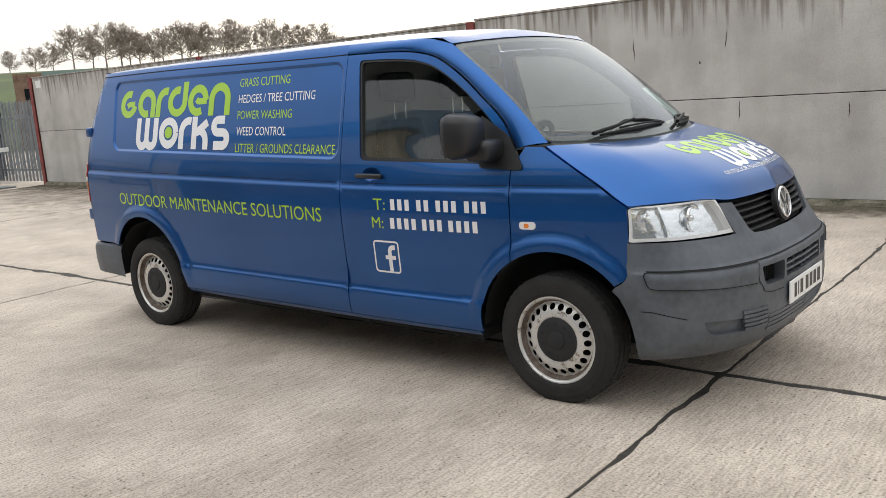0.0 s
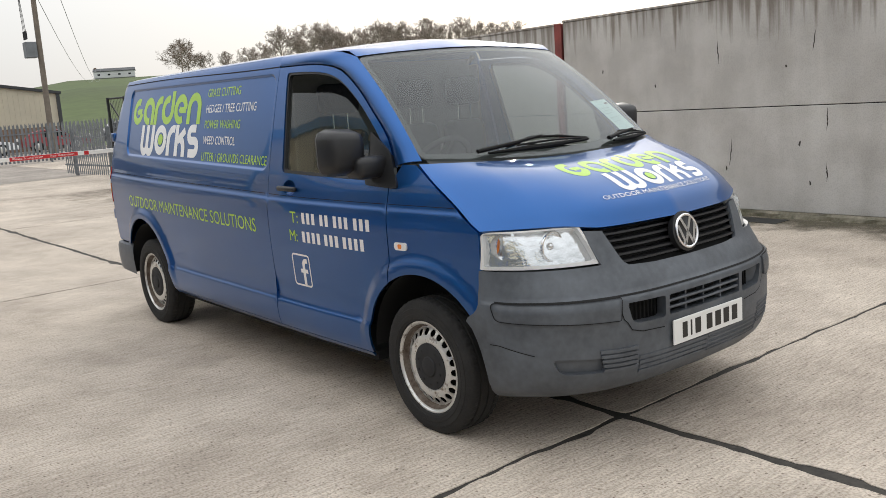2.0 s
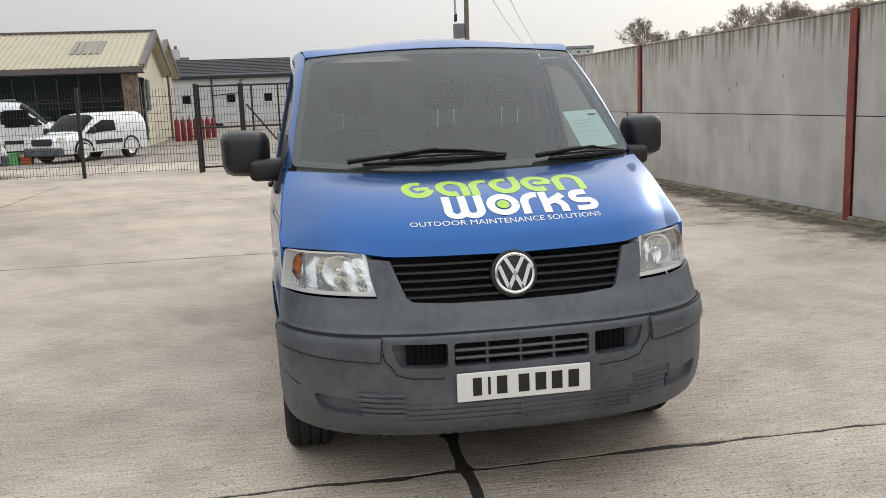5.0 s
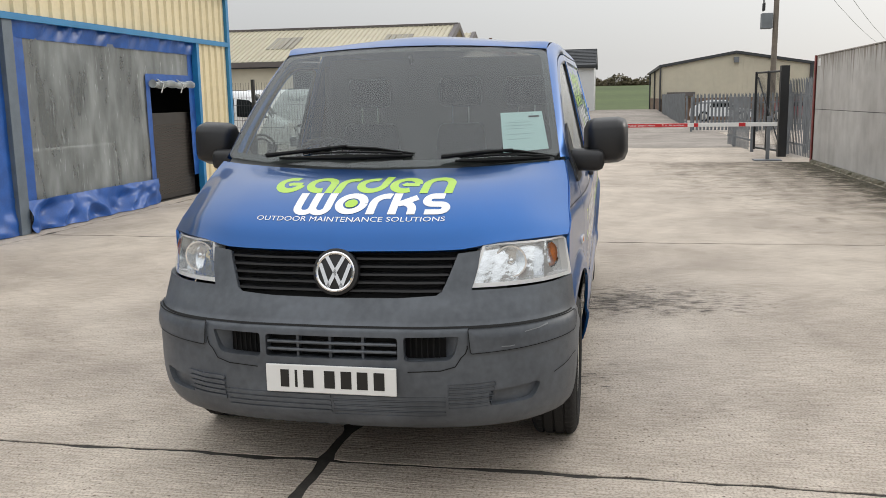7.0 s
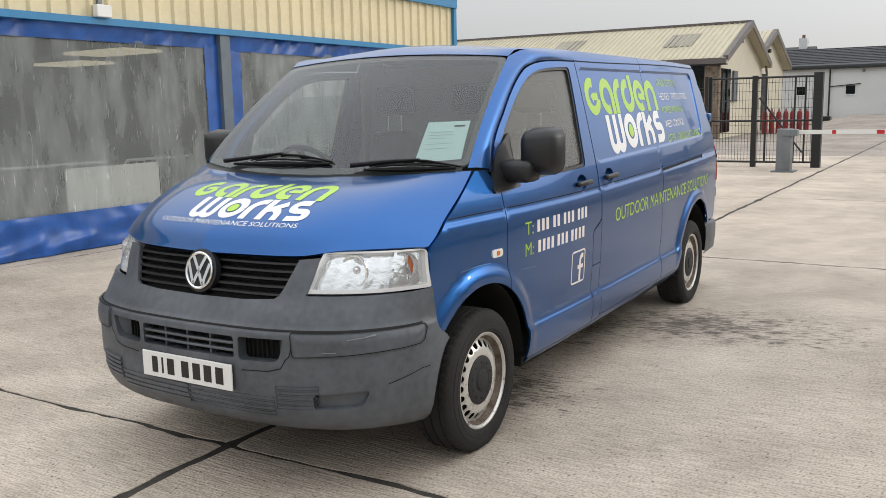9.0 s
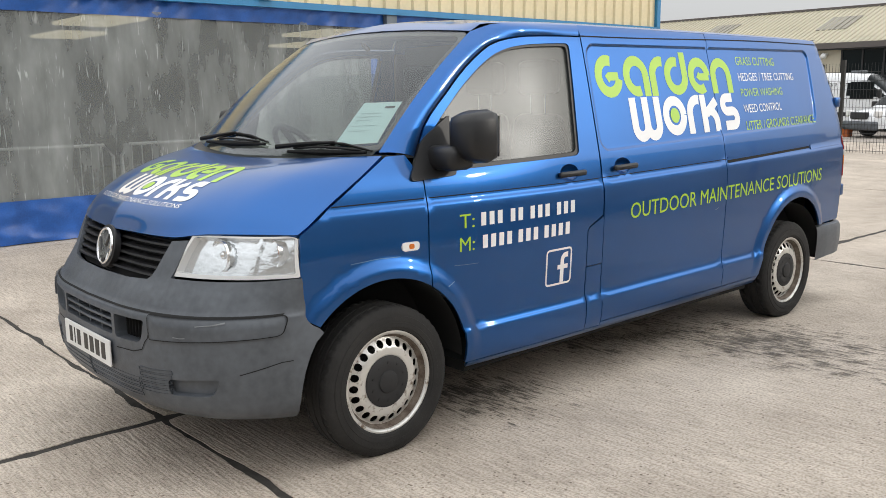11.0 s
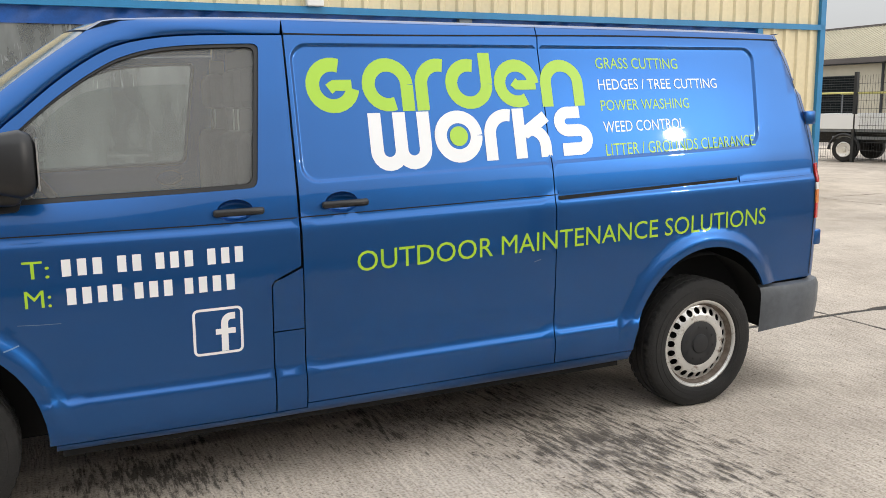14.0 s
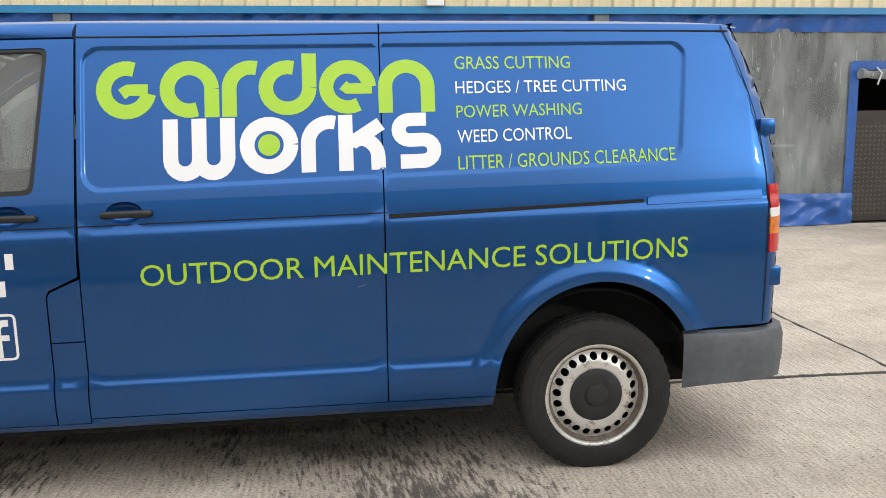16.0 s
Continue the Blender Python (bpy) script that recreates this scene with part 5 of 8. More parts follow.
def panel_van(label, at, ln, wd, ht, heading, bonnet=0.95, rake=0.85):
    """A parked panel van: rounded body, glazed cab, bumpers, lamps and wheels."""
    v = thing("parked_van", label, "van", group="parked vehicles beyond the fence")
    top = curve([0, 0.05, 0.25, ln - bonnet - rake - 0.45, ln - bonnet - rake, ln - bonnet - rake * 0.5, ln - bonnet, ln - bonnet * 0.45, ln - 0.12, ln],
                [ht * 0.90, ht * 0.965, ht, ht * 0.995, ht * 0.955, ht * 0.80, ht * 0.60, ht * 0.535, ht * 0.45, ht * 0.33])
    plan = curve([0, 0.06, 0.3, ln - 1.0, ln - 0.35, ln - 0.08, ln], [wd * 0.46, wd * 0.49, wd * 0.5, wd * 0.5, wd * 0.46, wd * 0.38, wd * 0.30])
    z0 = 0.30
    shape = shell_shape(top, plan, z0)
    shell_body("body", shape, 0, ln, M_WHITECAR, v)
    f = ln - bonnet
    for sd in (-1, 1):
        shell_pane("side_window", shape, top, z0, [(f - 0.02 - 1.55, ht * 0.60, ht * 0.82), (f - 1.0, ht * 0.59, ht * 0.83), (f - 0.62, ht * 0.58, ht * 0.74), (f - 0.18, ht * 0.565, ht * 0.585)], sd, M_WINDOW, v, "dark cab side window")
        road_wheel(v, 0.95, sd * (wd / 2 - 0.07), sd)
        road_wheel(v, ln - 0.95, sd * (wd / 2 - 0.07), sd)
        box("wing_mirror", (f - 0.40, sd * (wd / 2 + 0.10) - 0.10, ht * 0.56), (f - 0.28, sd * (wd / 2 + 0.10) + 0.10, ht * 0.70), M_BLACK, v, "", 0.04)
        box("side_moulding", (1.4, sd * wd * 0.5 - 0.015, 0.55), (ln - 1.5, sd * wd * 0.5 + 0.015, 0.68), M_BLACK, v, "black side moulding", 0.006)
        p = shape(ln - 0.16, 0.42, sd)
        box("headlamp", (p.x - 0.14, p.y - 0.15, p.z - 0.02), (p.x + 0.05, p.y + 0.08, p.z + 0.20), M_CLEAR, v, "clear headlamp", 0.04)
    shell_screen(shape, f - rake + 0.02, f - 0.06, 0.58, M_WINDOW, v)
    box("front_bumper", (ln - 0.22, -wd * 0.42, 0.24), (ln + 0.06, wd * 0.42, 0.52), M_PLASTIC, v, "dark grey bumper", 0.06)
    box("front_grille", (ln - 0.10, -wd * 0.22, 0.58), (ln + 0.03, wd * 0.22, 0.80), M_BLACK, v, "", 0.03)
    v.matrix_world = pose(*at, 0, 0, heading) @ Matrix.Translation((-ln / 2, 0, 0))
    return v


def parked(name, label, at, ln, wd, ht, paint, kind="car", heading=0):
    """A parked vehicle from a side profile: body, windows, wheels with tyre and rim."""
    v = thing(name, label, kind, group="parked vehicles beyond the fence")
    prof = [(0, 0.35), (0.03, 0.8), (0.12, ht * 0.62), (0.55, ht * 0.90), (1.1, ht), (ln * 0.52, ht * 0.99), (ln * 0.72, ht * 0.64), (ln - 0.25, ht * 0.52), (ln, ht * 0.38), (ln - 0.02, 0.28)]
    bm = bmesh.new()
    n = len(prof)
    rows = []
    for k, s in ((-1.0, 0.94), (-0.94, 1.0), (0.94, 1.0), (1.0, 0.94)):
        cz = ht * 0.45
        rows.append([bm.verts.new(((x - ln / 2) * (1 if abs(k) < 0.99 else 0.985), k * wd / 2 * (1 if z < ht * 0.6 else 0.88), cz + (z - cz) * (1 if abs(k) < 0.99 else 0.96))) for x, z in prof])
    for a, b in zip(rows, rows[1:]):
        for i in range(n):
            bm.faces.new((a[i], a[(i + 1) % n], b[(i + 1) % n], b[i]))
    bm.faces.new(rows[0])
    bm.faces.new(rows[-1])
    part("body", bm, paint, v, "", 40)
    w = wd / 2 * 0.885
    for sd in (-1, 1):
        pts = [(ln * 0.30, 0.66), (ln * 0.34, 0.92), (ln * 0.53, 0.92), (ln * 0.67, 0.66)]
        bm = bmesh.new()
        lo = [bm.verts.new((x - ln / 2, sd * (w + 0.035), z * ht)) for x, z in pts]
        bm.faces.new(lo)
        part("side_window", bm, M_WINDOW, v, "dark side window")
        for wx in (0.85, ln - 0.85):
            bm = bmesh.new()
            add_lathe(bm, [(0.02, 0.0), (0.2, 0.02), (0.21, 0.06), (0.30, 0.07), (0.32, 0.03), (0.32, -0.14), (0.1, -0.14)], 20)
            bmesh.ops.transform(bm, matrix=Matrix.Translation((wx - ln / 2, sd * (wd / 2 - 0.06), 0.32)) @ Matrix.Diagonal((1, sd, 1, 1)), verts=bm.verts)
            wh = part("wheel", bm, M_RUBBER, v, "", 40)
            bm = bmesh.new()
            add_lathe(bm, [(0.001, 0.03), (0.18, 0.035), (0.2, 0.02)], 16)
            bmesh.ops.transform(bm, matrix=Matrix.Translation((wx - ln / 2, sd * (wd / 2 - 0.025), 0.32)) @ Matrix.Diagonal((1, sd, 1, 1)), verts=bm.verts)
            part("rim", bm, M_STEEL, wh, "", 40)
    i = 6
    (xa, za), (xb, zb) = (prof[i - 1], prof[i])
    bm = bmesh.new()
    bm.faces.new([bm.verts.new(p) for p in ((xa - ln / 2 + 0.03, -w * 0.85, za), (xb - ln / 2 - 0.02, -w * 0.95, zb + 0.03), (xb - ln / 2 - 0.02, w * 0.95, zb + 0.03), (xa - ln / 2 + 0.03, w * 0.85, za))])
    bmesh.ops.translate(bm, verts=bm.verts, vec=(0.02, 0, 0.02))
    part("windscreen", bm, M_WINDOW, v, "dark windscreen")
    box("front_grille", (ln / 2 - 0.01, -wd * 0.33, 0.5), (ln / 2 + 0.01, wd * 0.33, 0.72), M_BLACK, v)
    for sd in (-1, 1):
        box("headlamp", (ln / 2 - 0.12, sd * wd * 0.36 - 0.12, 0.72), (ln / 2 + 0.005, sd * wd * 0.36 + 0.12, 0.88), M_CLEAR, v)
    v.matrix_world = pose(*at, 0, 0, heading)
    return v


vn = panel_van("tall white panel van parked behind the mesh fence", (-31.5, -11.3, 0), 5.6, 2.0, 2.12, 92, 0.95, 0.95)
box("side_window", (3.22, -1.01, 1.15), (4.05, -0.93, 1.78), M_WINDOW, vn, "dark rear cabin window", 0.02)
wv, wf = text_mesh("Welfare Van", 0.17, 1.12)
mesh_object("lettering", [(2.02 + p[0], -1.0, 1.62 + p[1]) for p in wv], wf, M_INK, vn, "dark lettering on the van's side")
box("roof_beacon", (3.0, -0.5, 2.11), (3.5, -0.2, 2.18), M_GALV, vn, "", 0.02)
panel_van("small white delivery van parked facing the yard", (-27.9, -7.5, 0), 4.2, 1.75, 1.60, -30, 0.95, 0.75)
def dropside_truck(at, heading):
    """A crew-cab truck with an open dropside bed."""
    t = thing("dropside_truck", "white crew-cab dropside truck parked behind the mesh fence", "truck", group="parked vehicles beyond the fence")
    silver = material("white_truck_paint", (0.70, 0.71, 0.72), 0.3, 0.0, coat=0.6)
    top = curve([0.1, 0.14, 0.28, 1.22, 1.50, 1.80, 2.10, 2.45, 2.68, 2.76], [1.90, 2.02, 2.11, 2.12, 2.03, 1.74, 1.33, 1.20, 1.02, 0.78])
    plan = curve([0.1, 0.16, 0.3, 1.9, 2.4, 2.68, 2.76], [0.90, 0.94, 0.955, 0.955, 0.90, 0.78, 0.66])
    shape = shell_shape(top, plan, 0.46)
    shell_body("cab", shape, 0.1, 2.76, silver, t)
    for sd in (-1, 1):
        shell_pane("side_window", shape, top, 0.46, [(0.26, 1.32, 1.84), (0.60, 1.32, 1.86), (0.92, 1.32, 1.86)], sd, M_WINDOW, t, "dark rear cab window")
        shell_pane("side_window", shape, top, 0.46, [(1.02, 1.32, 1.86), (1.38, 1.30, 1.82), (1.62, 1.28, 1.62), (1.95, 1.26, 1.30)], sd, M_WINDOW, t, "dark front cab window")
        box("door_moulding", (0.12, sd * 0.955 - 0.012, 0.62), (1.15, sd * 0.955 + 0.012, 0.80), M_BLACK, t)
        box("door_handle", (0.30, sd * 0.965 - 0.015, 1.16), (0.48, sd * 0.965 + 0.015, 1.20), M_BLACK, t)
        box("wing_mirror", (1.72, sd * 1.08 - 0.09, 1.36), (1.82, sd * 1.08 + 0.09, 1.66), M_BLACK, t, "", 0.03)
        box("headlamp", (2.58, sd * 0.74 - 0.15, 0.92), (2.735, sd * 0.74 + 0.15, 1.10), M_CLEAR, t, "", 0.02)
        box("dropside", (-2.62, sd * 0.98 - 0.02, 0.90), (0.02, sd * 0.98 + 0.02, 1.30), silver, t, "", 0.006)
        box("side_rail", (-1.9, sd * 0.90 - 0.02, 0.62), (0.0, sd * 0.90 + 0.02, 0.70), M_GALV, t)
        for wx in (-1.55, 1.72):
            road_wheel(t, wx, sd * 0.89, sd, 0.34)
    box("front_bumper", (2.60, -0.93, 0.36), (2.80, 0.93, 0.66), M_PLASTIC, t, "dark grey bumper", 0.04)
    box("front_grille", (2.70, -0.52, 0.70), (2.755, 0.52, 0.96), M_BLACK, t, "", 0.01)
    shell_screen(shape, 1.55, 2.06, 0.58, M_WINDOW, t)
    box("bed_floor", (-2.62, -0.97, 0.82), (0.05, 0.97, 0.90), M_GALV, t)
    box("tailgate", (-2.66, -0.97, 0.90), (-2.62, 0.97, 1.30), silver, t, "", 0.006)
    box("headboard", (0.02, -0.95, 0.90), (0.06, 0.95, 1.95), M_GALV, t)
    box("chassis_rail", (-2.5, -0.45, 0.50), (2.5, 0.45, 0.80), M_BLACKSTEEL, t)
    for sd in (-1, 1):
        tube("rack_post", [(-2.55, sd * 0.93, 1.3), (-2.55, sd * 0.93, 1.86)], 0.02, M_GALV, t)
        tube("rack_rail", [(-2.6, sd * 0.93, 1.86), (0.04, sd * 0.93, 1.88)], 0.025, material("pale_yellow_bar", (0.60, 0.56, 0.20), 0.5), t, "pale yellow rack rail")
    t.matrix_world = pose(*at, 0, 0, heading) @ Matrix.Scale(0.9, 4)


dropside_truck((-19.75, -10.35, 0), 106)
parked("parked_car", "white hatchback parked beyond the palisade", (-51.5, 7.6, hill_height(-51.5, 7.6)), 3.9, 1.7, 1.30, M_WHITECAR, "car", 80)
parked("parked_car", "red hatchback parked beyond the palisade", (-51.9, 11.8, hill_height(-51.9, 11.8)), 3.8, 1.7, 1.28, material("red_car_paint", (0.25, 0.015, 0.02), 0.3, coat=0.8), "car", 80)
parked("parked_car", "dark estate car parked beyond the palisade", (-50.5, 16.2, hill_height(-50.5, 16.2)), 4.2, 1.75, 1.5, material("dark_car_paint", (0.04, 0.045, 0.055), 0.3, coat=0.8), "car", 80)
parked("parked_car", "white saloon far down the road", (-77.0, 3.1, hill_height(-77.0, 3.1)), 4.3, 1.8, 1.4, M_WHITECAR, "car", 80)

# crates beside the parked vans, camera on the shed
for name, lab, x, y, w, h, col in (("crate", "green plastic crate on the concrete", -26.4, -9.55, 0.20, 0.40, (0.10, 0.36, 0.12)), ("crate", "orange plastic crate on the concrete", -26.6, -9.15, 0.16, 0.27, (0.55, 0.14, 0.03)), ("tool_case", "dark tool case on the concrete", -26.2, -9.95, 0.20, 0.22, (0.03, 0.03, 0.03))):
    c = thing(name, lab, "crate" if name == "crate" else "case")
    mt = material(name + "_plastic", col, 0.5, vary=0.1)
    box("body", (x - w, y - w, 0), (x + w, y + w, h - 0.05), mt, c, "", 0.02)
    box("rim", (x - w - 0.02, y - w - 0.02, h - 0.05), (x + w + 0.02, y + w + 0.02, h), mt, c, "", 0.01)
cc = thing("security_camera", "white dome security camera on the shed wall", "camera")
box("bracket", (SX, -14.46, 2.96), (SX + 0.3, -14.34, 3.04), M_PLATE, cc)
bm = bmesh.new()
bmesh.ops.create_uvsphere(bm, u_segments=12, v_segments=8, radius=0.13)
bmesh.ops.transform(bm, matrix=Matrix.Translation((SX + 0.3, -14.4, 2.92)), verts=bm.verts)
part("dome", bm, M_PLATE, cc, "", 60)
box("junction_box", (SX, -14.75, 2.25), (SX + 0.1, -14.45, 2.55), M_BLACKSTEEL, thing("wall_box", "small dark junction box on the shed wall", "box"))

# red gas bottles and planters by the offices
M_BOTTLE = material("dull_red_paint", (0.26, 0.022, 0.028), 0.5, vary=0.2, scale=4)
for k in range(7):
    gb = thing("gas_bottle", "tall red gas bottle standing by the offices", "gas bottle", group="gas bottles by the offices")
    bx, by = -41.6 - 0.30 * k, -6.1 + 0.27 * k
    bm = bmesh.new()
    add_lathe(bm, [(0.11, 0.02), (0.125, 0.06), (0.125, 0.95), (0.10, 1.06), (0.04, 1.10), (0.04, 1.18), (0.001, 1.18)], 14)
    bmesh.ops.transform(bm, matrix=Matrix.Translation((bx, by, 0)) @ Matrix.Rotation(radians(90), 4, "X"), verts=bm.verts)
    part("cylinder", bm, M_BOTTLE, gb, "", 40)
    tube("valve_guard", [(bx - 0.06, by, 1.09), (bx - 0.06, by, 1.25), (bx + 0.06, by, 1.25), (bx + 0.06, by, 1.09)], 0.02, M_GALV, gb)
pl = thing("planter", "square dark planter box on the concrete", "planter")
box("body", (-53.2, -5.4, 0), (-52.4, -4.6, 0.62), M_BLACKSTEEL, pl, "", 0.02)
box("soil", (-52.8 - 0.36, -5.0 - 0.36, 0.62), (-52.8 + 0.36, -5.0 + 0.36, 0.65), M_TAR, pl)

# hedge and bushes beyond the far yard
hedge_rnd = random.Random(8)
for y0, y1, x, h in ((-26, 22, -330, 3.4), (-40, 30, -350, 4.8)):
    hd = thing("hedge", "bare brown and green hedge beyond the far field", "hedge", group="hedges beyond the yard")
    bm = bmesh.new()
    for _ in range(1500):
        p = Vector((x + hedge_rnd.uniform(-3, 3), hedge_rnd.uniform(y0, y1), 0))
        p.z = hill_height(p.x, p.y) + hedge_rnd.random() ** 1.5 * h * (0.75 + 0.25 * math.sin(p.y * 0.5))
        r = hedge_rnd.uniform(0.5, 1.1)
        q = [bm.verts.new(p + Vector((hedge_rnd.uniform(-r, r), hedge_rnd.uniform(-r, r), hedge_rnd.uniform(-r, r) * 0.7))) for _ in range(4)]
        for t in ((0, 1, 2), (0, 2, 3), (0, 1, 3), (1, 2, 3)):
            bm.faces.new([q[i] for i in t])
    tagged(part("foliage", bm, M_HEDGE, hd), "brown and green leaves", kind="stuff")

# ---- farmhouse, trees and hedge on the hill ----
hx, hy = 312 * math.cos(radians(161.3)), 312 * math.sin(radians(161.3))
hz = hill_height(hx, hy)
farm = gable("farmhouse", "white farmhouse with slate roof on the hill", -1.6, 1.6, -3.2, 3.2, 2.0, 2.9, M_RENDER, M_ROOF, "y", 0.1)
for y in (-2.4, -0.8, 0.8, 2.4):
    for z in (0.75,):
        box("window", (1.59, y - 0.2, z), (1.62, y + 0.2, z + 0.5), M_WINDOW, farm)
box("chimney", (-0.25, -3.15, 2.6), (0.25, -2.75, 3.35), M_BRICK, farm)
farm.matrix_world = pose(hx, hy, hz - 0.2, 0, 0, -22) @ Matrix.Diagonal((1.8, 2.0, 1.05, 1))


def bare_tree(name, at, h, seed):
    """A bare winter tree: trunk, spreading limbs and a domed crown of fine twigs."""
    rnd = random.Random(seed)
    t = thing(name, "bare winter tree on the ridge", "tree", group="trees on the ridge")
    wood, twig = bmesh.new(), bmesh.new()

    def grow(p, d, ln, r, lev):
        q = p + d * ln
        mid = p.lerp(q, 0.5) + Vector((rnd.uniform(-1, 1), rnd.uniform(-1, 1), rnd.uniform(-0.5, 0.5))) * ln * 0.08
        add_tube(wood if lev < 3 else twig, [p, mid, q] if lev < 3 else [p, q], [r, r * 0.75, r * 0.4] if lev < 3 else [max(r, 0.032), 0.020], 5 if lev < 2 else 3, False)
        if lev == 5:
            return
        n = (12, 6, 5, 4, 3)[lev]
        for i in range(n):
            if lev == 0:
                u = (i + rnd.random()) / n
                t0, az, el = 0.34 + 0.66 * u, 2.4 * i + rnd.uniform(-0.5, 0.5), radians(18 + 58 * u ** 1.3 + rnd.uniform(-8, 8))
                nd = Vector((math.cos(az) * math.cos(el), math.sin(az) * math.cos(el), math.sin(el)))
                cl = h * (0.36 - 0.08 * u) * rnd.uniform(0.85, 1.15)
            else:
                t0 = rnd.uniform(0.30, 1.0)
                a = Vector((rnd.uniform(-1, 1), rnd.uniform(-1, 1), rnd.uniform(-0.7, 0.9)))
                nd = (d * 0.8 + a * 0.85 + Vector((0, 0, 0.10))).normalized()
                cl = ln * rnd.uniform(0.42, 0.66)
            grow(p.lerp(mid, t0 * 2) if t0 < 0.5 else mid.lerp(q, t0 * 2 - 1), nd, cl, r * (0.42 if lev == 0 else 0.55), lev + 1)
    grow(Vector((0, 0, -0.5)), Vector((rnd.uniform(-0.08, 0.08), rnd.uniform(-0.08, 0.08), 1)).normalized(), h * 0.55, h * 0.020, 0)
    part("trunk", wood, M_BARK, t)
    tagged(part("crown", twig, M_BARK, t), "fine bare twigs", kind="stuff")
    t.matrix_world = pose(*at)
    return t


protos = [bare_tree("tree", (0, 0, -500 - 50 * k), 15, k) for k in range(4)]
rnd = random.Random(5)
spots = [(157.3, 14), (156.9, 13), (155.9, 8), (154.6, 9)]
az = 153.2
while az > 133.5:
    spots.append((az, rnd.uniform(13.0, 16.2) * (0.72 if az > 151.2 else 1)))
    az -= rnd.uniform(0.40, 1.15)
for k, (a, h) in enumerate(spots):
    d = 330 + rnd.uniform(-12, 22)
    x, y = d * math.cos(radians(a)), d * math.sin(radians(a))
    m = pose(x, y, hill_height(x, y) - 0.3, 0, 0, rnd.uniform(0, 360)) @ Matrix.Scale(h / 15, 4)
    if k < 4:
        protos[k].matrix_world = m
    else:
        t = copy_thing(protos[k % 4], Matrix.Identity(4))
        t.matrix_world = m


# ---- low brick building behind the wall ----
low = thing("brick_building", "low brick building with flat green-edged roof behind the wall", "building")
m = pose(-38.3, 15.3, 0, 0, 0, 64)
box("brick_wall", (0, 0, 0), (1.22, 3.0, 3.45), M_BRICK, low, "brown brick wall", m=m)
box("side_wall", (1.22, 0.5, 0), (4.6, 6, 3.05), material("grey_green_wall", (0.26, 0.33, 0.31), 0.8, vary=0.12, scale=2), low, m=m)
box("roof_edge", (1.22, 0.42, 3.05), (4.7, 6.1, 3.50), material("green_fascia", (0.20, 0.27, 0.25), 0.6, vary=0.15, scale=1), low, "grey-green roof edge", m=m)
box("window", (0.40, -0.03, 2.25), (0.85, 0.02, 2.75), M_WINDOW, low, "small dark window", m=m)


# ---- the van ----
R_ARCH, AXLES, HUB_Z = 0.43, (0.0, -3.4), 0.335
side_profile = curve([0.27, 0.30, 0.33, 0.38, 0.44, 0.455, 0.487, 0.51, 0.6, 0.75, 0.9, 1.02, 1.04, 1.072, 1.09, 1.15, 1.25, 1.4, 1.6, 1.72, 1.79, 1.83, 1.86, 1.885],
                     [0.880, 0.912, 0.926, 0.934, 0.937, 0.936, 0.922, 0.920, 0.926, 0.934, 0.938, 0.937, 0.935, 0.922, 0.920, 0.911, 0.890, 0.856, 0.810, 0.780, 0.761, 0.746, 0.724, 0.690])
front_taper = curve([-0.95, -0.5, -0.2, 0.0, 0.2, 0.4, 0.6], [0.0, 0.006, 0.020, 0.034, 0.046, 0.060, 0.085])
rear_taper = curve([-4.4, -4.1, -3.7, -3.2, -2.6], [0.055, 0.040, 0.018, 0.004, 0.0])
rear_x = curve([0.25, 1.1, 1.35, 1.6, 1.93], [-4.215, -4.21, -4.185, -4.135, -4.02])
REC_C, REC_H, REC_R = (-2.590, 1.4905), (1.196, 0.279), 0.075


def recess_distance(x, z):
    """Signed distance, inside positive, to the rounded outline of the pressed panel."""
    z -= 0.010 * (-2.575 - x) / 1.18
    x += 0.10 * (z - 1.515) * max(0.0, min(1.0, (-2.4 - x) / 1.2))
    qx, qz = abs(x - REC_C[0]) - REC_H[0] + REC_R, abs(z - REC_C[1]) - REC_H[1] + REC_R
    return REC_R - math.hypot(max(qx, 0), max(qz, 0)) - min(max(qx, qz), 0.0)


def recess_loop(d, step=0.022):
    """Points at the depth d inside that outline."""
    hx, hz, r = REC_H[0] - d, REC_H[1] - d, REC_R - d
    pts = rounded([(REC_C[0] - hx, REC_C[1] - hz), (REC_C[0] + hx, REC_C[1] - hz), (REC_C[0] + hx, REC_C[1] + hz), (REC_C[0] - hx, REC_C[1] + hz)], r * 1.0, 8)
    return [(x - 0.10 * (z - 1.515) * max(0.0, min(1.0, (-2.4 - x) / 1.2)), z + 0.010 * (-2.575 - x) / 1.18) for x, z in dense(pts, step)]


def smooth_step(t):
    t = min(max(t, 0.0), 1.0)
    return t * t * (3 - 2 * t)


def half_width(x, z):
    y = side_profile(z) - front_taper(x) - rear_taper(x) - 0.028 * smooth_step((x + 1.15) / 0.7) * smooth_step((z - 1.1) / 0.25)
    for ax in AXLES:
        r = math.hypot(x - ax, (z - HUB_Z) * 1.0)
        if r < 0.56 and z > 0.3:
            y += 0.024 * (1 - smooth_step((r - 0.455) / 0.075)) * smooth_step((z - 0.30) / 0.25)
    t = (rear_x(z) + 0.095 - x) / 0.095
    if t > 0:
        y -= 0.10 * (1 - math.sqrt(max(0.0, 1 - min(t, 0.995) ** 2)))
    if -3.9 < x < -1.3 and 1.15 < z < 1.85:
        y -= 0.011 * smooth_step(recess_distance(x, z) / 0.018)
    return y


def side(sd):
    return lambda x, z: (x, sd * half_width(x, z), z)


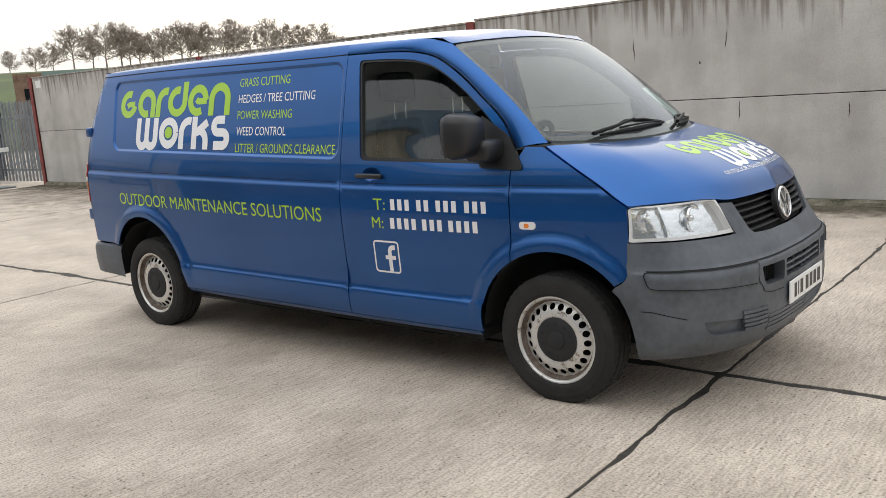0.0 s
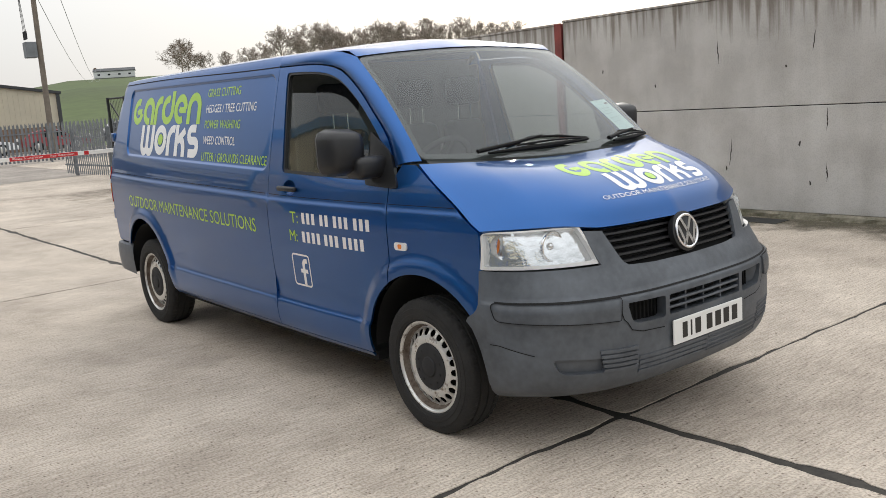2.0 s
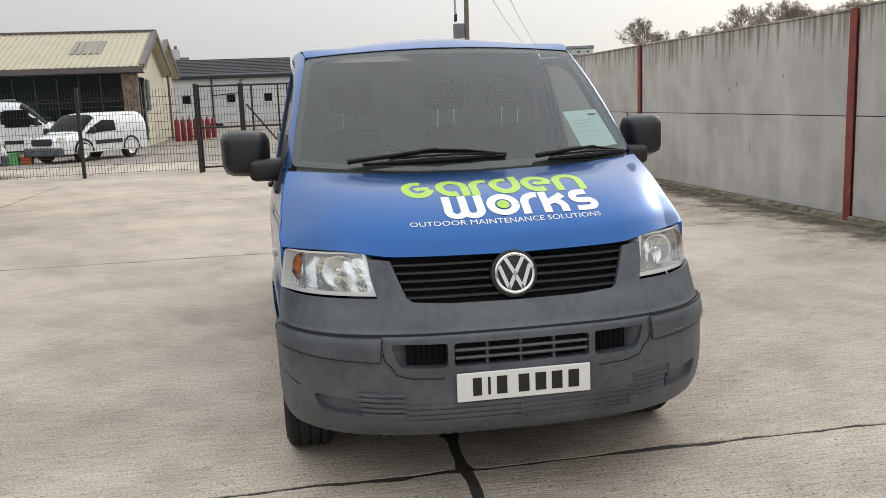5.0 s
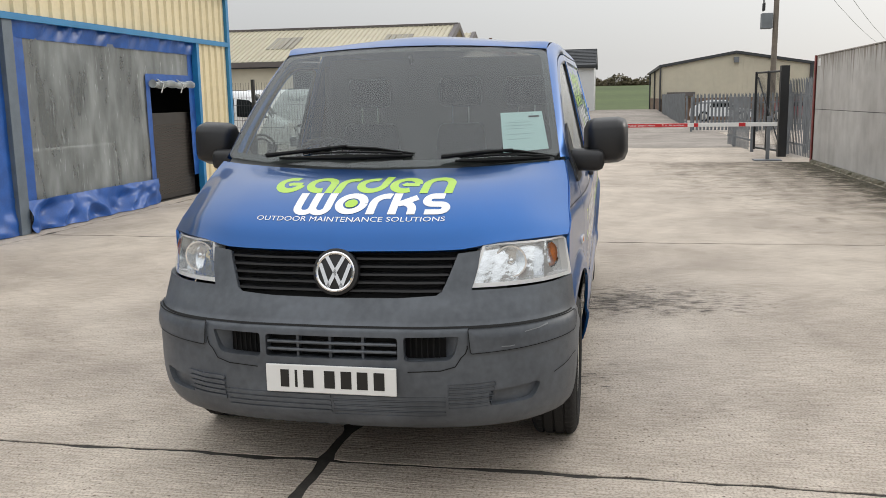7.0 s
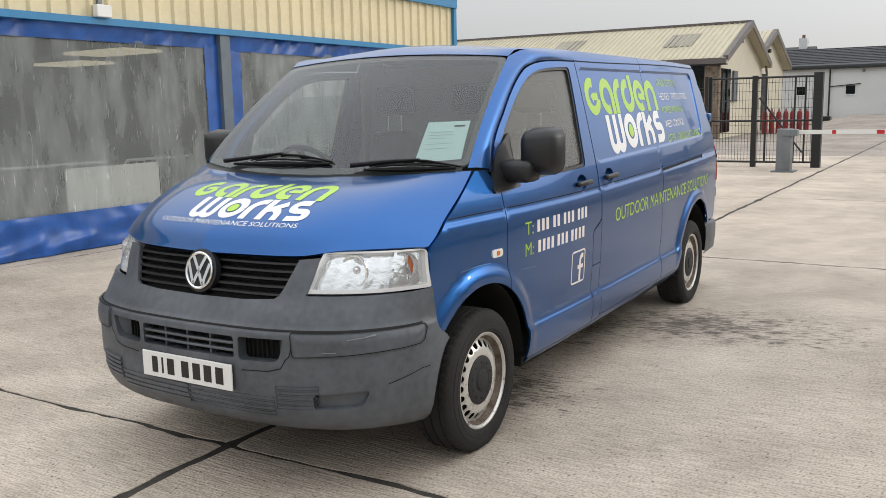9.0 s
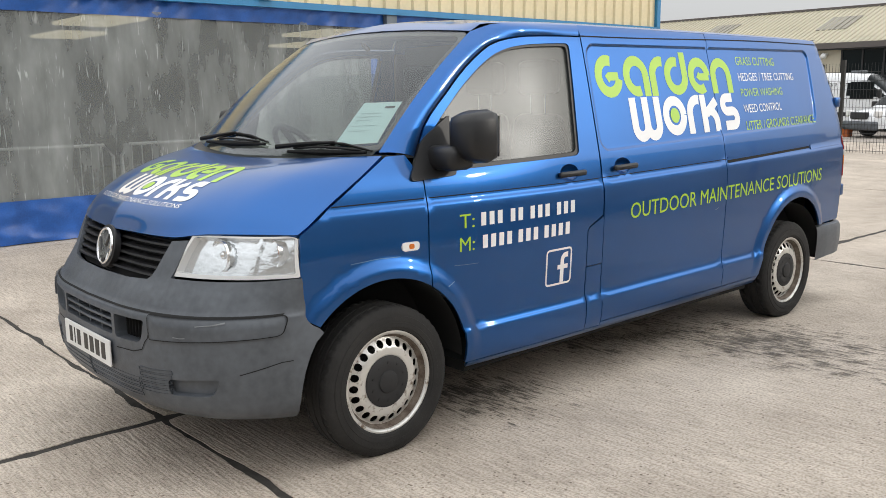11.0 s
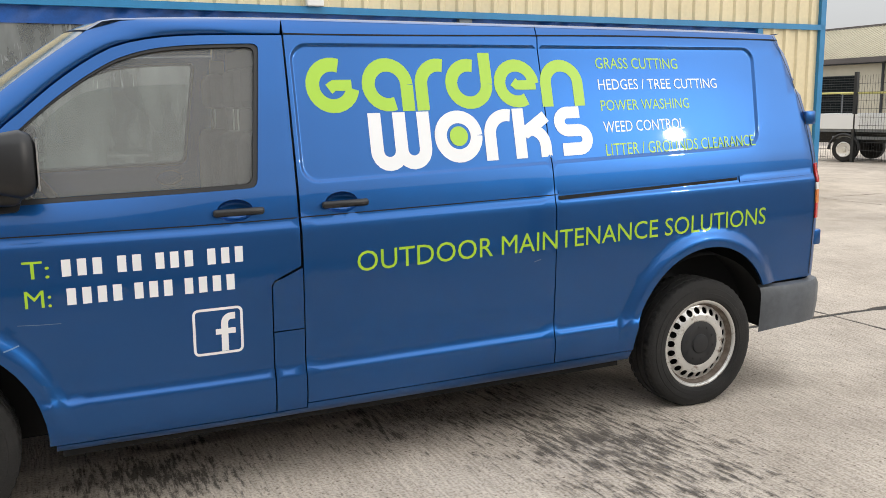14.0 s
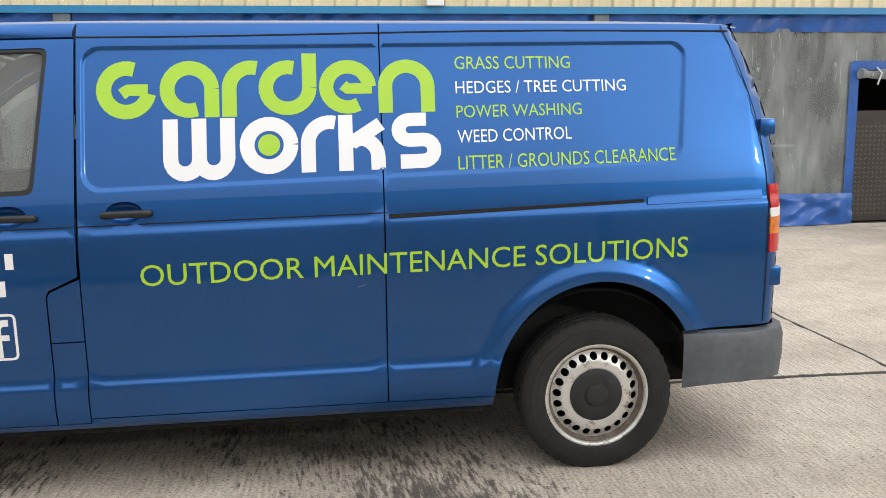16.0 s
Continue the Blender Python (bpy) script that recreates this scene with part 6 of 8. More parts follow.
def arch(ax, x0, x1, n=18, r=R_ARCH):
    """Points of the wheel opening from x0 to x1, over the top."""
    a0, a1 = math.acos((x0 - ax) / r), math.acos((x1 - ax) / r)
    return [(ax + r * math.cos(a0 + (a1 - a0) * k / n), HUB_Z + r * math.sin(a0 + (a1 - a0) * k / n)) for k in range(n + 1)]


ZROWS = [0.33, 0.38, 0.44, 0.455, 0.47, 0.487, 0.51, 0.56, 0.62, 0.68, 0.75, 0.82, 0.9, 0.96, 1.02, 1.04, 1.056, 1.072, 1.09, 1.15, 1.2, 1.26, 1.33, 1.4, 1.5, 1.6, 1.68, 1.72, 1.76, 1.79, 1.81, 1.83, 1.845]
RINGS = [(ax + r * math.cos(radians(a)), HUB_Z + r * math.sin(radians(a))) for ax in AXLES for r in (0.455, 0.475, 0.495, 0.515, 0.53, 0.56) for a in range(0, 181, 6)]
EDGES = [p for d in (-0.006, 0.0, 0.0045, 0.009, 0.0135, 0.018, 0.026) for p in recess_loop(d)]


def clear_of_edge(pts):
    return [p for p in pts if abs(recess_distance(*p) - 0.009) > 0.036]


def xcols(a, b, step=0.06):
    return list(np.arange(a, b, step)) + [-4.14, -4.16, -4.18, -4.195]


def windscreen_shape(a, b):
    p = Vector((0.165 - 0.215 * a * a, 0.826 * a, 1.236 + 0.042 * a * a))
    q = Vector((-0.600 - 0.072 * a * a, 0.714 * a, 1.826 - 0.031 * a * a))
    k = math.sin(math.pi * min(max(b, 0), 1)) * 0.022
    return p.lerp(q, b) + Vector((k * 0.65, 0, k * 0.75))


DOOR_TOP = [(-0.205, 1.250), (-0.245, 1.312), (-0.287, 1.378), (-0.345, 1.440), (-0.428, 1.510), (-0.536, 1.602), (-0.645, 1.680), (-0.757, 1.740), (-0.868, 1.767), (-0.98, 1.780), (-1.15, 1.787), (-1.370, 1.791)]
_run = [0.0]
for (x0, z0), (x1, z1) in zip(DOOR_TOP, DOOR_TOP[1:]):
    _run.append(_run[-1] + math.hypot(x1 - x0, z1 - z0))
_door_x, _door_z = curve(_run, [p[0] for p in DOOR_TOP]), curve(_run, [p[1] for p in DOOR_TOP])


def door_top(t):
    """The upper edge of the front door, from the mirror up the pillar and back along the roof rail."""
    return _door_x(t * _run[-1]), _door_z(t * _run[-1])


ROOF_Z = 1.846
roof_dz = curve([-4.15, -4.05, -3.7, -3.0, -1.6, -1.2, -0.95, -0.8], [-0.045, -0.018, 0.0, 0.004, 0.002, -0.006, -0.018, -0.034])


def roof_edge(x, sd):
    return Vector((x, sd * half_width(max(x, -4.03), ROOF_Z), ROOF_Z + 0.35 * min(roof_dz(x), 0)))


BON = []
for (cx, cz), (mx, mz), (hx, hz), (ex, ez) in (((0.175, 1.236), (0.135, 1.245), (0.09, 1.255), (-0.05, 1.264)), ((0.42, 1.199), (0.38, 1.20), (0.30, 1.20), (0.10, 1.172)),
                                                ((0.625, 1.125), (0.575, 1.12), (0.48, 1.118), (0.25, 1.080)), ((0.735, 1.050), (0.665, 1.052), (0.565, 1.055), (0.345, 1.017)), ((0.785, 0.965), (0.72, 0.967), (0.63, 0.992), (0.392, 0.988))):
    BON.append((curve([0, 0.52, 0.74, 1], [cx, mx, hx, ex]), curve([0, 0.52, 0.74, 1], [cz, mz, hz, ez]), half_width(ex, ez) + 0.002))


def bonnet_shape(v, u):
    a = min(abs(v), 1.0)
    u = min(max(u, 0), 1)
    k = [0, 0.3, 0.58, 0.8, 1]
    w = curve(k, [r[2] for r in BON])(u)
    return (curve(k, [r[0](a) for r in BON])(u), math.copysign(w * a, v), curve(k, [r[1](a) for r in BON])(u))


plan_y = curve([0, 0.25, 0.45, 0.62, 0.78, 0.9, 1, 1.1], [0, 0.30, 0.52, 0.69, 0.82, 0.89, 0.918, 0.925])
plan_x = curve([0, 0.25, 0.45, 0.62, 0.78, 0.9, 1, 1.1], [0, 0.012, 0.052, 0.125, 0.245, 0.37, 0.53, 0.70])
bump_x = curve([0.26, 0.275, 0.30, 0.34, 0.42, 0.50, 0.60, 0.68, 0.69, 0.70, 0.75, 0.80, 0.83, 0.90, 1.0], [0.77, 0.82, 0.86, 0.888, 0.908, 0.913, 0.913, 0.911, 0.905, 0.893, 0.862, 0.828, 0.812, 0.785, 0.745])
bump_w = curve([0.26, 0.30, 0.36, 0.5, 0.68, 0.70, 0.83, 1.0], [0.955, 0.98, 0.995, 1.0, 0.998, 0.988, 0.985, 0.95])


def bumper_shape(s, z):
    a = abs(s)
    return (bump_x(z) - plan_x(a), math.copysign(plan_y(a) * bump_w(z), s), z)


def s_of_y(y, z):
    lo, hi = 0.0, 1.1
    for _ in range(40):
        m = (lo + hi) / 2
        lo, hi = (m, hi) if plan_y(m) * bump_w(z) < y else (lo, m)
    return lo


def s_of_x(x, z):
    lo, hi = 0.0, 1.1
    for _ in range(40):
        m = (lo + hi) / 2
        lo, hi = (m, hi) if bump_x(z) - plan_x(m) > x else (lo, m)
    return lo


def bumper_end(z):
    return s_of_x(math.sqrt(max(R_ARCH ** 2 - (z - HUB_Z) ** 2, 0.09)) if z < 0.60 else 0.325 + 0.07 * smooth_step((z - 0.60) / 0.06), z)


def lamp_shape(a, b):
    """Headlight face: a from 0 (inner) to 1 (outer), b from 0 (bottom) to 1 (top)."""
    lo = curve([0, 0.3, 0.65, 1], [0.752, 0.69, 0.575, 0.402]), curve([0, 0.3, 0.65, 1], [0.517, 0.645, 0.785, 0.888])
    hi = curve([0, 0.3, 0.65, 1], [0.672, 0.605, 0.505, 0.388]), curve([0, 0.3, 0.65, 1], [0.560, 0.670, 0.785, 0.862])
    z0, z1 = 0.828 - 0.003 * a, 0.988 - 0.006 * a
    return (lo[0](a) * (1 - b) + hi[0](a) * b + 0.006 * math.sin(math.pi * b), lo[1](a) * (1 - b) + hi[1](a) * b, z0 + (z1 - z0) * b)


def grid_part(name, rows, mat, parent, label="", smooth=35, close=False):
    """A surface through rows of points."""
    bm = bmesh.new()
    vs = [[bm.verts.new(p) for p in r] for r in rows]
    for q, s in zip(vs, vs[1:]):
        for k in range(len(q) - (0 if close else 1)):
            bm.faces.new((q[k], q[(k + 1) % len(q)], s[(k + 1) % len(q)], s[k]))
    return part(name, bm, mat, parent, label, smooth)


def make_wheel(van, ax, sd):
    """A steel wheel: hub with tyre, rim and cap."""
    flip = Matrix.Translation((ax - 0.008, sd * 0.806, HUB_Z - 0.019)) @ Matrix.Diagonal((1, sd, 1, 1)) @ Matrix.Rotation(radians(17 + 40 * ax), 4, "Y")
    bm = bmesh.new()
    add_lathe(bm, [(0.02, -0.12), (0.14, -0.12), (0.14, 0.02), (0.02, 0.02)], 32)
    bmesh.ops.transform(bm, matrix=flip, verts=bm.verts)
    wheel = part("wheel", bm, M_DARK, van, "steel wheel with black rubber tyre", 30)
    bm = bmesh.new()
    prof = [(0.205, 0.080), (0.216, 0.086), (0.223, 0.092), (0.228, 0.100), (0.236, 0.1025), (0.238, 0.1045), (0.258, 0.1065), (0.260, 0.1045), (0.272, 0.1055), (0.285, 0.1045), (0.287, 0.101), (0.296, 0.0995), (0.308, 0.094), (0.320, 0.085), (0.3265, 0.075), (0.327, 0.052), (0.319, 0.050), (0.319, 0.043), (0.3275, 0.041),
            (0.328, 0.006), (0.320, 0.004), (0.320, -0.004), (0.328, -0.006), (0.3275, -0.041), (0.319, -0.043), (0.319, -0.050), (0.327, -0.052), (0.3265, -0.075), (0.312, -0.092), (0.28, -0.105), (0.23, -0.101), (0.205, -0.08)]
    rings = add_lathe(bm, prof, 144)
    for i, (r, y) in enumerate(prof):
        if r > 0.305 and abs(y) > 0.045:
            for k in range(144):
                if k % 3 == (0 if y > 0 else 1):
                    v = rings[i][k]
                    f = 1 - (0.006 if r > 0.325 else 0.0012) / math.hypot(v.co.x, v.co.z)
                    v.co.x, v.co.z = v.co.x * f, v.co.z * f
    bmesh.ops.transform(bm, matrix=flip, verts=bm.verts)
    # the tread lies flat where it carries the van
    for v in bm.verts:
        v.co.z = max(v.co.z, 0.001)
    part("tyre", bm, M_RUBBER, wheel, "", 25)
    dish = curve([0.0, 0.09, 0.10, 0.122, 0.142, 0.163, 0.180, 0.190, 0.197, 0.203, 0.208, 0.214, 0.222], [0.064, 0.064, 0.067, 0.079, 0.078, 0.068, 0.058, 0.053, 0.055, 0.074, 0.090, 0.095, 0.091])
    n = 22
    holes = [[(0.167 * math.cos(2 * math.pi * i / n) + 0.0168 * math.cos(t), 0.167 * math.sin(2 * math.pi * i / n) + 0.0168 * math.sin(t)) for t in np.linspace(0, 2 * math.pi, 11)[:-1]] for i in range(n)]
    extra = [(r * math.cos(a), r * math.sin(a)) for r in (0.10, 0.11, 0.122, 0.132, 0.142, 0.183, 0.187, 0.190, 0.194, 0.197, 0.2, 0.203, 0.2055, 0.208, 0.211, 0.214, 0.218) for a in np.linspace(0, 2 * math.pi, 61)[:-1]]
    shape = lambda a, b: flip @ Vector((a, dish(math.hypot(a, b)), b))
    patch("rim", [(0.222 * math.cos(t), 0.222 * math.sin(t)) for t in np.linspace(0, 2 * math.pi, 73)[:-1]], shape, M_STEEL, wheel, "silver painted steel rim, chipped and rusty",
          holes=holes + [[(0.092 * math.cos(t), 0.092 * math.sin(t)) for t in np.linspace(0, 2 * math.pi, 37)[:-1]]], xs=[9], ys=[9], extra=extra, step=0.03, lip=0.012, hole_lip=0.004, flip=sd > 0)
    # dark ring: brake dust and rust, plus the groove's shade as colour
    bm = bmesh.new()
    add_lathe(bm, [(r, dish(r) + 0.0012) for r in (0.190, 0.192, 0.195, 0.198, 0.2005, 0.203, 0.205)], 60)
    bmesh.ops.transform(bm, matrix=flip, verts=bm.verts)
    part("rim_grime", bm, M_GRIME_SHADE, wheel, "brown brake dust and rust with the rim well's shade painted in", 60)
    bm = bmesh.new()
    add_lathe(bm, [(0.005, -0.02), (0.20, -0.02), (0.206, 0.04), (0.209, 0.07)], 48)
    bmesh.ops.transform(bm, matrix=flip, verts=bm.verts)
    part("rim_barrel", bm, M_DARK, wheel, "", 30)
    bm = bmesh.new()
    add_lathe(bm, [(0.112, 0.066), (0.112, 0.078), (0.107, 0.081), (0.060, 0.084), (0.054, 0.082), (0.049, 0.083), (0.046, 0.089), (0.040, 0.091), (0.012, 0.091), (0.0005, 0.091)], 40)
    for k in range(10):
        a = 2 * math.pi * k / 10
        add_box(bm, (0.084 * math.cos(a) - 0.004, 0.080, 0.084 * math.sin(a) - 0.004), (0.084 * math.cos(a) + 0.004, 0.0855, 0.084 * math.sin(a) + 0.004))
    bmesh.ops.transform(bm, matrix=flip, verts=bm.verts)
    part("hub_cap", bm, M_CAP, wheel, "dark grey plastic centre cap", 30)


def grip(hx):
    """The outline of the finger recess behind a handle."""
    return [(hx + 0.068 * math.cos(t), 1.1255 + 0.0415 * math.sin(t)) for t in np.linspace(0, 2 * math.pi, 21)[:-1]]


van = thing("van", "blue long-wheelbase panel van with grey bumpers and garden-service lettering", "van")
for sd in (-1, 1):
    sh, left = side(sd), sd > 0
    # front door with its window opening
    top = [(x - 0.003, z - 0.004) for x, z in (door_top(t) for t in np.linspace(0.02, 1, 22))]
    door = [(-1.370, 0.315)] if not left else [(-1.370, 0.893), (-1.262, 0.845), (-1.250, 0.825), (-1.250, 0.315)]
    door += [(-0.4295, 0.315)] + arch(0, -0.4295, -0.2235, 8) + [(-0.2235, 1.15)] + top
    hole = rounded([(-1.222, 1.205), (-0.31, 1.183), (-0.275, 1.30)] + [(-0.402, 1.430), (-0.53, 1.543), (-0.64, 1.624), (-0.75, 1.690), (-0.863, 1.726), (-0.985, 1.742), (-1.137, 1.750), (-1.279, 1.754)], [0.03, 0.04, 0.03, 0.05, 0.05, 0.05, 0.05, 0.05, 0.05, 0.05, 0.03], 3)
    body_door = patch("front_door", door, sh, M_PAINT, van, "blue front door", holes=[hole, grip(-1.13)], xs=xcols(-1.34, -0.2), ys=ZROWS, extra=RINGS, flip=left, hole_lip=0.03)
    inner = lambda x, z, sd=sd: (x, sd * (half_width(x, z) - 0.020), z)
    small = [(x - (x + 0.78) * 0.035, z - (z - 1.5) * 0.055) for x, z in hole]
    seal = lambda x, z, sd=sd: (x, sd * (half_width(x, z) - 0.006), z)
    patch("window_seal", hole, seal, M_BLACK, body_door, "black rubber window seal", holes=[small], step=0.06, lip=0.02, flip=left)
    pane = small
    if not left:
        pane = rounded([(-1.21, 1.19), (-0.34, 1.18), (-0.31, 1.26), (-0.47, 1.41), (-0.58, 1.515), (-0.69, 1.590), (-0.83, 1.624), (-1.245, 1.640)], [0.02, 0.02, 0.02, 0.04, 0.04, 0.04, 0.05, 0.02])
    gl = patch("window_pane", pane, inner, M_SIDEGLASS if left else M_CLEANGLASS, body_door, "clear door window" if left else "half-lowered clear door window", step=0.08, lip=0.0, flip=left)
    # wing, with the side marker
    wing = arch(0, -0.2175, 0.325, 24) + [(0.372, 0.645), (0.392, 0.69), (0.395, 0.83), (0.390, 0.984), (0.345, 1.013), (0.25, 1.076), (0.10, 1.168), (-0.06, 1.260), (-0.155, 1.262), (-0.180, 1.222), (-0.2175, 1.15)]
    patch("wing", wing, sh, M_PAINT, van, "blue front wing", xs=xcols(-0.2, 0.4, 0.05), ys=ZROWS, extra=RINGS, flip=left)
    # mirror base, mirror, marker lamp, handles
    tri = rounded([(-0.140, 1.150), (-0.40, 1.163), (-0.425, 1.420), (-0.252, 1.318)], [0.04, 0.02, 0.01, 0.04])
    patch("mirror_base", tri, sh, M_BLACK, van, "black plastic mirror base", off=0.010, step=0.05, lip=0.02, flip=left)
    bm = bmesh.new()
    add_box(bm, (-0.468, 0.908, 1.222), (-0.312, 1.122 if left else 1.140, 1.446), 0.050)
    for v in bm.verts:
        if v.co.x > -0.39:
            v.co.y = 1.03 + (v.co.y - 1.03) * 0.86
            v.co.z = 1.35 + (v.co.z - 1.35) * 0.9
        v.co.z += 0.05 * (v.co.y - 1.03)
        v.co.y *= sd
    mirror = part("door_mirror", bm, M_BLACK, van, "black plastic door mirror", 50)
    bm = bmesh.new()
    add_box(bm, (-0.415, 0.830, 1.193 if left else 1.203), (-0.270, 1.01, 1.296 if left else 1.308), 0.030)
    for v in bm.verts:
        v.co.y *= sd
    part("mirror_arm", bm, M_BLACK, mirror, "", 50)
    bm = bmesh.new()
    add_box(bm, (-0.4715, 0.945, 1.25), (-0.4665, 1.095, 1.42), 0.0)
    for v in bm.verts:
        v.co.y *= sd
    part("mirror_glass", bm, M_CHROME, mirror, "mirror glass")
    patch("marker_lamp", rounded([(-0.078, 0.868), (-0.165, 0.868), (-0.165, 0.905), (-0.078, 0.905)], 0.017), sh, M_CLEAR, van, "clear side marker lamp", off=0.008, step=0.03, lip=0.012, flip=left)
    patch("marker_bulb", rounded([(-0.112, 0.876), (-0.138, 0.876), (-0.138, 0.897), (-0.112, 0.897)], 0.008), sh, M_ORANGE, van, "amber marker bulb", off=0.0095, step=0.02, lip=0.002, flip=left)
    for hx in ((-1.13, -1.55) if left else (-1.13,)):
        patch("handle_recess", grip(hx), lambda x, z, sd=sd, hx=hx: (x, sd * (half_width(x, z) - 0.030 * max(0, 1 - ((x - hx) / 0.068) ** 2 - ((z - 1.1255) / 0.0415) ** 2) ** 0.7), z), M_PAINT, van, "blue dished recess behind the handle", step=0.015, lip=0.0, flip=left)
        bm = bmesh.new()
        add_box(bm, (hx - 0.108, 0.926, 1.106), (hx + 0.085, 0.952, 1.134), 0.010)
        for v in bm.verts:
            k = (v.co.x - hx + 0.01) / 0.1
            v.co.y -= 0.012 * k * k + front_taper(hx)
            v.co.y *= sd
        part("door_handle", bm, M_BLACK, van, "black pull handle", 50)
    # side behind the front door
    arc_r = arch(-3.4, -3.7635, -2.9705, 26)
    tail = [(rear_x(z) + 0.0008, z) for z in np.linspace(0.548, ROOF_Z + 0.002, 22)]
    if left:
        patch("fuel_flap", [(-1.376, 0.883), (-1.266, 0.837), (-1.2555, 0.82), (-1.2555, 0.642), (-1.376, 0.642)], sh, M_PAINT, van, "blue fuel flap", xs=[-1.3], ys=ZROWS, flip=True)
        patch("lower_pillar_panel", [(-1.376, 0.637), (-1.2555, 0.637), (-1.2555, 0.315), (-1.376, 0.315)], sh, M_PAINT, van, "", xs=[-1.3], ys=ZROWS, flip=True)
        patch("sliding_door", [(-1.381, 0.335), (-2.530, 0.335), (-2.530, ROOF_Z + 0.002), (-1.381, ROOF_Z + 0.002)][::-1], sh, M_PAINT, van, "blue sliding side door with pressed panel", xs=xcols(-2.52, -1.4), ys=ZROWS, extra=EDGES, flip=True, holes=[grip(-1.55)], keep=clear_of_edge)
        patch("sill", [(-2.965, 0.285), (-0.45, 0.285), (-0.45, 0.311), (-1.38, 0.311), (-1.38, 0.331), (-2.5355, 0.331), (-2.965, 0.331)], sh, M_PAINT, van, "blue sill", step=0.08, flip=True)
        quarter = [(-2.5355, 0.335), (-2.5355, ROOF_Z + 0.002)] + tail[::-1] + [(-3.772, 0.548)] + arc_r + [(-2.9705, 0.335)]
        quarter = quarter[::-1]
    else:
        patch("sill", [(-2.965, 0.285), (-0.45, 0.285), (-0.45, 0.311), (-2.965, 0.311)], sh, M_PAINT, van, "blue sill", step=0.08)
        quarter = ([(-1.376, 0.315), (-1.376, ROOF_Z + 0.002)] + tail[::-1] + [(-3.772, 0.548)] + arc_r + [(-2.9705, 0.315)])[::-1]
    patch("side_panel", quarter, sh, M_PAINT, van, "blue rear side panel with pressed frame", xs=xcols(-4.12, -1.4), ys=ZROWS, extra=EDGES + RINGS, flip=left, keep=clear_of_edge)
    # sliding rail cover
    if left:
        patch("rail_slot", [(-2.55, 1.056), (-3.585, 1.071), (-3.585, 1.085), (-2.55, 1.073)], sh, M_DARK, van, "black slot of the sliding door rail", off=0.003, step=0.08, lip=0.0, flip=True)
        patch("rail_cover", [(-3.60, 1.060), (-4.10, 1.062), (-4.10, 1.104), (-2.55, 1.094), (-2.55, 1.082), (-3.60, 1.092)], sh, M_PAINT, van, "", off=0.004, step=0.08, lip=0.006, flip=True)
    # tail lamp in four bands, rear hinges
    for k, (z0, z1, mm, lab) in enumerate(((1.022, 1.118, M_RED, "red tail lens"), (0.985, 1.022, M_CLEAR, "clear reversing lens"), (0.915, 0.985, M_ORANGE, "amber indicator lens"), (0.838, 0.915, M_RED, "red tail lens"))):
        patch("tail_lamp", [(rear_x(z0) + 0.078, z0), (rear_x(z0) + 0.002, z0), (rear_x(z1) + 0.002, z1), (rear_x(z1) + 0.078, z1)], sh, mm, van, lab, off=0.006, step=0.02, lip=0.012, flip=left)
    for hz in (1.36, 0.735):
        bm = bmesh.new()
        hx = rear_x(hz)
        add_box(bm, (hx + 0.010, 0.770, hz - 0.040), (hx + 0.080, 0.835 if hz > 1 else 0.884, hz + 0.040), 0.010)
        for v in bm.verts:
            v.co.y *= sd
        part("rear_hinge", bm, M_PAINT, van, "blue rear door hinge", 40)
    patch("rear_seam", [(rear_x(z) + 0.082, z) for z in np.linspace(0.56, 1.843, 16)] + [(rear_x(z) + 0.087, z) for z in np.linspace(1.843, 0.56, 16)], sh, M_DARK, van, "dark gap at the rear door", off=0.0015, lip=0, step=0.06, flip=left)
    # windscreen pillar and roof rail above the door
    rows, t1 = [], 0.64
    for i in range(34):
        t = i / 33
        px, pz = door_top(t)
        e = Vector((px + 0.003, sd * half_width(px + 0.003, pz + 0.003), pz + 0.003))
        if t <= t1:
            g = windscreen_shape(sd * 0.985, t / t1)
        else:
            gx = -0.672 + (-1.379 + 0.672) * (t - t1) / (1 - t1)
            g = roof_edge(gx, sd) if gx < -0.80 else windscreen_shape(sd * 0.985, 1.0).lerp(roof_edge(-0.80, sd), (gx + 0.672) / (-0.80 + 0.672))
        k = min(0.10 * (e - g).length, 0.012)
        out = Vector((0.25, sd * 1.0, 0.7)) * k
        inward = Vector((px - 0.006, sd * (half_width(px, pz) - 0.020), pz - 0.004))
        rows.append([g, g.lerp(e, 0.3) + out * 0.8, g.lerp(e, 0.6) + out, g.lerp(e, 0.85) + out * 0.6, e, inward])
    grid_part("windscreen_pillar", rows, M_PAINT, van, "blue windscreen pillar and roof rail", 60)
    for ax in AXLES:
        make_wheel(van, ax, sd)
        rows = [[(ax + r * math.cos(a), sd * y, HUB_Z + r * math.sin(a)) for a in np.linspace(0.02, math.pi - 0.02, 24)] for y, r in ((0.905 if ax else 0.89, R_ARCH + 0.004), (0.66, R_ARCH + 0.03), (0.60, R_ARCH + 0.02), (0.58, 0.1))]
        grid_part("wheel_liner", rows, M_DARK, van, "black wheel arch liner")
    # headlight
    lamp = lambda a, b, sd=sd: (lamp_shape(a, b)[0], sd * lamp_shape(a, b)[1], lamp_shape(a, b)[2])
    face = rounded([(0.0, 0.0), (1.0, 0.0), (1.0, 1.0), (0.0, 1.0)], [0.03, 0.05, 0.12, 0.06])
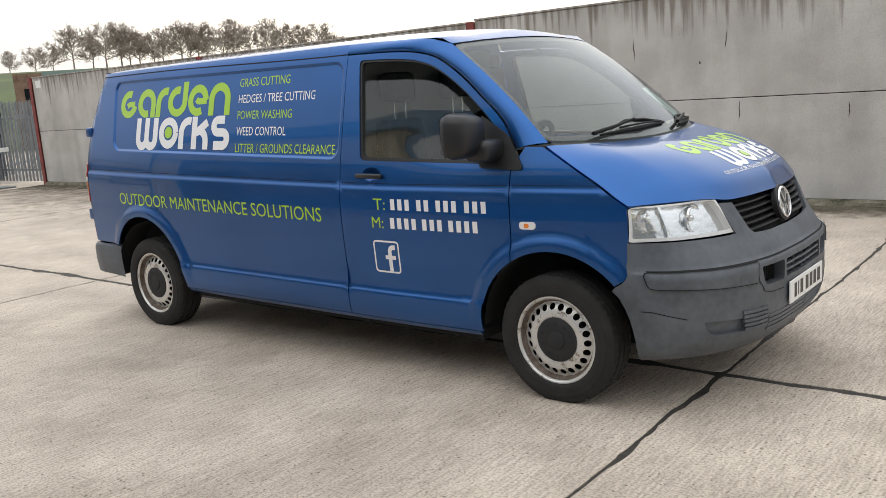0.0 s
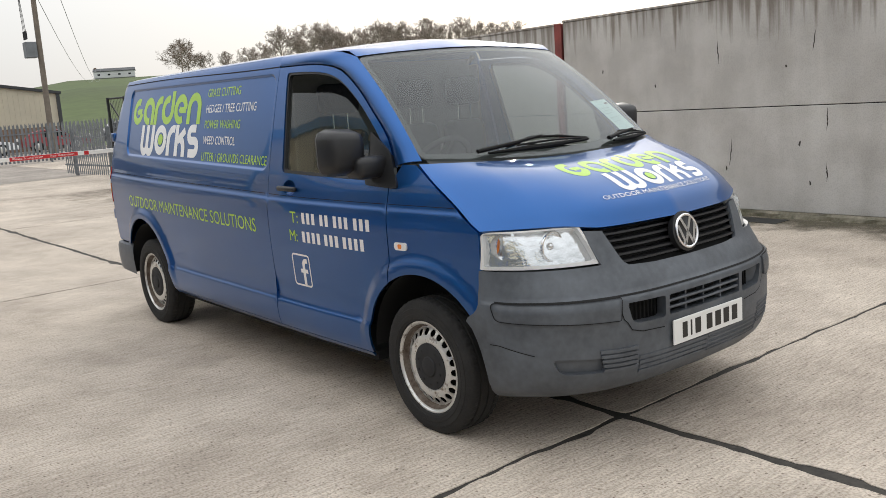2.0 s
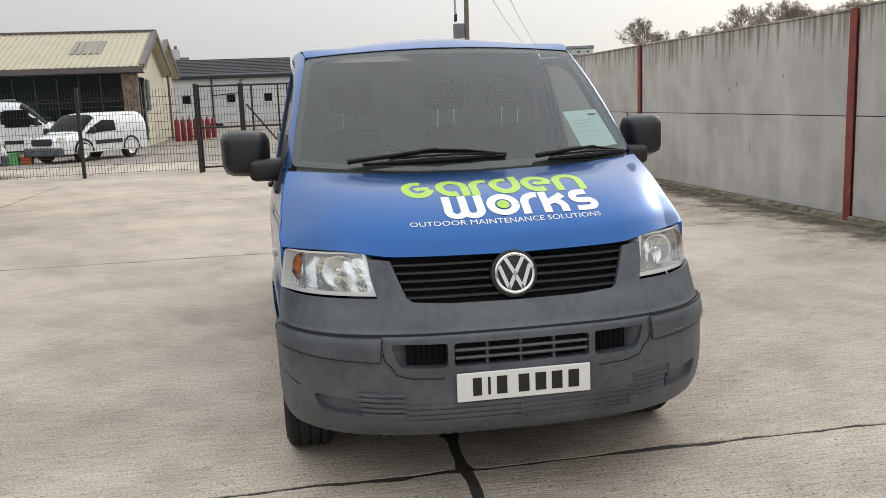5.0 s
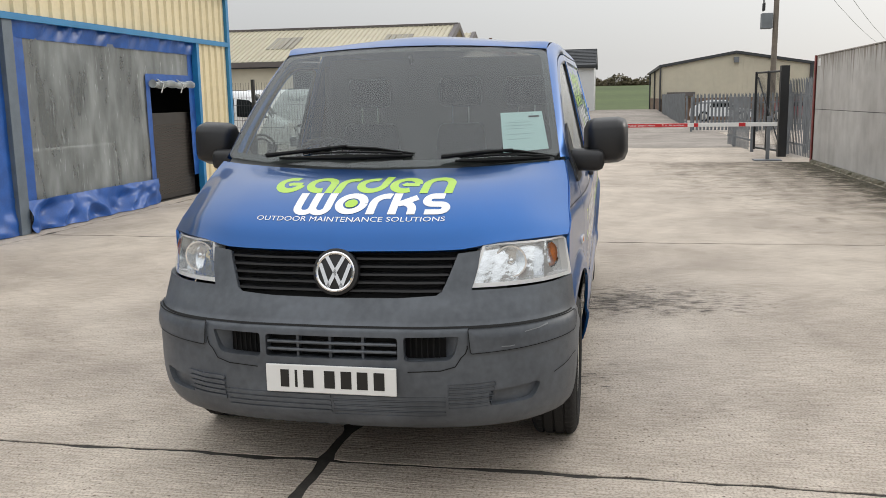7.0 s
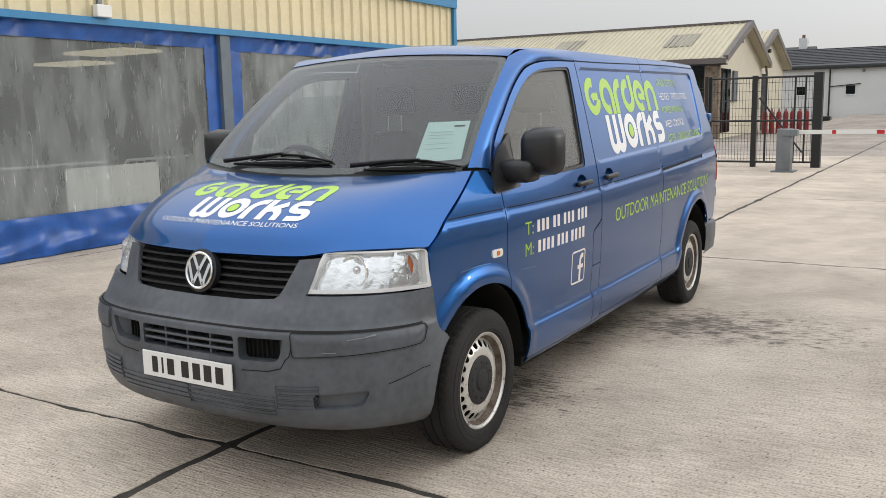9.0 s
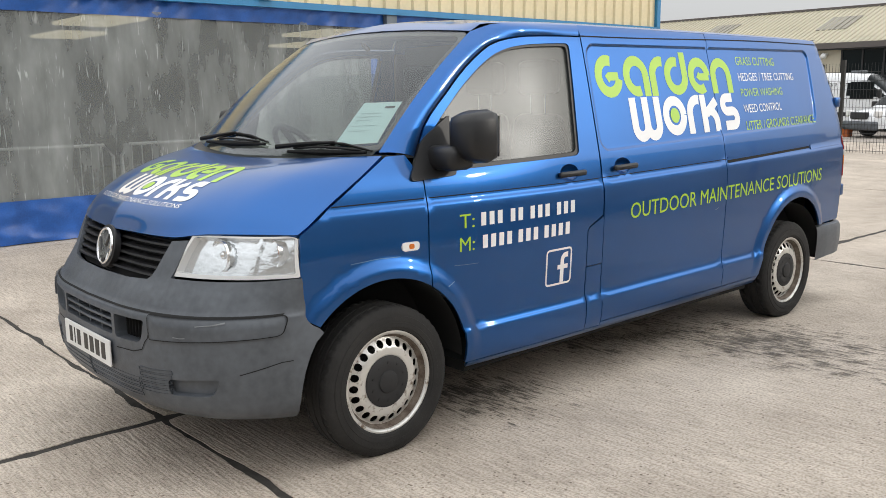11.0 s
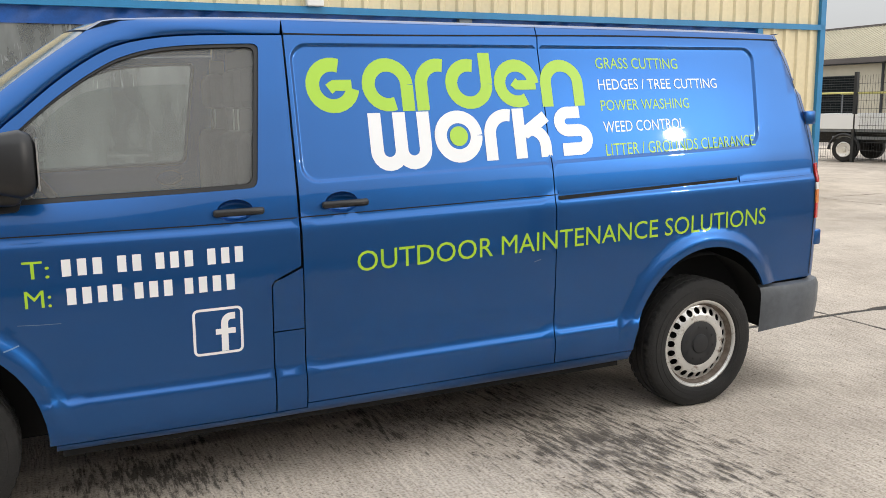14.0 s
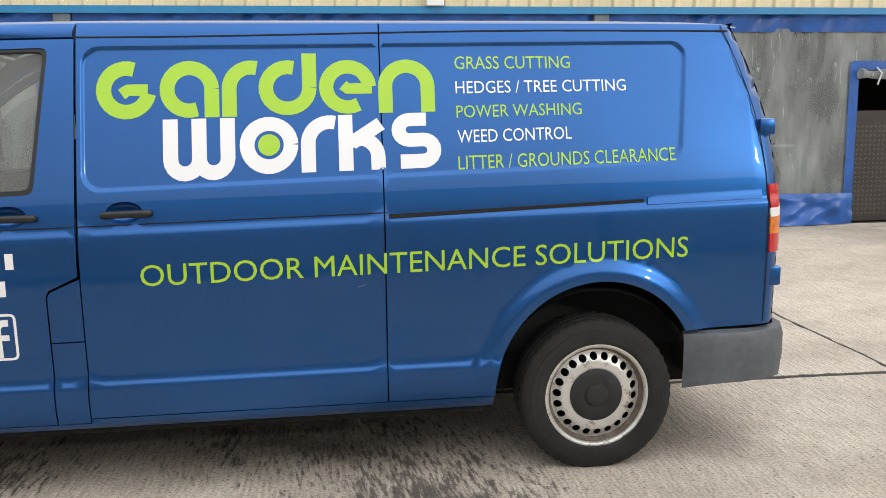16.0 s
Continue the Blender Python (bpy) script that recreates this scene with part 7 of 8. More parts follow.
    head = patch("headlight", face, lambda a, b: Vector(lamp(a, b)) + Vector((-0.042 - 0.0016 * math.sin(a * 40), -sd * 0.016, 0)), M_LAMPSILVER, van, "clear headlight with amber indicator", step=0.045, lip=0.0, flip=not left)
    patch("headlight_cover", face, lamp, M_LENS, head, "clear plastic lens cover", step=0.1, lip=0.0, flip=not left)
    patch("headlight_rim", face, lambda a, b: Vector(lamp(a, b)) + Vector((-0.001, 0, 0)), M_CLEAR, head, "", holes=[rounded([(0.028, 0.10), (0.972, 0.09), (0.972, 0.955), (0.028, 0.955)], 0.04)], step=0.1, lip=0.055, flip=not left)
    patch("lamp_divider", [(0.655, 0.06), (0.685, 0.06), (0.672, 0.97), (0.642, 0.97)], lambda a, b: Vector(lamp(a, b)) + Vector((-0.004, 0, 0)), M_LAMPSILVER, head, "", step=0.1, lip=0.05, flip=not left)
    for a0, rad, mm, lab in ((0.33, 0.058, M_LAMPSILVER, "round reflector bowl"),):
        bm = bmesh.new()
        add_lathe(bm, [(0.006, -0.055), (0.03, -0.048), (0.046, -0.03), (rad, 0.0), (rad + 0.006, 0.0), (rad + 0.006, -0.01)], 28)
        c = Vector(lamp(a0, 0.52)) + Vector((-0.028, -sd * 0.01, 0))
        bmesh.ops.transform(bm, matrix=Matrix.Translation(c) @ Matrix.Rotation(radians(-90 + 0), 4, "Z"), verts=bm.verts)
        part("reflector", bm, mm, head, lab, 40)
        bm = bmesh.new()
        bmesh.ops.create_uvsphere(bm, u_segments=12, v_segments=8, radius=0.016)
        bmesh.ops.transform(bm, matrix=Matrix.Translation(c + Vector((-0.018, 0, 0))), verts=bm.verts)
        part("bulb_shield", bm, M_CHROME, head, "", 60)
    bm = bmesh.new()
    bmesh.ops.create_uvsphere(bm, u_segments=14, v_segments=10, radius=0.031)
    c = Vector(lamp(0.81, 0.56)) + Vector((-0.052, -sd * 0.022, 0))
    bmesh.ops.transform(bm, matrix=Matrix.Translation(c) @ Matrix.Diagonal((0.55, 0.85, 1.45, 1)), verts=bm.verts)
    part("indicator_bulb", bm, M_ORANGE, head, "amber indicator", 60)
    grid_part("indicator_cup", [[c + Vector((dx, 0.034 * k * math.cos(a), 0.054 * k * math.sin(a))) for a in np.linspace(0, 2 * math.pi, 19)] for dx, k in ((-0.012, 0.8), (0.012, 0.95), (0.034, 1.0))], M_LAMPSILVER, head, "", 50)

# roof and windscreen header
roof_sec = [(1.0, 0.0), (0.985, 0.006), (0.95, 0.012), (0.88, 0.019), (0.7, 0.028), (0.45, 0.047), (0.2, 0.064), (0.0, 0.070)]
rows = []
for x in [-4.075, -4.05, -4.0, -3.9] + list(np.arange(-3.7, -0.9, 0.2)) + [-0.9, -0.80]:
    w = half_width(max(x, -4.03), ROOF_Z)
    if x < -4.0:
        w -= (-4.0 - x) * 0.4
    dz = roof_dz(x)
    rows.append([(x, s * w * k, ROOF_Z + dz * (0.35 + 0.65 * min(1, (1 - k) / 0.3)) + h) for s, sec in ((-1, roof_sec), (1, roof_sec[:-1][::-1])) for k, h in sec])
grid_part("roof", rows, M_PAINT, van, "blue painted roof", 50)
last = rows[-1]
glass_top = [windscreen_shape(last[i][1] / abs(last[0][1]) * 0.985, 1.0) for i in range(len(last))]
mid = [Vector(a).lerp(b, 0.5) + Vector((0.012, 0, 0.012)) for a, b in zip(last, glass_top)]
grid_part("windscreen_header", [last, [Vector(a).lerp(b, 0.2) + Vector((0.008, 0, 0.007)) for a, b in zip(last, glass_top)], mid, glass_top], M_PAINT, van, "", 60)
rows = [[(rear_x(z) - 0.004, k * (half_width(rear_x(z) + 0.001, z)), z) for k in np.linspace(-1, 1, 9)] for z in np.linspace(0.5, ROOF_Z, 10)]
rows.append([(-4.035, k * 0.69, ROOF_Z + 0.010) for k in np.linspace(-1, 1, 9)])
grid_part("rear_door", rows, M_PAINT, van, "blue rear door")

for sd in (-1, 1):
    box("inner_pillar", (-1.43, min(sd * 0.700, sd * 0.730), 1.05), (-1.35, max(sd * 0.700, sd * 0.730), 1.76), M_BULK, van, "pale grey inner pillar trim", 0.01)

# windscreen, surround, bonnet
edge = rounded([(-0.985, 0.015), (0.985, 0.015), (0.985, 0.985), (-0.985, 0.985)], 0.05)
patch("windscreen", edge, windscreen_shape, M_GLASS, van, "large raked windscreen", step=0.1, lip=0.0)
band = rounded([(-0.950, 0.05), (0.950, 0.05), (0.938, 0.955), (-0.938, 0.955)], 0.06)
patch("windscreen_seal", edge, lambda a, b: Vector(windscreen_shape(a, b)) - Vector((0.006, 0, 0.006)), M_BLACK, van, "black windscreen border", holes=[band], step=0.08, lip=0.0)
grid_part("scuttle", [[Vector(windscreen_shape(a, 0.075)) + Vector((-0.012, 0, -0.012)) for a in np.linspace(-0.955, 0.955, 15)], [Vector(windscreen_shape(a, 0.0)) + Vector((0.0, 0, -0.008)) for a in np.linspace(-0.955, 0.955, 15)],
                      [Vector(bonnet_shape(v, 0.0)) + Vector((0.03, 0, -0.025)) for v in np.linspace(-0.92, 0.92, 15)]], M_BLACK, van, "black scuttle below the windscreen", 60)
patch("bonnet", [(-0.992, 0), (-0.5, 0), (0, 0), (0.5, 0), (0.992, 0), (0.992, 0.992), (0.75, 0.992), (0.6, 0.992), (0, 0.992), (-0.6, 0.992), (-0.75, 0.992), (-0.992, 0.992)], bonnet_shape, M_PAINT, van, "blue bonnet with company lettering", step=0.05, lip=0.02, flip=True)

# front bumper
def sy(y, z):
    return math.copysign(s_of_y(abs(y), z), y)


def dense_line2(pts, step=0.04):
    out = [pts[0]]
    for p, q in zip(pts, pts[1:]):
        n = max(1, int(math.hypot(q[0] - p[0], q[1] - p[1]) / step + 0.99))
        out += [(p[0] + (q[0] - p[0]) * k / n, p[1] + (q[1] - p[1]) * k / n) for k in range(1, n + 1)]
    return out


half = [(bumper_end(z), z) for z in (0.262, 0.275, 0.30, 0.34, 0.40, 0.46, 0.52, 0.57, 0.60, 0.62, 0.64, 0.66, 0.70, 0.74, 0.78, 0.822)]
half += [(sy(y, 0.822), 0.822) for y in (0.86, 0.80, 0.70, 0.60)] + [(sy(0.525, 0.822), 0.822), (sy(0.545, 0.90), 0.90), (sy(0.552, 0.965), 0.965), (sy(0.468, 0.956), 0.956), (sy(0.448, 0.90), 0.90), (sy(0.415, 0.82), 0.82), (sy(0.395, 0.806), 0.806), (sy(0.25, 0.797), 0.797)]
outline = half + [(0.0, 0.795)] + [(-s, z) for s, z in half[::-1]]
cut = []
for sd in (-1, 1):
    lp = rounded([(sy(sd * 0.286, 0.57), 0.570), (sy(sd * 0.468, 0.58), 0.574), (sy(sd * 0.494, 0.655), 0.666), (sy(sd * 0.286, 0.66), 0.664)], [0.02, 0.03, 0.012, 0.012])
    cut.append(lp)
    lp = rounded([(sy(sd * 0.60, 0.38), 0.385), (sy(sd * 0.76, 0.38), 0.392), (sy(sd * 0.79, 0.46), 0.462), (sy(sd * 0.60, 0.45), 0.448)], [0.02, 0.03, 0.03, 0.02])
    cut.append(lp)
cut.append(rounded([(sy(-0.262, 0.58), 0.574), (sy(0.262, 0.58), 0.574), (sy(0.262, 0.66), 0.662), (sy(-0.262, 0.66), 0.662)], 0.012))
bumper = patch("front_bumper", outline, bumper_shape, M_PLASTIC, van, "grey textured plastic front bumper, scuffed", holes=cut, step=0.04, lip=0.02, hole_lip=0.05,
               ys=[0.275, 0.29, 0.31, 0.34, 0.38, 0.42, 0.46, 0.5, 0.55, 0.6, 0.65, 0.68, 0.69, 0.70, 0.72, 0.75, 0.78, 0.8, 0.84, 0.88, 0.92, 0.95])
for sd in (-1, 1):
    strp = rounded([(sd * 0.462, 0.600), (sd * 0.93, 0.622), (sd * 0.945, 0.690), (sd * 0.455, 0.690)], [0.01, 0.02, 0.02, 0.01])
    patch("bumper_strip", strp, bumper_shape, M_PLASTIC, bumper, "grey protective corner strip", off=0.008, step=0.05, lip=0.012, flip=False)
    v, f = strip(dense_line2([(p[0], p[1]) for p in strp] + [strp[0]]), 0.003)
    laid("strip_joint", v, f, bumper_shape, M_DARK, bumper, "", 0.0105)
    for k in range(6):
        y = 0.302 + 0.022 * k
        x = bump_x(0.62) - plan_x(s_of_y(y, 0.62)) - 0.052
        box("intake_fin", (x - 0.004, sd * y - 0.002, 0.574), (x + 0.008, sd * y + 0.002, 0.650), M_DARK, bumper)
    grid_part("intake_wall", [[(bump_x(z) - plan_x(s_of_y(y, z)) - dep, sd * y, z) for z in (0.56, 0.59, 0.62, 0.65, 0.675)] for y, dep in ((0.505, 0.008), (0.48, 0.018), (0.455, 0.036), (0.435, 0.06))], M_PLASTIC, bumper, "sloping outer wall of the intake", 60)
    bm = bmesh.new()
    add_lathe(bm, [(0.002, 0.006), (0.028, 0.006), (0.031, 0.002), (0.031, -0.004)], 20)
    p = Vector(bumper_shape(sy(sd * 0.735, 0.425), 0.425))
    bmesh.ops.transform(bm, matrix=Matrix.Translation(p + Vector((-0.03, -sd * 0.03, 0))) @ Matrix.Rotation(radians(-90 + sd * 38), 4, "Z"), verts=bm.verts)
    part("fog_lamp_blank", bm, M_PLASTIC, bumper, "round blanking plate", 40)
    patch("fog_recess", rounded([(sy(sd * 0.59, 0.38), 0.375), (sy(sd * 0.775, 0.38), 0.382), (sy(sd * 0.805, 0.46), 0.472), (sy(sd * 0.59, 0.45), 0.458)], 0.02), bumper_shape, M_PLASTIC, bumper, "", off=-0.022, step=0.04, lip=0.0)
    # raised ribs, deeper towards the corners
    for k in range(5):
        z = 0.383 + 0.0205 * k
        s1 = 0.535 + 0.004 * k
        patch("bumper_rib", [(sd * 0.385, z), (sd * 0.47, z + 0.001), (sd * s1, z + 0.006), (sd * s1, z + 0.0195), (sd * 0.47, z + 0.0145), (sd * 0.385, z + 0.0135)], bumper_shape, M_PLASTIC, bumper, "", off=0.0075, step=0.06, lip=0.010, flip=sd > 0)
    for k in range(4):
        z = 0.350 + 0.0215 * k
        patch("bumper_rib", [(sd * 0.004, z), (sd * 0.19, z), (sd * 0.375, z), (sd * 0.375, z + 0.0145), (sd * 0.19, z + 0.0145), (sd * 0.004, z + 0.0145)], bumper_shape, M_PLASTIC, bumper, "", off=0.004, step=0.08, lip=0.006, flip=sd > 0)
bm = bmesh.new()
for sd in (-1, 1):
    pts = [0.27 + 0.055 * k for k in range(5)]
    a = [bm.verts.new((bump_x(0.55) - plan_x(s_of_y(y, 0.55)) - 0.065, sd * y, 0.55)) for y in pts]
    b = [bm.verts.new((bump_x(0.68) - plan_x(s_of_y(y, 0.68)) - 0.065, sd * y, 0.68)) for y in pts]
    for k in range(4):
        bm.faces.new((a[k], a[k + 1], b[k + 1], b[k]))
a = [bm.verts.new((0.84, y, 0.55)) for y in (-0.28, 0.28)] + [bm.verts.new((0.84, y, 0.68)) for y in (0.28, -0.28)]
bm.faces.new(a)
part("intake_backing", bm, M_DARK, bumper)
for z in (0.603, 0.633):
    grid_part("bumper_slat", [[(bump_x(z) - plan_x(s_of_y(abs(y), z)) + dx, y, z + dz) for y in np.linspace(-0.258, 0.258, 11)] for dx, dz in ((-0.03, -0.003), (-0.006, -0.0055), (-0.003, 0), (-0.006, 0.0055), (-0.03, 0.003))], M_PLASTIC, bumper)
for y in (-0.135, -0.005, 0.125):
    box("bumper_slat_post", (0.86, y - 0.005, 0.573), (0.894, y + 0.005, 0.662), M_PLASTIC, bumper)
for sd in (-1, 1):
    v, f = strip([(sd * 0.452, 0.70), (sd * 0.452, 0.62), (sd * 0.445, 0.60), (sd * 0.43, 0.585), (sd * 0.41, 0.55), (sd * 0.36, 0.535), (sd * 0.25, 0.53)], 0.004)
    laid("bumper_joint", v, f, bumper_shape, M_DARK, bumper, "", 0.0028)
v, f = strip([(-0.93 + 1.86 * i / 60, 0.697) for i in range(61)], 0.006)
laid("bumper_joint", v, f, bumper_shape, M_DARK, bumper, "", 0.0028)

# crease above the lower lip, at the corners, its shade drawn as a dark line
for sd in (-1, 1):
    v, f = strip([(sd * (0.80 + 0.014 * i), 0.478 + 0.004 * i if i < 9 else 0.514) for i in range(12)], 0.0035)
    laid("bumper_crease", v, f, bumper_shape, M_DARK, bumper, "", 0.0018)

# grille and badge
def grille_x(y, z):
    return bump_x(z) - plan_x(s_of_y(abs(y), z))


rows = [[(grille_x(y, z) - 0.05, y, z) for y in np.linspace(-0.50, 0.50, 17)] for z in (0.78, 0.88, 0.98)]
grille = grid_part("grille", rows, M_DARK, van, "black slatted radiator grille")
for k in range(5):
    z = 0.820 + 0.0295 * k
    hw = 0.408 + (z - 0.81) * 0.40
    grid_part("grille_slat", [[(grille_x(y, z) + dx, y, z + dz) for y in np.linspace(-hw, hw, 19)] for dx, dz in ((-0.045, -0.003), (-0.014, -0.0075), (-0.008, -0.005), (-0.010, 0.003), (-0.045, 0.006))], M_BLACK, grille)
bx = 0.808
tilt = Matrix.Translation((bx, 0, 0.893)) @ Matrix.Rotation(radians(-12), 4, "Y") @ Matrix.Rotation(radians(-90), 4, "Z")
bm = bmesh.new()
add_lathe(bm, [(0.0005, 0.0), (0.078, 0.0), (0.091, -0.004), (0.092, -0.03)], 40)
bmesh.ops.transform(bm, matrix=tilt, verts=bm.verts)
badge = part("badge", bm, M_BLACK, van, "round black and chrome badge", 30)
bm = bmesh.new()
add_lathe(bm, [(0.0665, 0.001), (0.068, 0.006), (0.074, 0.009), (0.079, 0.006), (0.080, 0.001)], 40)
bmesh.ops.transform(bm, matrix=tilt, verts=bm.verts)
part("badge_ring", bm, M_CHROME, badge, "chrome ring", 40)
for pts in ([(-0.033, 0.056), (0.0, -0.002), (0.033, 0.056)], [(-0.060, 0.028), (-0.027, -0.058), (0.0, -0.004)], [(0.060, 0.028), (0.027, -0.058), (0.0, -0.004)]):
    bm = bmesh.new()
    for p, q in zip(pts, pts[1:]):
        d = Vector(q) - Vector(p)
        n = Vector((-d.y, d.x)).normalized() * 0.0075
        e = d.normalized() * 0.004
        c = [Vector(p) + n - e, Vector(q) + n + e, Vector(q) - n + e, Vector(p) - n - e]
        lo = [bm.verts.new((w.x, 0.0, w.y)) for w in c]
        hi = [bm.verts.new((w.x * 0.98, 0.007, w.y * 0.98)) for w in c]
        bm.faces.new(hi)
        for k in range(4):
            bm.faces.new((lo[k], lo[(k + 1) % 4], hi[(k + 1) % 4], hi[k]))
    bmesh.ops.transform(bm, matrix=tilt @ Matrix.Diagonal((-1, 1, 1, 1)), verts=bm.verts)
    part("badge_chevron", bm, M_CHROME, badge, "chrome chevron")

# number plate with plain bars
box("number_plate", (0.912, -0.26, 0.437), (0.921, 0.26, 0.548), M_PLATE, van, "white front plate with dark bars", 0.004)
for y0, y1 in ((-0.200, -0.166), (-0.142, -0.132), (-0.108, -0.068), (-0.024, 0.018), (0.042, 0.084), (0.106, 0.148), (0.172, 0.214)):
    box("plate_bar", (0.9205, y0, 0.459), (0.9225, y1, 0.528), M_INK, van)

# rear bumper
rows = []
for z, k in ((0.345, 0.97), (0.352, 0.99), (0.45, 1.0), (0.54, 1.0), (0.568, 0.99), (0.578, 0.96)):
    plan = [(-3.772 if z < 0.57 else -3.776, 0.915), (-3.9, 0.922), (-4.05, 0.918), (-4.17, 0.893), (-4.245, 0.845), (-4.285, 0.76), (-4.305, 0.5), (-4.31, 0.0)]
    rows.append([(x + (1 - k) * 0.8 * (x < -4.1), sd * y * (k if abs(y) > 0.5 else 1), z - 0.02 * smooth_step((x + 4.0) / 0.3) * (z < 0.4)) for sd, pl in ((1, plan), (-1, plan[::-1][1:])) for x, y in pl])
grid_part("rear_bumper", rows, M_PLASTIC, van, "grey plastic rear bumper, scuffed", 40)
box("rear_bumper_beam", (-4.22, -0.70, 0.37), (-4.0, 0.70, 0.55), M_DARK, van)

# wipers: arm, arched blade with its bridge, and a black bar added as the scuttle's shadow
def on_screen(a, b, up):
    return Vector(windscreen_shape(a, b)) + Vector((0.62, 0, 0.78)) * up


for arm, blade, low in (([(-0.685, 0.030), (-0.445, 0.080), (-0.195, 0.125)], [(-0.465, 0.085), (-0.26, 0.143), (-0.035, 0.135), (0.20, 0.095)], [(-0.605, 0.040), (-0.19, 0.070), (0.19, 0.080)]),
                        ([(0.355, 0.040), (0.56, 0.055), (0.74, 0.055)], [(0.45, 0.055), (0.595, 0.090), (0.765, 0.070), (0.955, 0.005)], [(0.43, 0.030), (0.685, 0.015), (0.93, -0.005)])):
    wp = tube("wiper", [on_screen(a, b, 0.030) for a, b in arm], [0.011, 0.009, 0.006], M_WIPER, van, "black wiper arm and blade")
    tube("wiper_blade", [on_screen(a, b, 0.007) for a, b in blade], [0.004, 0.006, 0.006, 0.004], M_WIPER, wp)
    tube("wiper_bridge", [on_screen(a + (c - a) * k, b + (d - b) * k - 0.006, 0.010 + 0.020 * math.sin(math.pi * k)) for (a, b), (c, d) in ((blade[0], blade[3]),) for k in (0.1, 0.3, 0.5, 0.7, 0.9)], 0.005, M_WIPER, wp)
    tube("wiper_linkage", [on_screen(a, b, 0.010) for a, b in low], [0.006, 0.014, 0.007], M_WIPER, wp)

# cabin and load space
# unseen black box, added to stop light through the panel gaps
box("load_space", (-4.0, -0.70, 0.45), (-1.46, 0.70, 1.79), M_DARK, van)
grid_part("bulkhead", [[(x, k * w, z) for k in (-1, -0.5, 0, 0.5, 1)] for x, w, z in ((-1.455, 0.83, 0.5), (-1.44, 0.83, 0.5), (-1.44, 0.83, 1.15), (-1.44, 0.715, 1.80), (-1.455, 0.715, 1.80))], M_BULK, van, "grey bulkhead behind the seats", 30)
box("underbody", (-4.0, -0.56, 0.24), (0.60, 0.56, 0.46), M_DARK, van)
# unseen pan, added to deepen the shade below the sills
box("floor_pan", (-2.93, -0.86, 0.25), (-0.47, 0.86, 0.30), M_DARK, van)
box("cabin_floor", (-1.45, -0.56, 0.46), (0.3, 0.56, 0.52), M_CABIN, van)
grid_part("dashboard", [[(windscreen_shape(a * 0.98, 0.03).x + dx, a * 0.80, z) for a in np.linspace(-1, 1, 11)] for dx, z in ((-0.03, 1.22), (-0.13, 1.245), (-0.30, 1.245), (-0.36, 1.20), (-0.38, 0.85))], M_CABIN, van, "dark grey dashboard", 60)
for y, w in ((-0.43, 0.23), (0.14, 0.19), (0.54, 0.19)):
    bm = bmesh.new()
    add_box(bm, (-1.38, y - w, 0.85), (-1.25, y + w, 1.40), 0.045)
    for v in bm.verts:
        v.co.y = y + (v.co.y - y) * (1 - 0.30 * smooth_step((v.co.z - 1.05) / 0.4))
    seat = part("seat_back", bm, M_SEAT, van, "dark grey cab seat", 60)
    box("head_restraint", (-1.36, y - 0.13, 1.50), (-1.27, y + 0.13, 1.68), M_SEAT, seat, "", 0.035)
    for s in (-0.05, 0.05):
        tube("restraint_post", [(-1.31, y + s, 1.37), (-1.31, y + s, 1.50)], 0.006, M_CHROME, seat)
    box("seat_base", (-1.3, y - w, 0.70), (-0.75, y + w, 0.88), M_SEAT, seat, "", 0.05)
bm = bmesh.new()
wc = Matrix.Translation((-0.44, -0.40, 1.20)) @ Matrix.Rotation(radians(-52), 4, "Y")
pts = [wc @ Vector((0.0 + 0.19 * math.cos(a), 0.19 * math.sin(a), 0)) for a in np.linspace(0, 2 * math.pi, 33)]
add_tube(bm, pts, 0.016, 8, False)
add_tube(bm, [wc @ Vector((-0.19, 0, 0)), wc @ Vector((0.19, 0, 0))], 0.02, 6)
add_tube(bm, [wc @ Vector((0, 0, 0)), wc @ Vector((0.05, 0, -0.25))], 0.03, 8)
part("steering_wheel", bm, M_CABIN, van, "black steering wheel", 50)
tube("rear_view_mirror", [windscreen_shape(0, 0.93) - Vector((0.03, 0, 0.02)), windscreen_shape(0, 0.93) - Vector((0.07, 0, 0.05))], 0.012, M_CABIN, van)

# paper behind the windscreen
v, f = [(a, b) for b in np.linspace(0, 1, 5) for a in np.linspace(0, 1, 5)], [(r * 5 + c, r * 5 + c + 1, r * 5 + c + 6, r * 5 + c + 5) for r in range(4) for c in range(4)]
paper_shape = lambda a, b: Vector(windscreen_shape(0.685 + 0.245 * a - 0.02 * b, 0.085 + 0.30 * b)) - Vector((0.008, 0, 0.008))
paper = laid("paper_sheet", v, f, paper_shape, M_PAPER, van, "pale blue printed sheet behind the glass", 0.0)
for b, w in ((0.86, 0.25), (0.72, 0.55), (0.64, 0.6), (0.56, 0.4), (0.42, 0.62), (0.30, 0.5)):
    v, f = strip([(0.12 if b < 0.8 else 0.66, b), ((0.12 if b < 0.8 else 0.66) + w, b)], 0.018 if b < 0.8 else 0.05)
    laid("paper_bar", v, f, paper_shape, M_INK if b > 0.8 else material("faint_print", (0.42, 0.55, 0.58), 0.7), paper, "", 0.002)

# scratches and shallow scrapes; the wing's pale line is a painted dent highlight
M_SCRATCH_GLINT = material("pale_scratch", (0.10, 0.20, 0.36), 0.5)
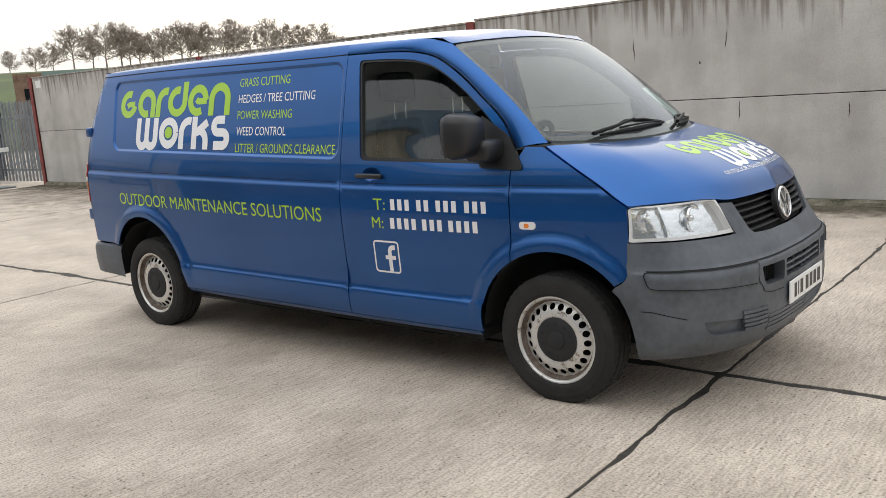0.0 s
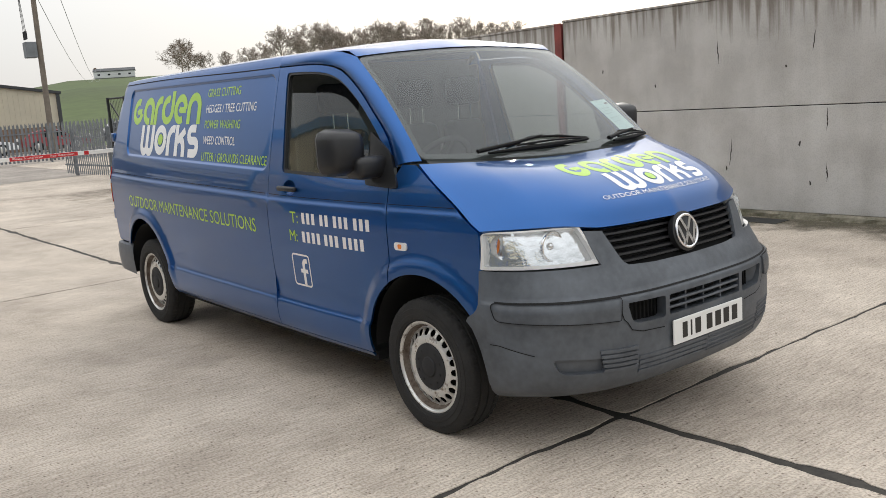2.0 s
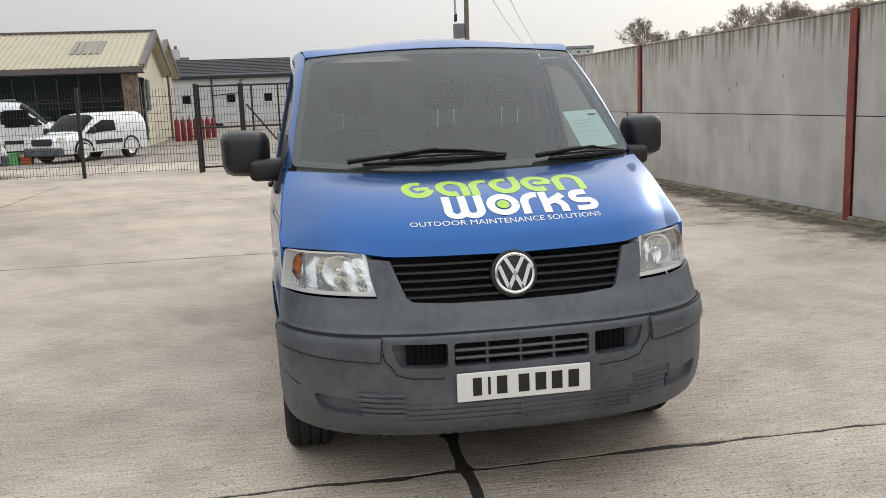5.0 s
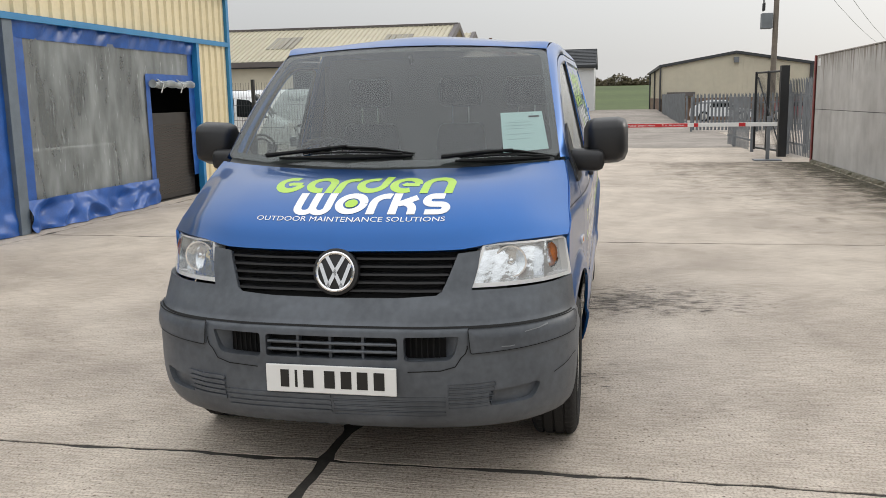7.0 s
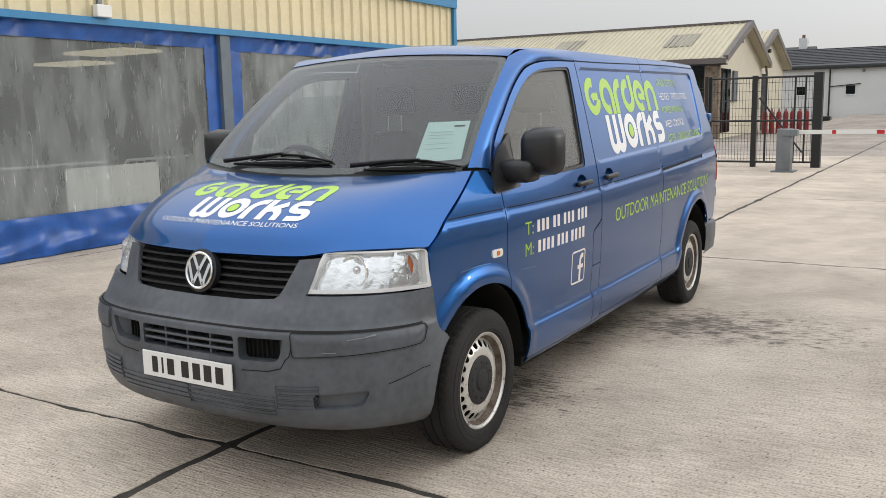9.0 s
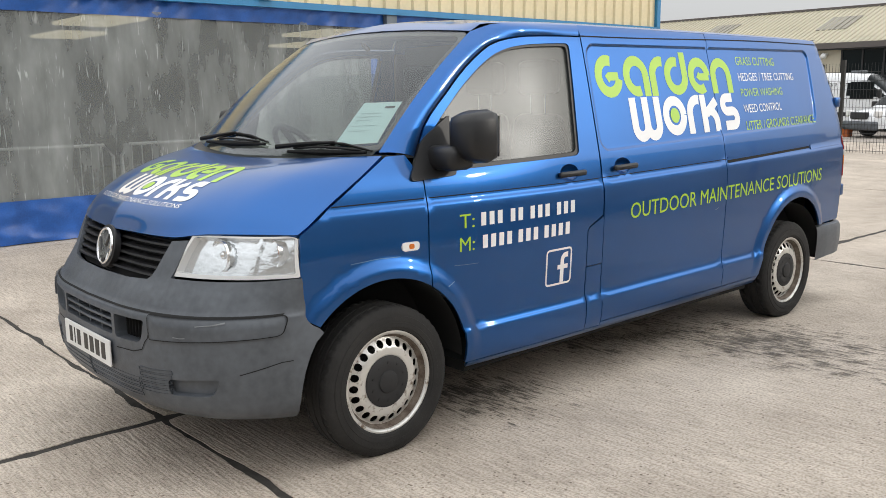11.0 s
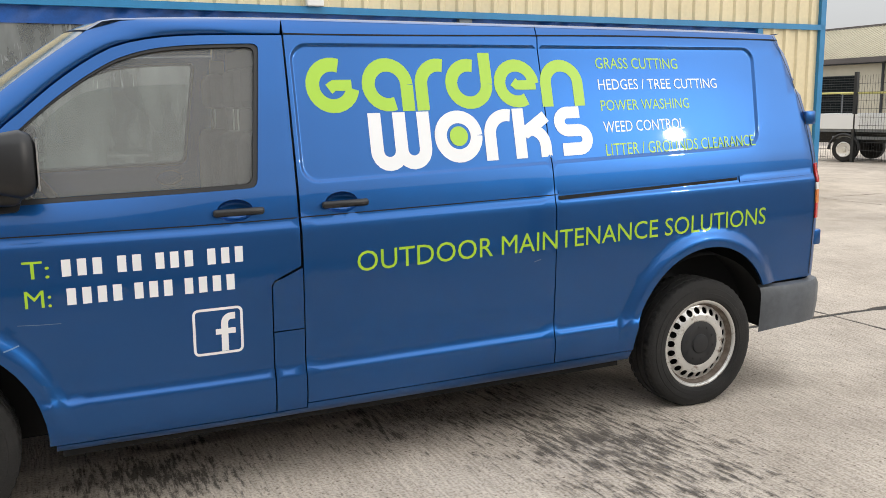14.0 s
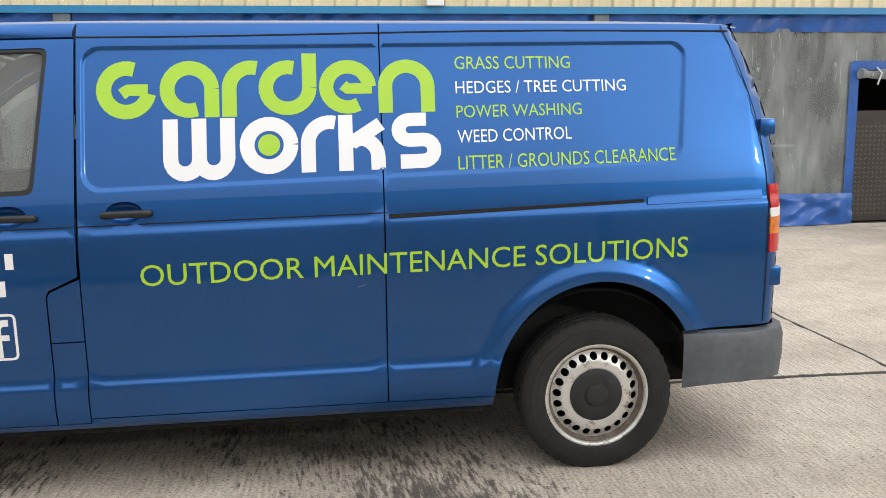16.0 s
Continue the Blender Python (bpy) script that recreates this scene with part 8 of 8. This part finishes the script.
for pts, w in (([(-0.36, 0.772), (-0.43, 0.768), (-0.50, 0.766)], 0.0022), ([(-0.31, 0.688), (-0.335, 0.694), (-0.36, 0.702)], 0.005), ([(0.17, 0.845), (0.04, 0.852), (-0.07, 0.848)], 0.003), ([(-2.42, 0.795), (-2.44, 0.80), (-2.455, 0.803)], 0.003)):
    v, f = strip(pts, w)
    laid("scratch", v, f, lambda a, b: (a, half_width(a, b), b), M_SCRATCH_GLINT, van, "pale scratches and a painted dent highlight", -0.0012)
# dark lines along the gutter and the belt line
for sd in (-1, 1):
    shp = side(sd)
    for x0, x1, z, dz, w in ((-1.38, -4.0, 1.793, 0.027, 0.006), (0.24, -2.545 if sd > 0 else -4.08, 1.0795, 0.0, 0.0045 if sd > 0 else 0.003)):
        v, f = strip([(x0 + (x1 - x0) * k / 60, z + dz * smooth_step(k / 45)) for k in range(61)], w)
        laid("body_seam", v, f, shp, M_DARK, van, "", -0.0016 * sd)
M_SCUFF = material("bumper_scuff", (0.20, 0.21, 0.22), 0.7)
for pts in ([(0.62, 0.622), (0.60, 0.620), (0.57, 0.622)], [(0.66, 0.668), (0.72, 0.674), (0.76, 0.681)]):
    v, f = strip(pts, 0.0035)
    laid("scuff", v, f, bumper_shape, M_SCUFF, bumper, "pale scuff mark", 0.0092)



def rise(x, z):
    """The pressed lines of the load space climb a little towards the rear."""
    k = curve([0.2, 0.35, 0.75, 1.25, 1.8, 2.1], [0.006, 0.008, 0.021, 0.023, 0.0, 0.0])(z)
    d = max(0.0, -0.9 - x)
    return k * (d * d / 0.8 if d < 0.4 else d - 0.2)


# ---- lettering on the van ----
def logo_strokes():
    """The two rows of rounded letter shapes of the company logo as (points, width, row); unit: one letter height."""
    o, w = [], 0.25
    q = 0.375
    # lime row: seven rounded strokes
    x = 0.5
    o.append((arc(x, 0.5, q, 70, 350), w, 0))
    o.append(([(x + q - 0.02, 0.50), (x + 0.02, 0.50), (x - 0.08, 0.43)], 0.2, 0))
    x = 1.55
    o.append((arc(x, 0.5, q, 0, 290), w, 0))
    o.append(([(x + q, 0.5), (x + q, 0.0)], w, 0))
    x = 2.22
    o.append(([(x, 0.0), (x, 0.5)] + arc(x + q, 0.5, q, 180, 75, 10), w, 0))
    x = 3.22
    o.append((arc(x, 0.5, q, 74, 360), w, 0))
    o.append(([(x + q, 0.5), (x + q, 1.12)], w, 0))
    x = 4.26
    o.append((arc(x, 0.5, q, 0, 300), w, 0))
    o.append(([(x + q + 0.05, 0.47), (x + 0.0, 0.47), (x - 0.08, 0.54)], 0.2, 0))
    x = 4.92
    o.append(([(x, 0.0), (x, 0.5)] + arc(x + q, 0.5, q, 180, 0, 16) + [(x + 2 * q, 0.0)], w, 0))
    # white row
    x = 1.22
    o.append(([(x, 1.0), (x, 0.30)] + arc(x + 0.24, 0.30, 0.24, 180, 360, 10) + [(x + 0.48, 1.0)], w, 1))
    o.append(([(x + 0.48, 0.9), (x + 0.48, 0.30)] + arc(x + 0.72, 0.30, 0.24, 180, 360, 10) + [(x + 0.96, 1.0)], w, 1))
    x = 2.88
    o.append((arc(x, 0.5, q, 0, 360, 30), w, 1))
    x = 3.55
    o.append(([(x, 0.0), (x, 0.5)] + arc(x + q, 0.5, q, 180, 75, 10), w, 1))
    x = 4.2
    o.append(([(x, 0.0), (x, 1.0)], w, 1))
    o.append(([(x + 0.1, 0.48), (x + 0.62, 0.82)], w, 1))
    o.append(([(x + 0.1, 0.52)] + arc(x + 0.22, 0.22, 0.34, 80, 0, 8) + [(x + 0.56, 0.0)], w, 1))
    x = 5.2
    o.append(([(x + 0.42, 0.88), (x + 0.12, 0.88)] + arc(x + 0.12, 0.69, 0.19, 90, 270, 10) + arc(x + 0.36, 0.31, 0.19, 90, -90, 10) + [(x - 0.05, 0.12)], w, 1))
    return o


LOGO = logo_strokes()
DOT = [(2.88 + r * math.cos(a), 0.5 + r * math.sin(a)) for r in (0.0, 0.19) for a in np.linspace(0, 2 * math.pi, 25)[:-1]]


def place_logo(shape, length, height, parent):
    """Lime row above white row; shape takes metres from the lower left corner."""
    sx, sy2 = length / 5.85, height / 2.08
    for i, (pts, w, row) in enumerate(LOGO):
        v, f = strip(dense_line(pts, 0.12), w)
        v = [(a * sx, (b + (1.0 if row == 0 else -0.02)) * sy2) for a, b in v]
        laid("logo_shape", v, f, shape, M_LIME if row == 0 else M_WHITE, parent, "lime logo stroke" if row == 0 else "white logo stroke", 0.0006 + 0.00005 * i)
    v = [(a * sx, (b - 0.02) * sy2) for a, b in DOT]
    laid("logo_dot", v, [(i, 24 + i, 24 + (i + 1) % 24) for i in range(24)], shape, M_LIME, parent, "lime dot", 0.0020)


def dense_line(pts, step):
    out = [pts[0]]
    for p, q in zip(pts, pts[1:]):
        n = max(1, int(math.hypot(q[0] - p[0], q[1] - p[1]) / step + 0.99))
        out += [(p[0] + (q[0] - p[0]) * k / n, p[1] + (q[1] - p[1]) * k / n) for k in range(1, n + 1)]
    return out


def place_words(words, shape, x, z, length, cap, mat, parent, slope=0.0):
    v, f = text_mesh(words, cap, length)
    v = [(x + a, z + b + slope * a) for a, b in v]
    root = list(range(len(v)))

    def find(i):
        while root[i] != i:
            i = root[i]
        return i
    for face in f:
        for i in face[1:]:
            root[find(i)] = find(face[0])
    groups = {}
    for face in f:
        groups.setdefault(find(face[0]), []).append(face)
    for g in groups.values():
        ids = sorted({i for face in g for i in face})
        at = {i: k for k, i in enumerate(ids)}
        laid("letter", [v[i] for i in ids], [tuple(at[i] for i in face) for face in g], shape, mat, parent, "", 0.0010)



LINES = (("GRASS CUTTING", 0.474, M_LIME), ("HEDGES / TREE CUTTING", 0.704, M_WHITE), ("POWER WASHING", 0.512, M_LIME), ("WEED CONTROL", 0.465, M_WHITE), ("LITTER / GROUNDS CLEARANCE", 0.898, M_LIME))
for sd in (-1, 1):
    # distance along the side, from the end where reading begins
    if sd > 0:
        start, dstart = -1.452, -0.390
        shp = lambda a, b: (start - a, half_width(start - a, b), b)
        dsh = lambda a, b: (dstart - a, half_width(dstart - a, b), b)
    else:
        start, dstart = -3.712, -1.112
        shp = lambda a, b: (start + a, -half_width(start + a, b), b)
        dsh = lambda a, b: (dstart + a, -half_width(dstart + a, b), b)
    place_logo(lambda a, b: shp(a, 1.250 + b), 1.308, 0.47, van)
    for k, (words, ln, mm) in enumerate(LINES):
        place_words(words, shp, 1.380, 1.660 - 0.107 * k, ln, 0.054, mm, van)
    place_words("OUTDOOR MAINTENANCE SOLUTIONS", shp, 0.148 if sd > 0 else 0.035, 0.843, 2.175 if sd > 0 else 2.14, 0.082, M_LIME, van)
    up = 0.0 if sd > 0 else 0.006
    for z, head, x0 in ((0.932 + up, "T:", 0.0), (0.829 + up, "M:", 0.0 if sd > 0 else -0.022)):
        place_words(head, dsh, x0, z, 0.085, 0.062, M_LIME, van)
        for a0, count in (((0.125, 3), (0.309, 2), (0.440, 3), (0.624, 3)) if head == "T:" else ((0.135, 4), (0.361, 3), (0.537, 4))):
            for c in range(count):
                v, f = strip([(x0 + a0 + 0.051 * c + 0.030 * k / 3, z + 0.031) for k in range(4)], 0.060)
                laid("lettering_bar", v, f, dsh, M_WHITE, van, "", 0.0010)
    fx = 0.562 if sd > 0 else -0.026
    sq = rounded([(fx, 0.587), (fx + 0.178, 0.587), (fx + 0.178, 0.760), (fx, 0.760)], 0.02)
    sq.append(sq[0])
    v, f = strip(dense_line(sq, 0.04), 0.010)
    laid("social_icon_frame", v, f, dsh, M_WHITE, van, "white outlined square icon", 0.0010)
    v, f = strip(dense_line([(fx + 0.113, 0.593), (fx + 0.113, 0.708)] + arc(fx + 0.139, 0.703, 0.026, 180, 90, 5) + [(fx + 0.154, 0.729)], 0.03), 0.026)
    laid("social_icon_shape", v, f, dsh, M_WHITE, van, "", 0.0010)
    v, f = strip([(fx + 0.079, 0.671), (fx + 0.154, 0.671)], 0.022)
    laid("social_icon_shape", v, f, dsh, M_WHITE, van, "", 0.0012)


def bonnet_print(a, b):
    """Metres across from the centre line, and metres up the bonnet from its front edge."""
    u = 1 - b / 0.72
    w = curve([0, 0.3, 0.58, 0.8, 1], [r[2] for r in BON])(min(max(u, 0), 1))
    return bonnet_shape(a / w, u)


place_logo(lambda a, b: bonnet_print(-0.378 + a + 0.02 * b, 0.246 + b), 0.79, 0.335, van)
place_words("OUTDOOR MAINTENANCE SOLUTIONS", bonnet_print, -0.375, 0.190, 0.78, 0.034, M_WHITE, van, 0.0)


for ob in van.children_recursive:
    if not any(p in ob.name or (ob.parent and p in ob.parent.name) for p in ("wheel", "tyre", "hub_cap", "rim.", "bumper")):
        for v in ob.data.vertices:
            if v.co.x < -0.9:
                v.co.z += rise(v.co.x, v.co.z)
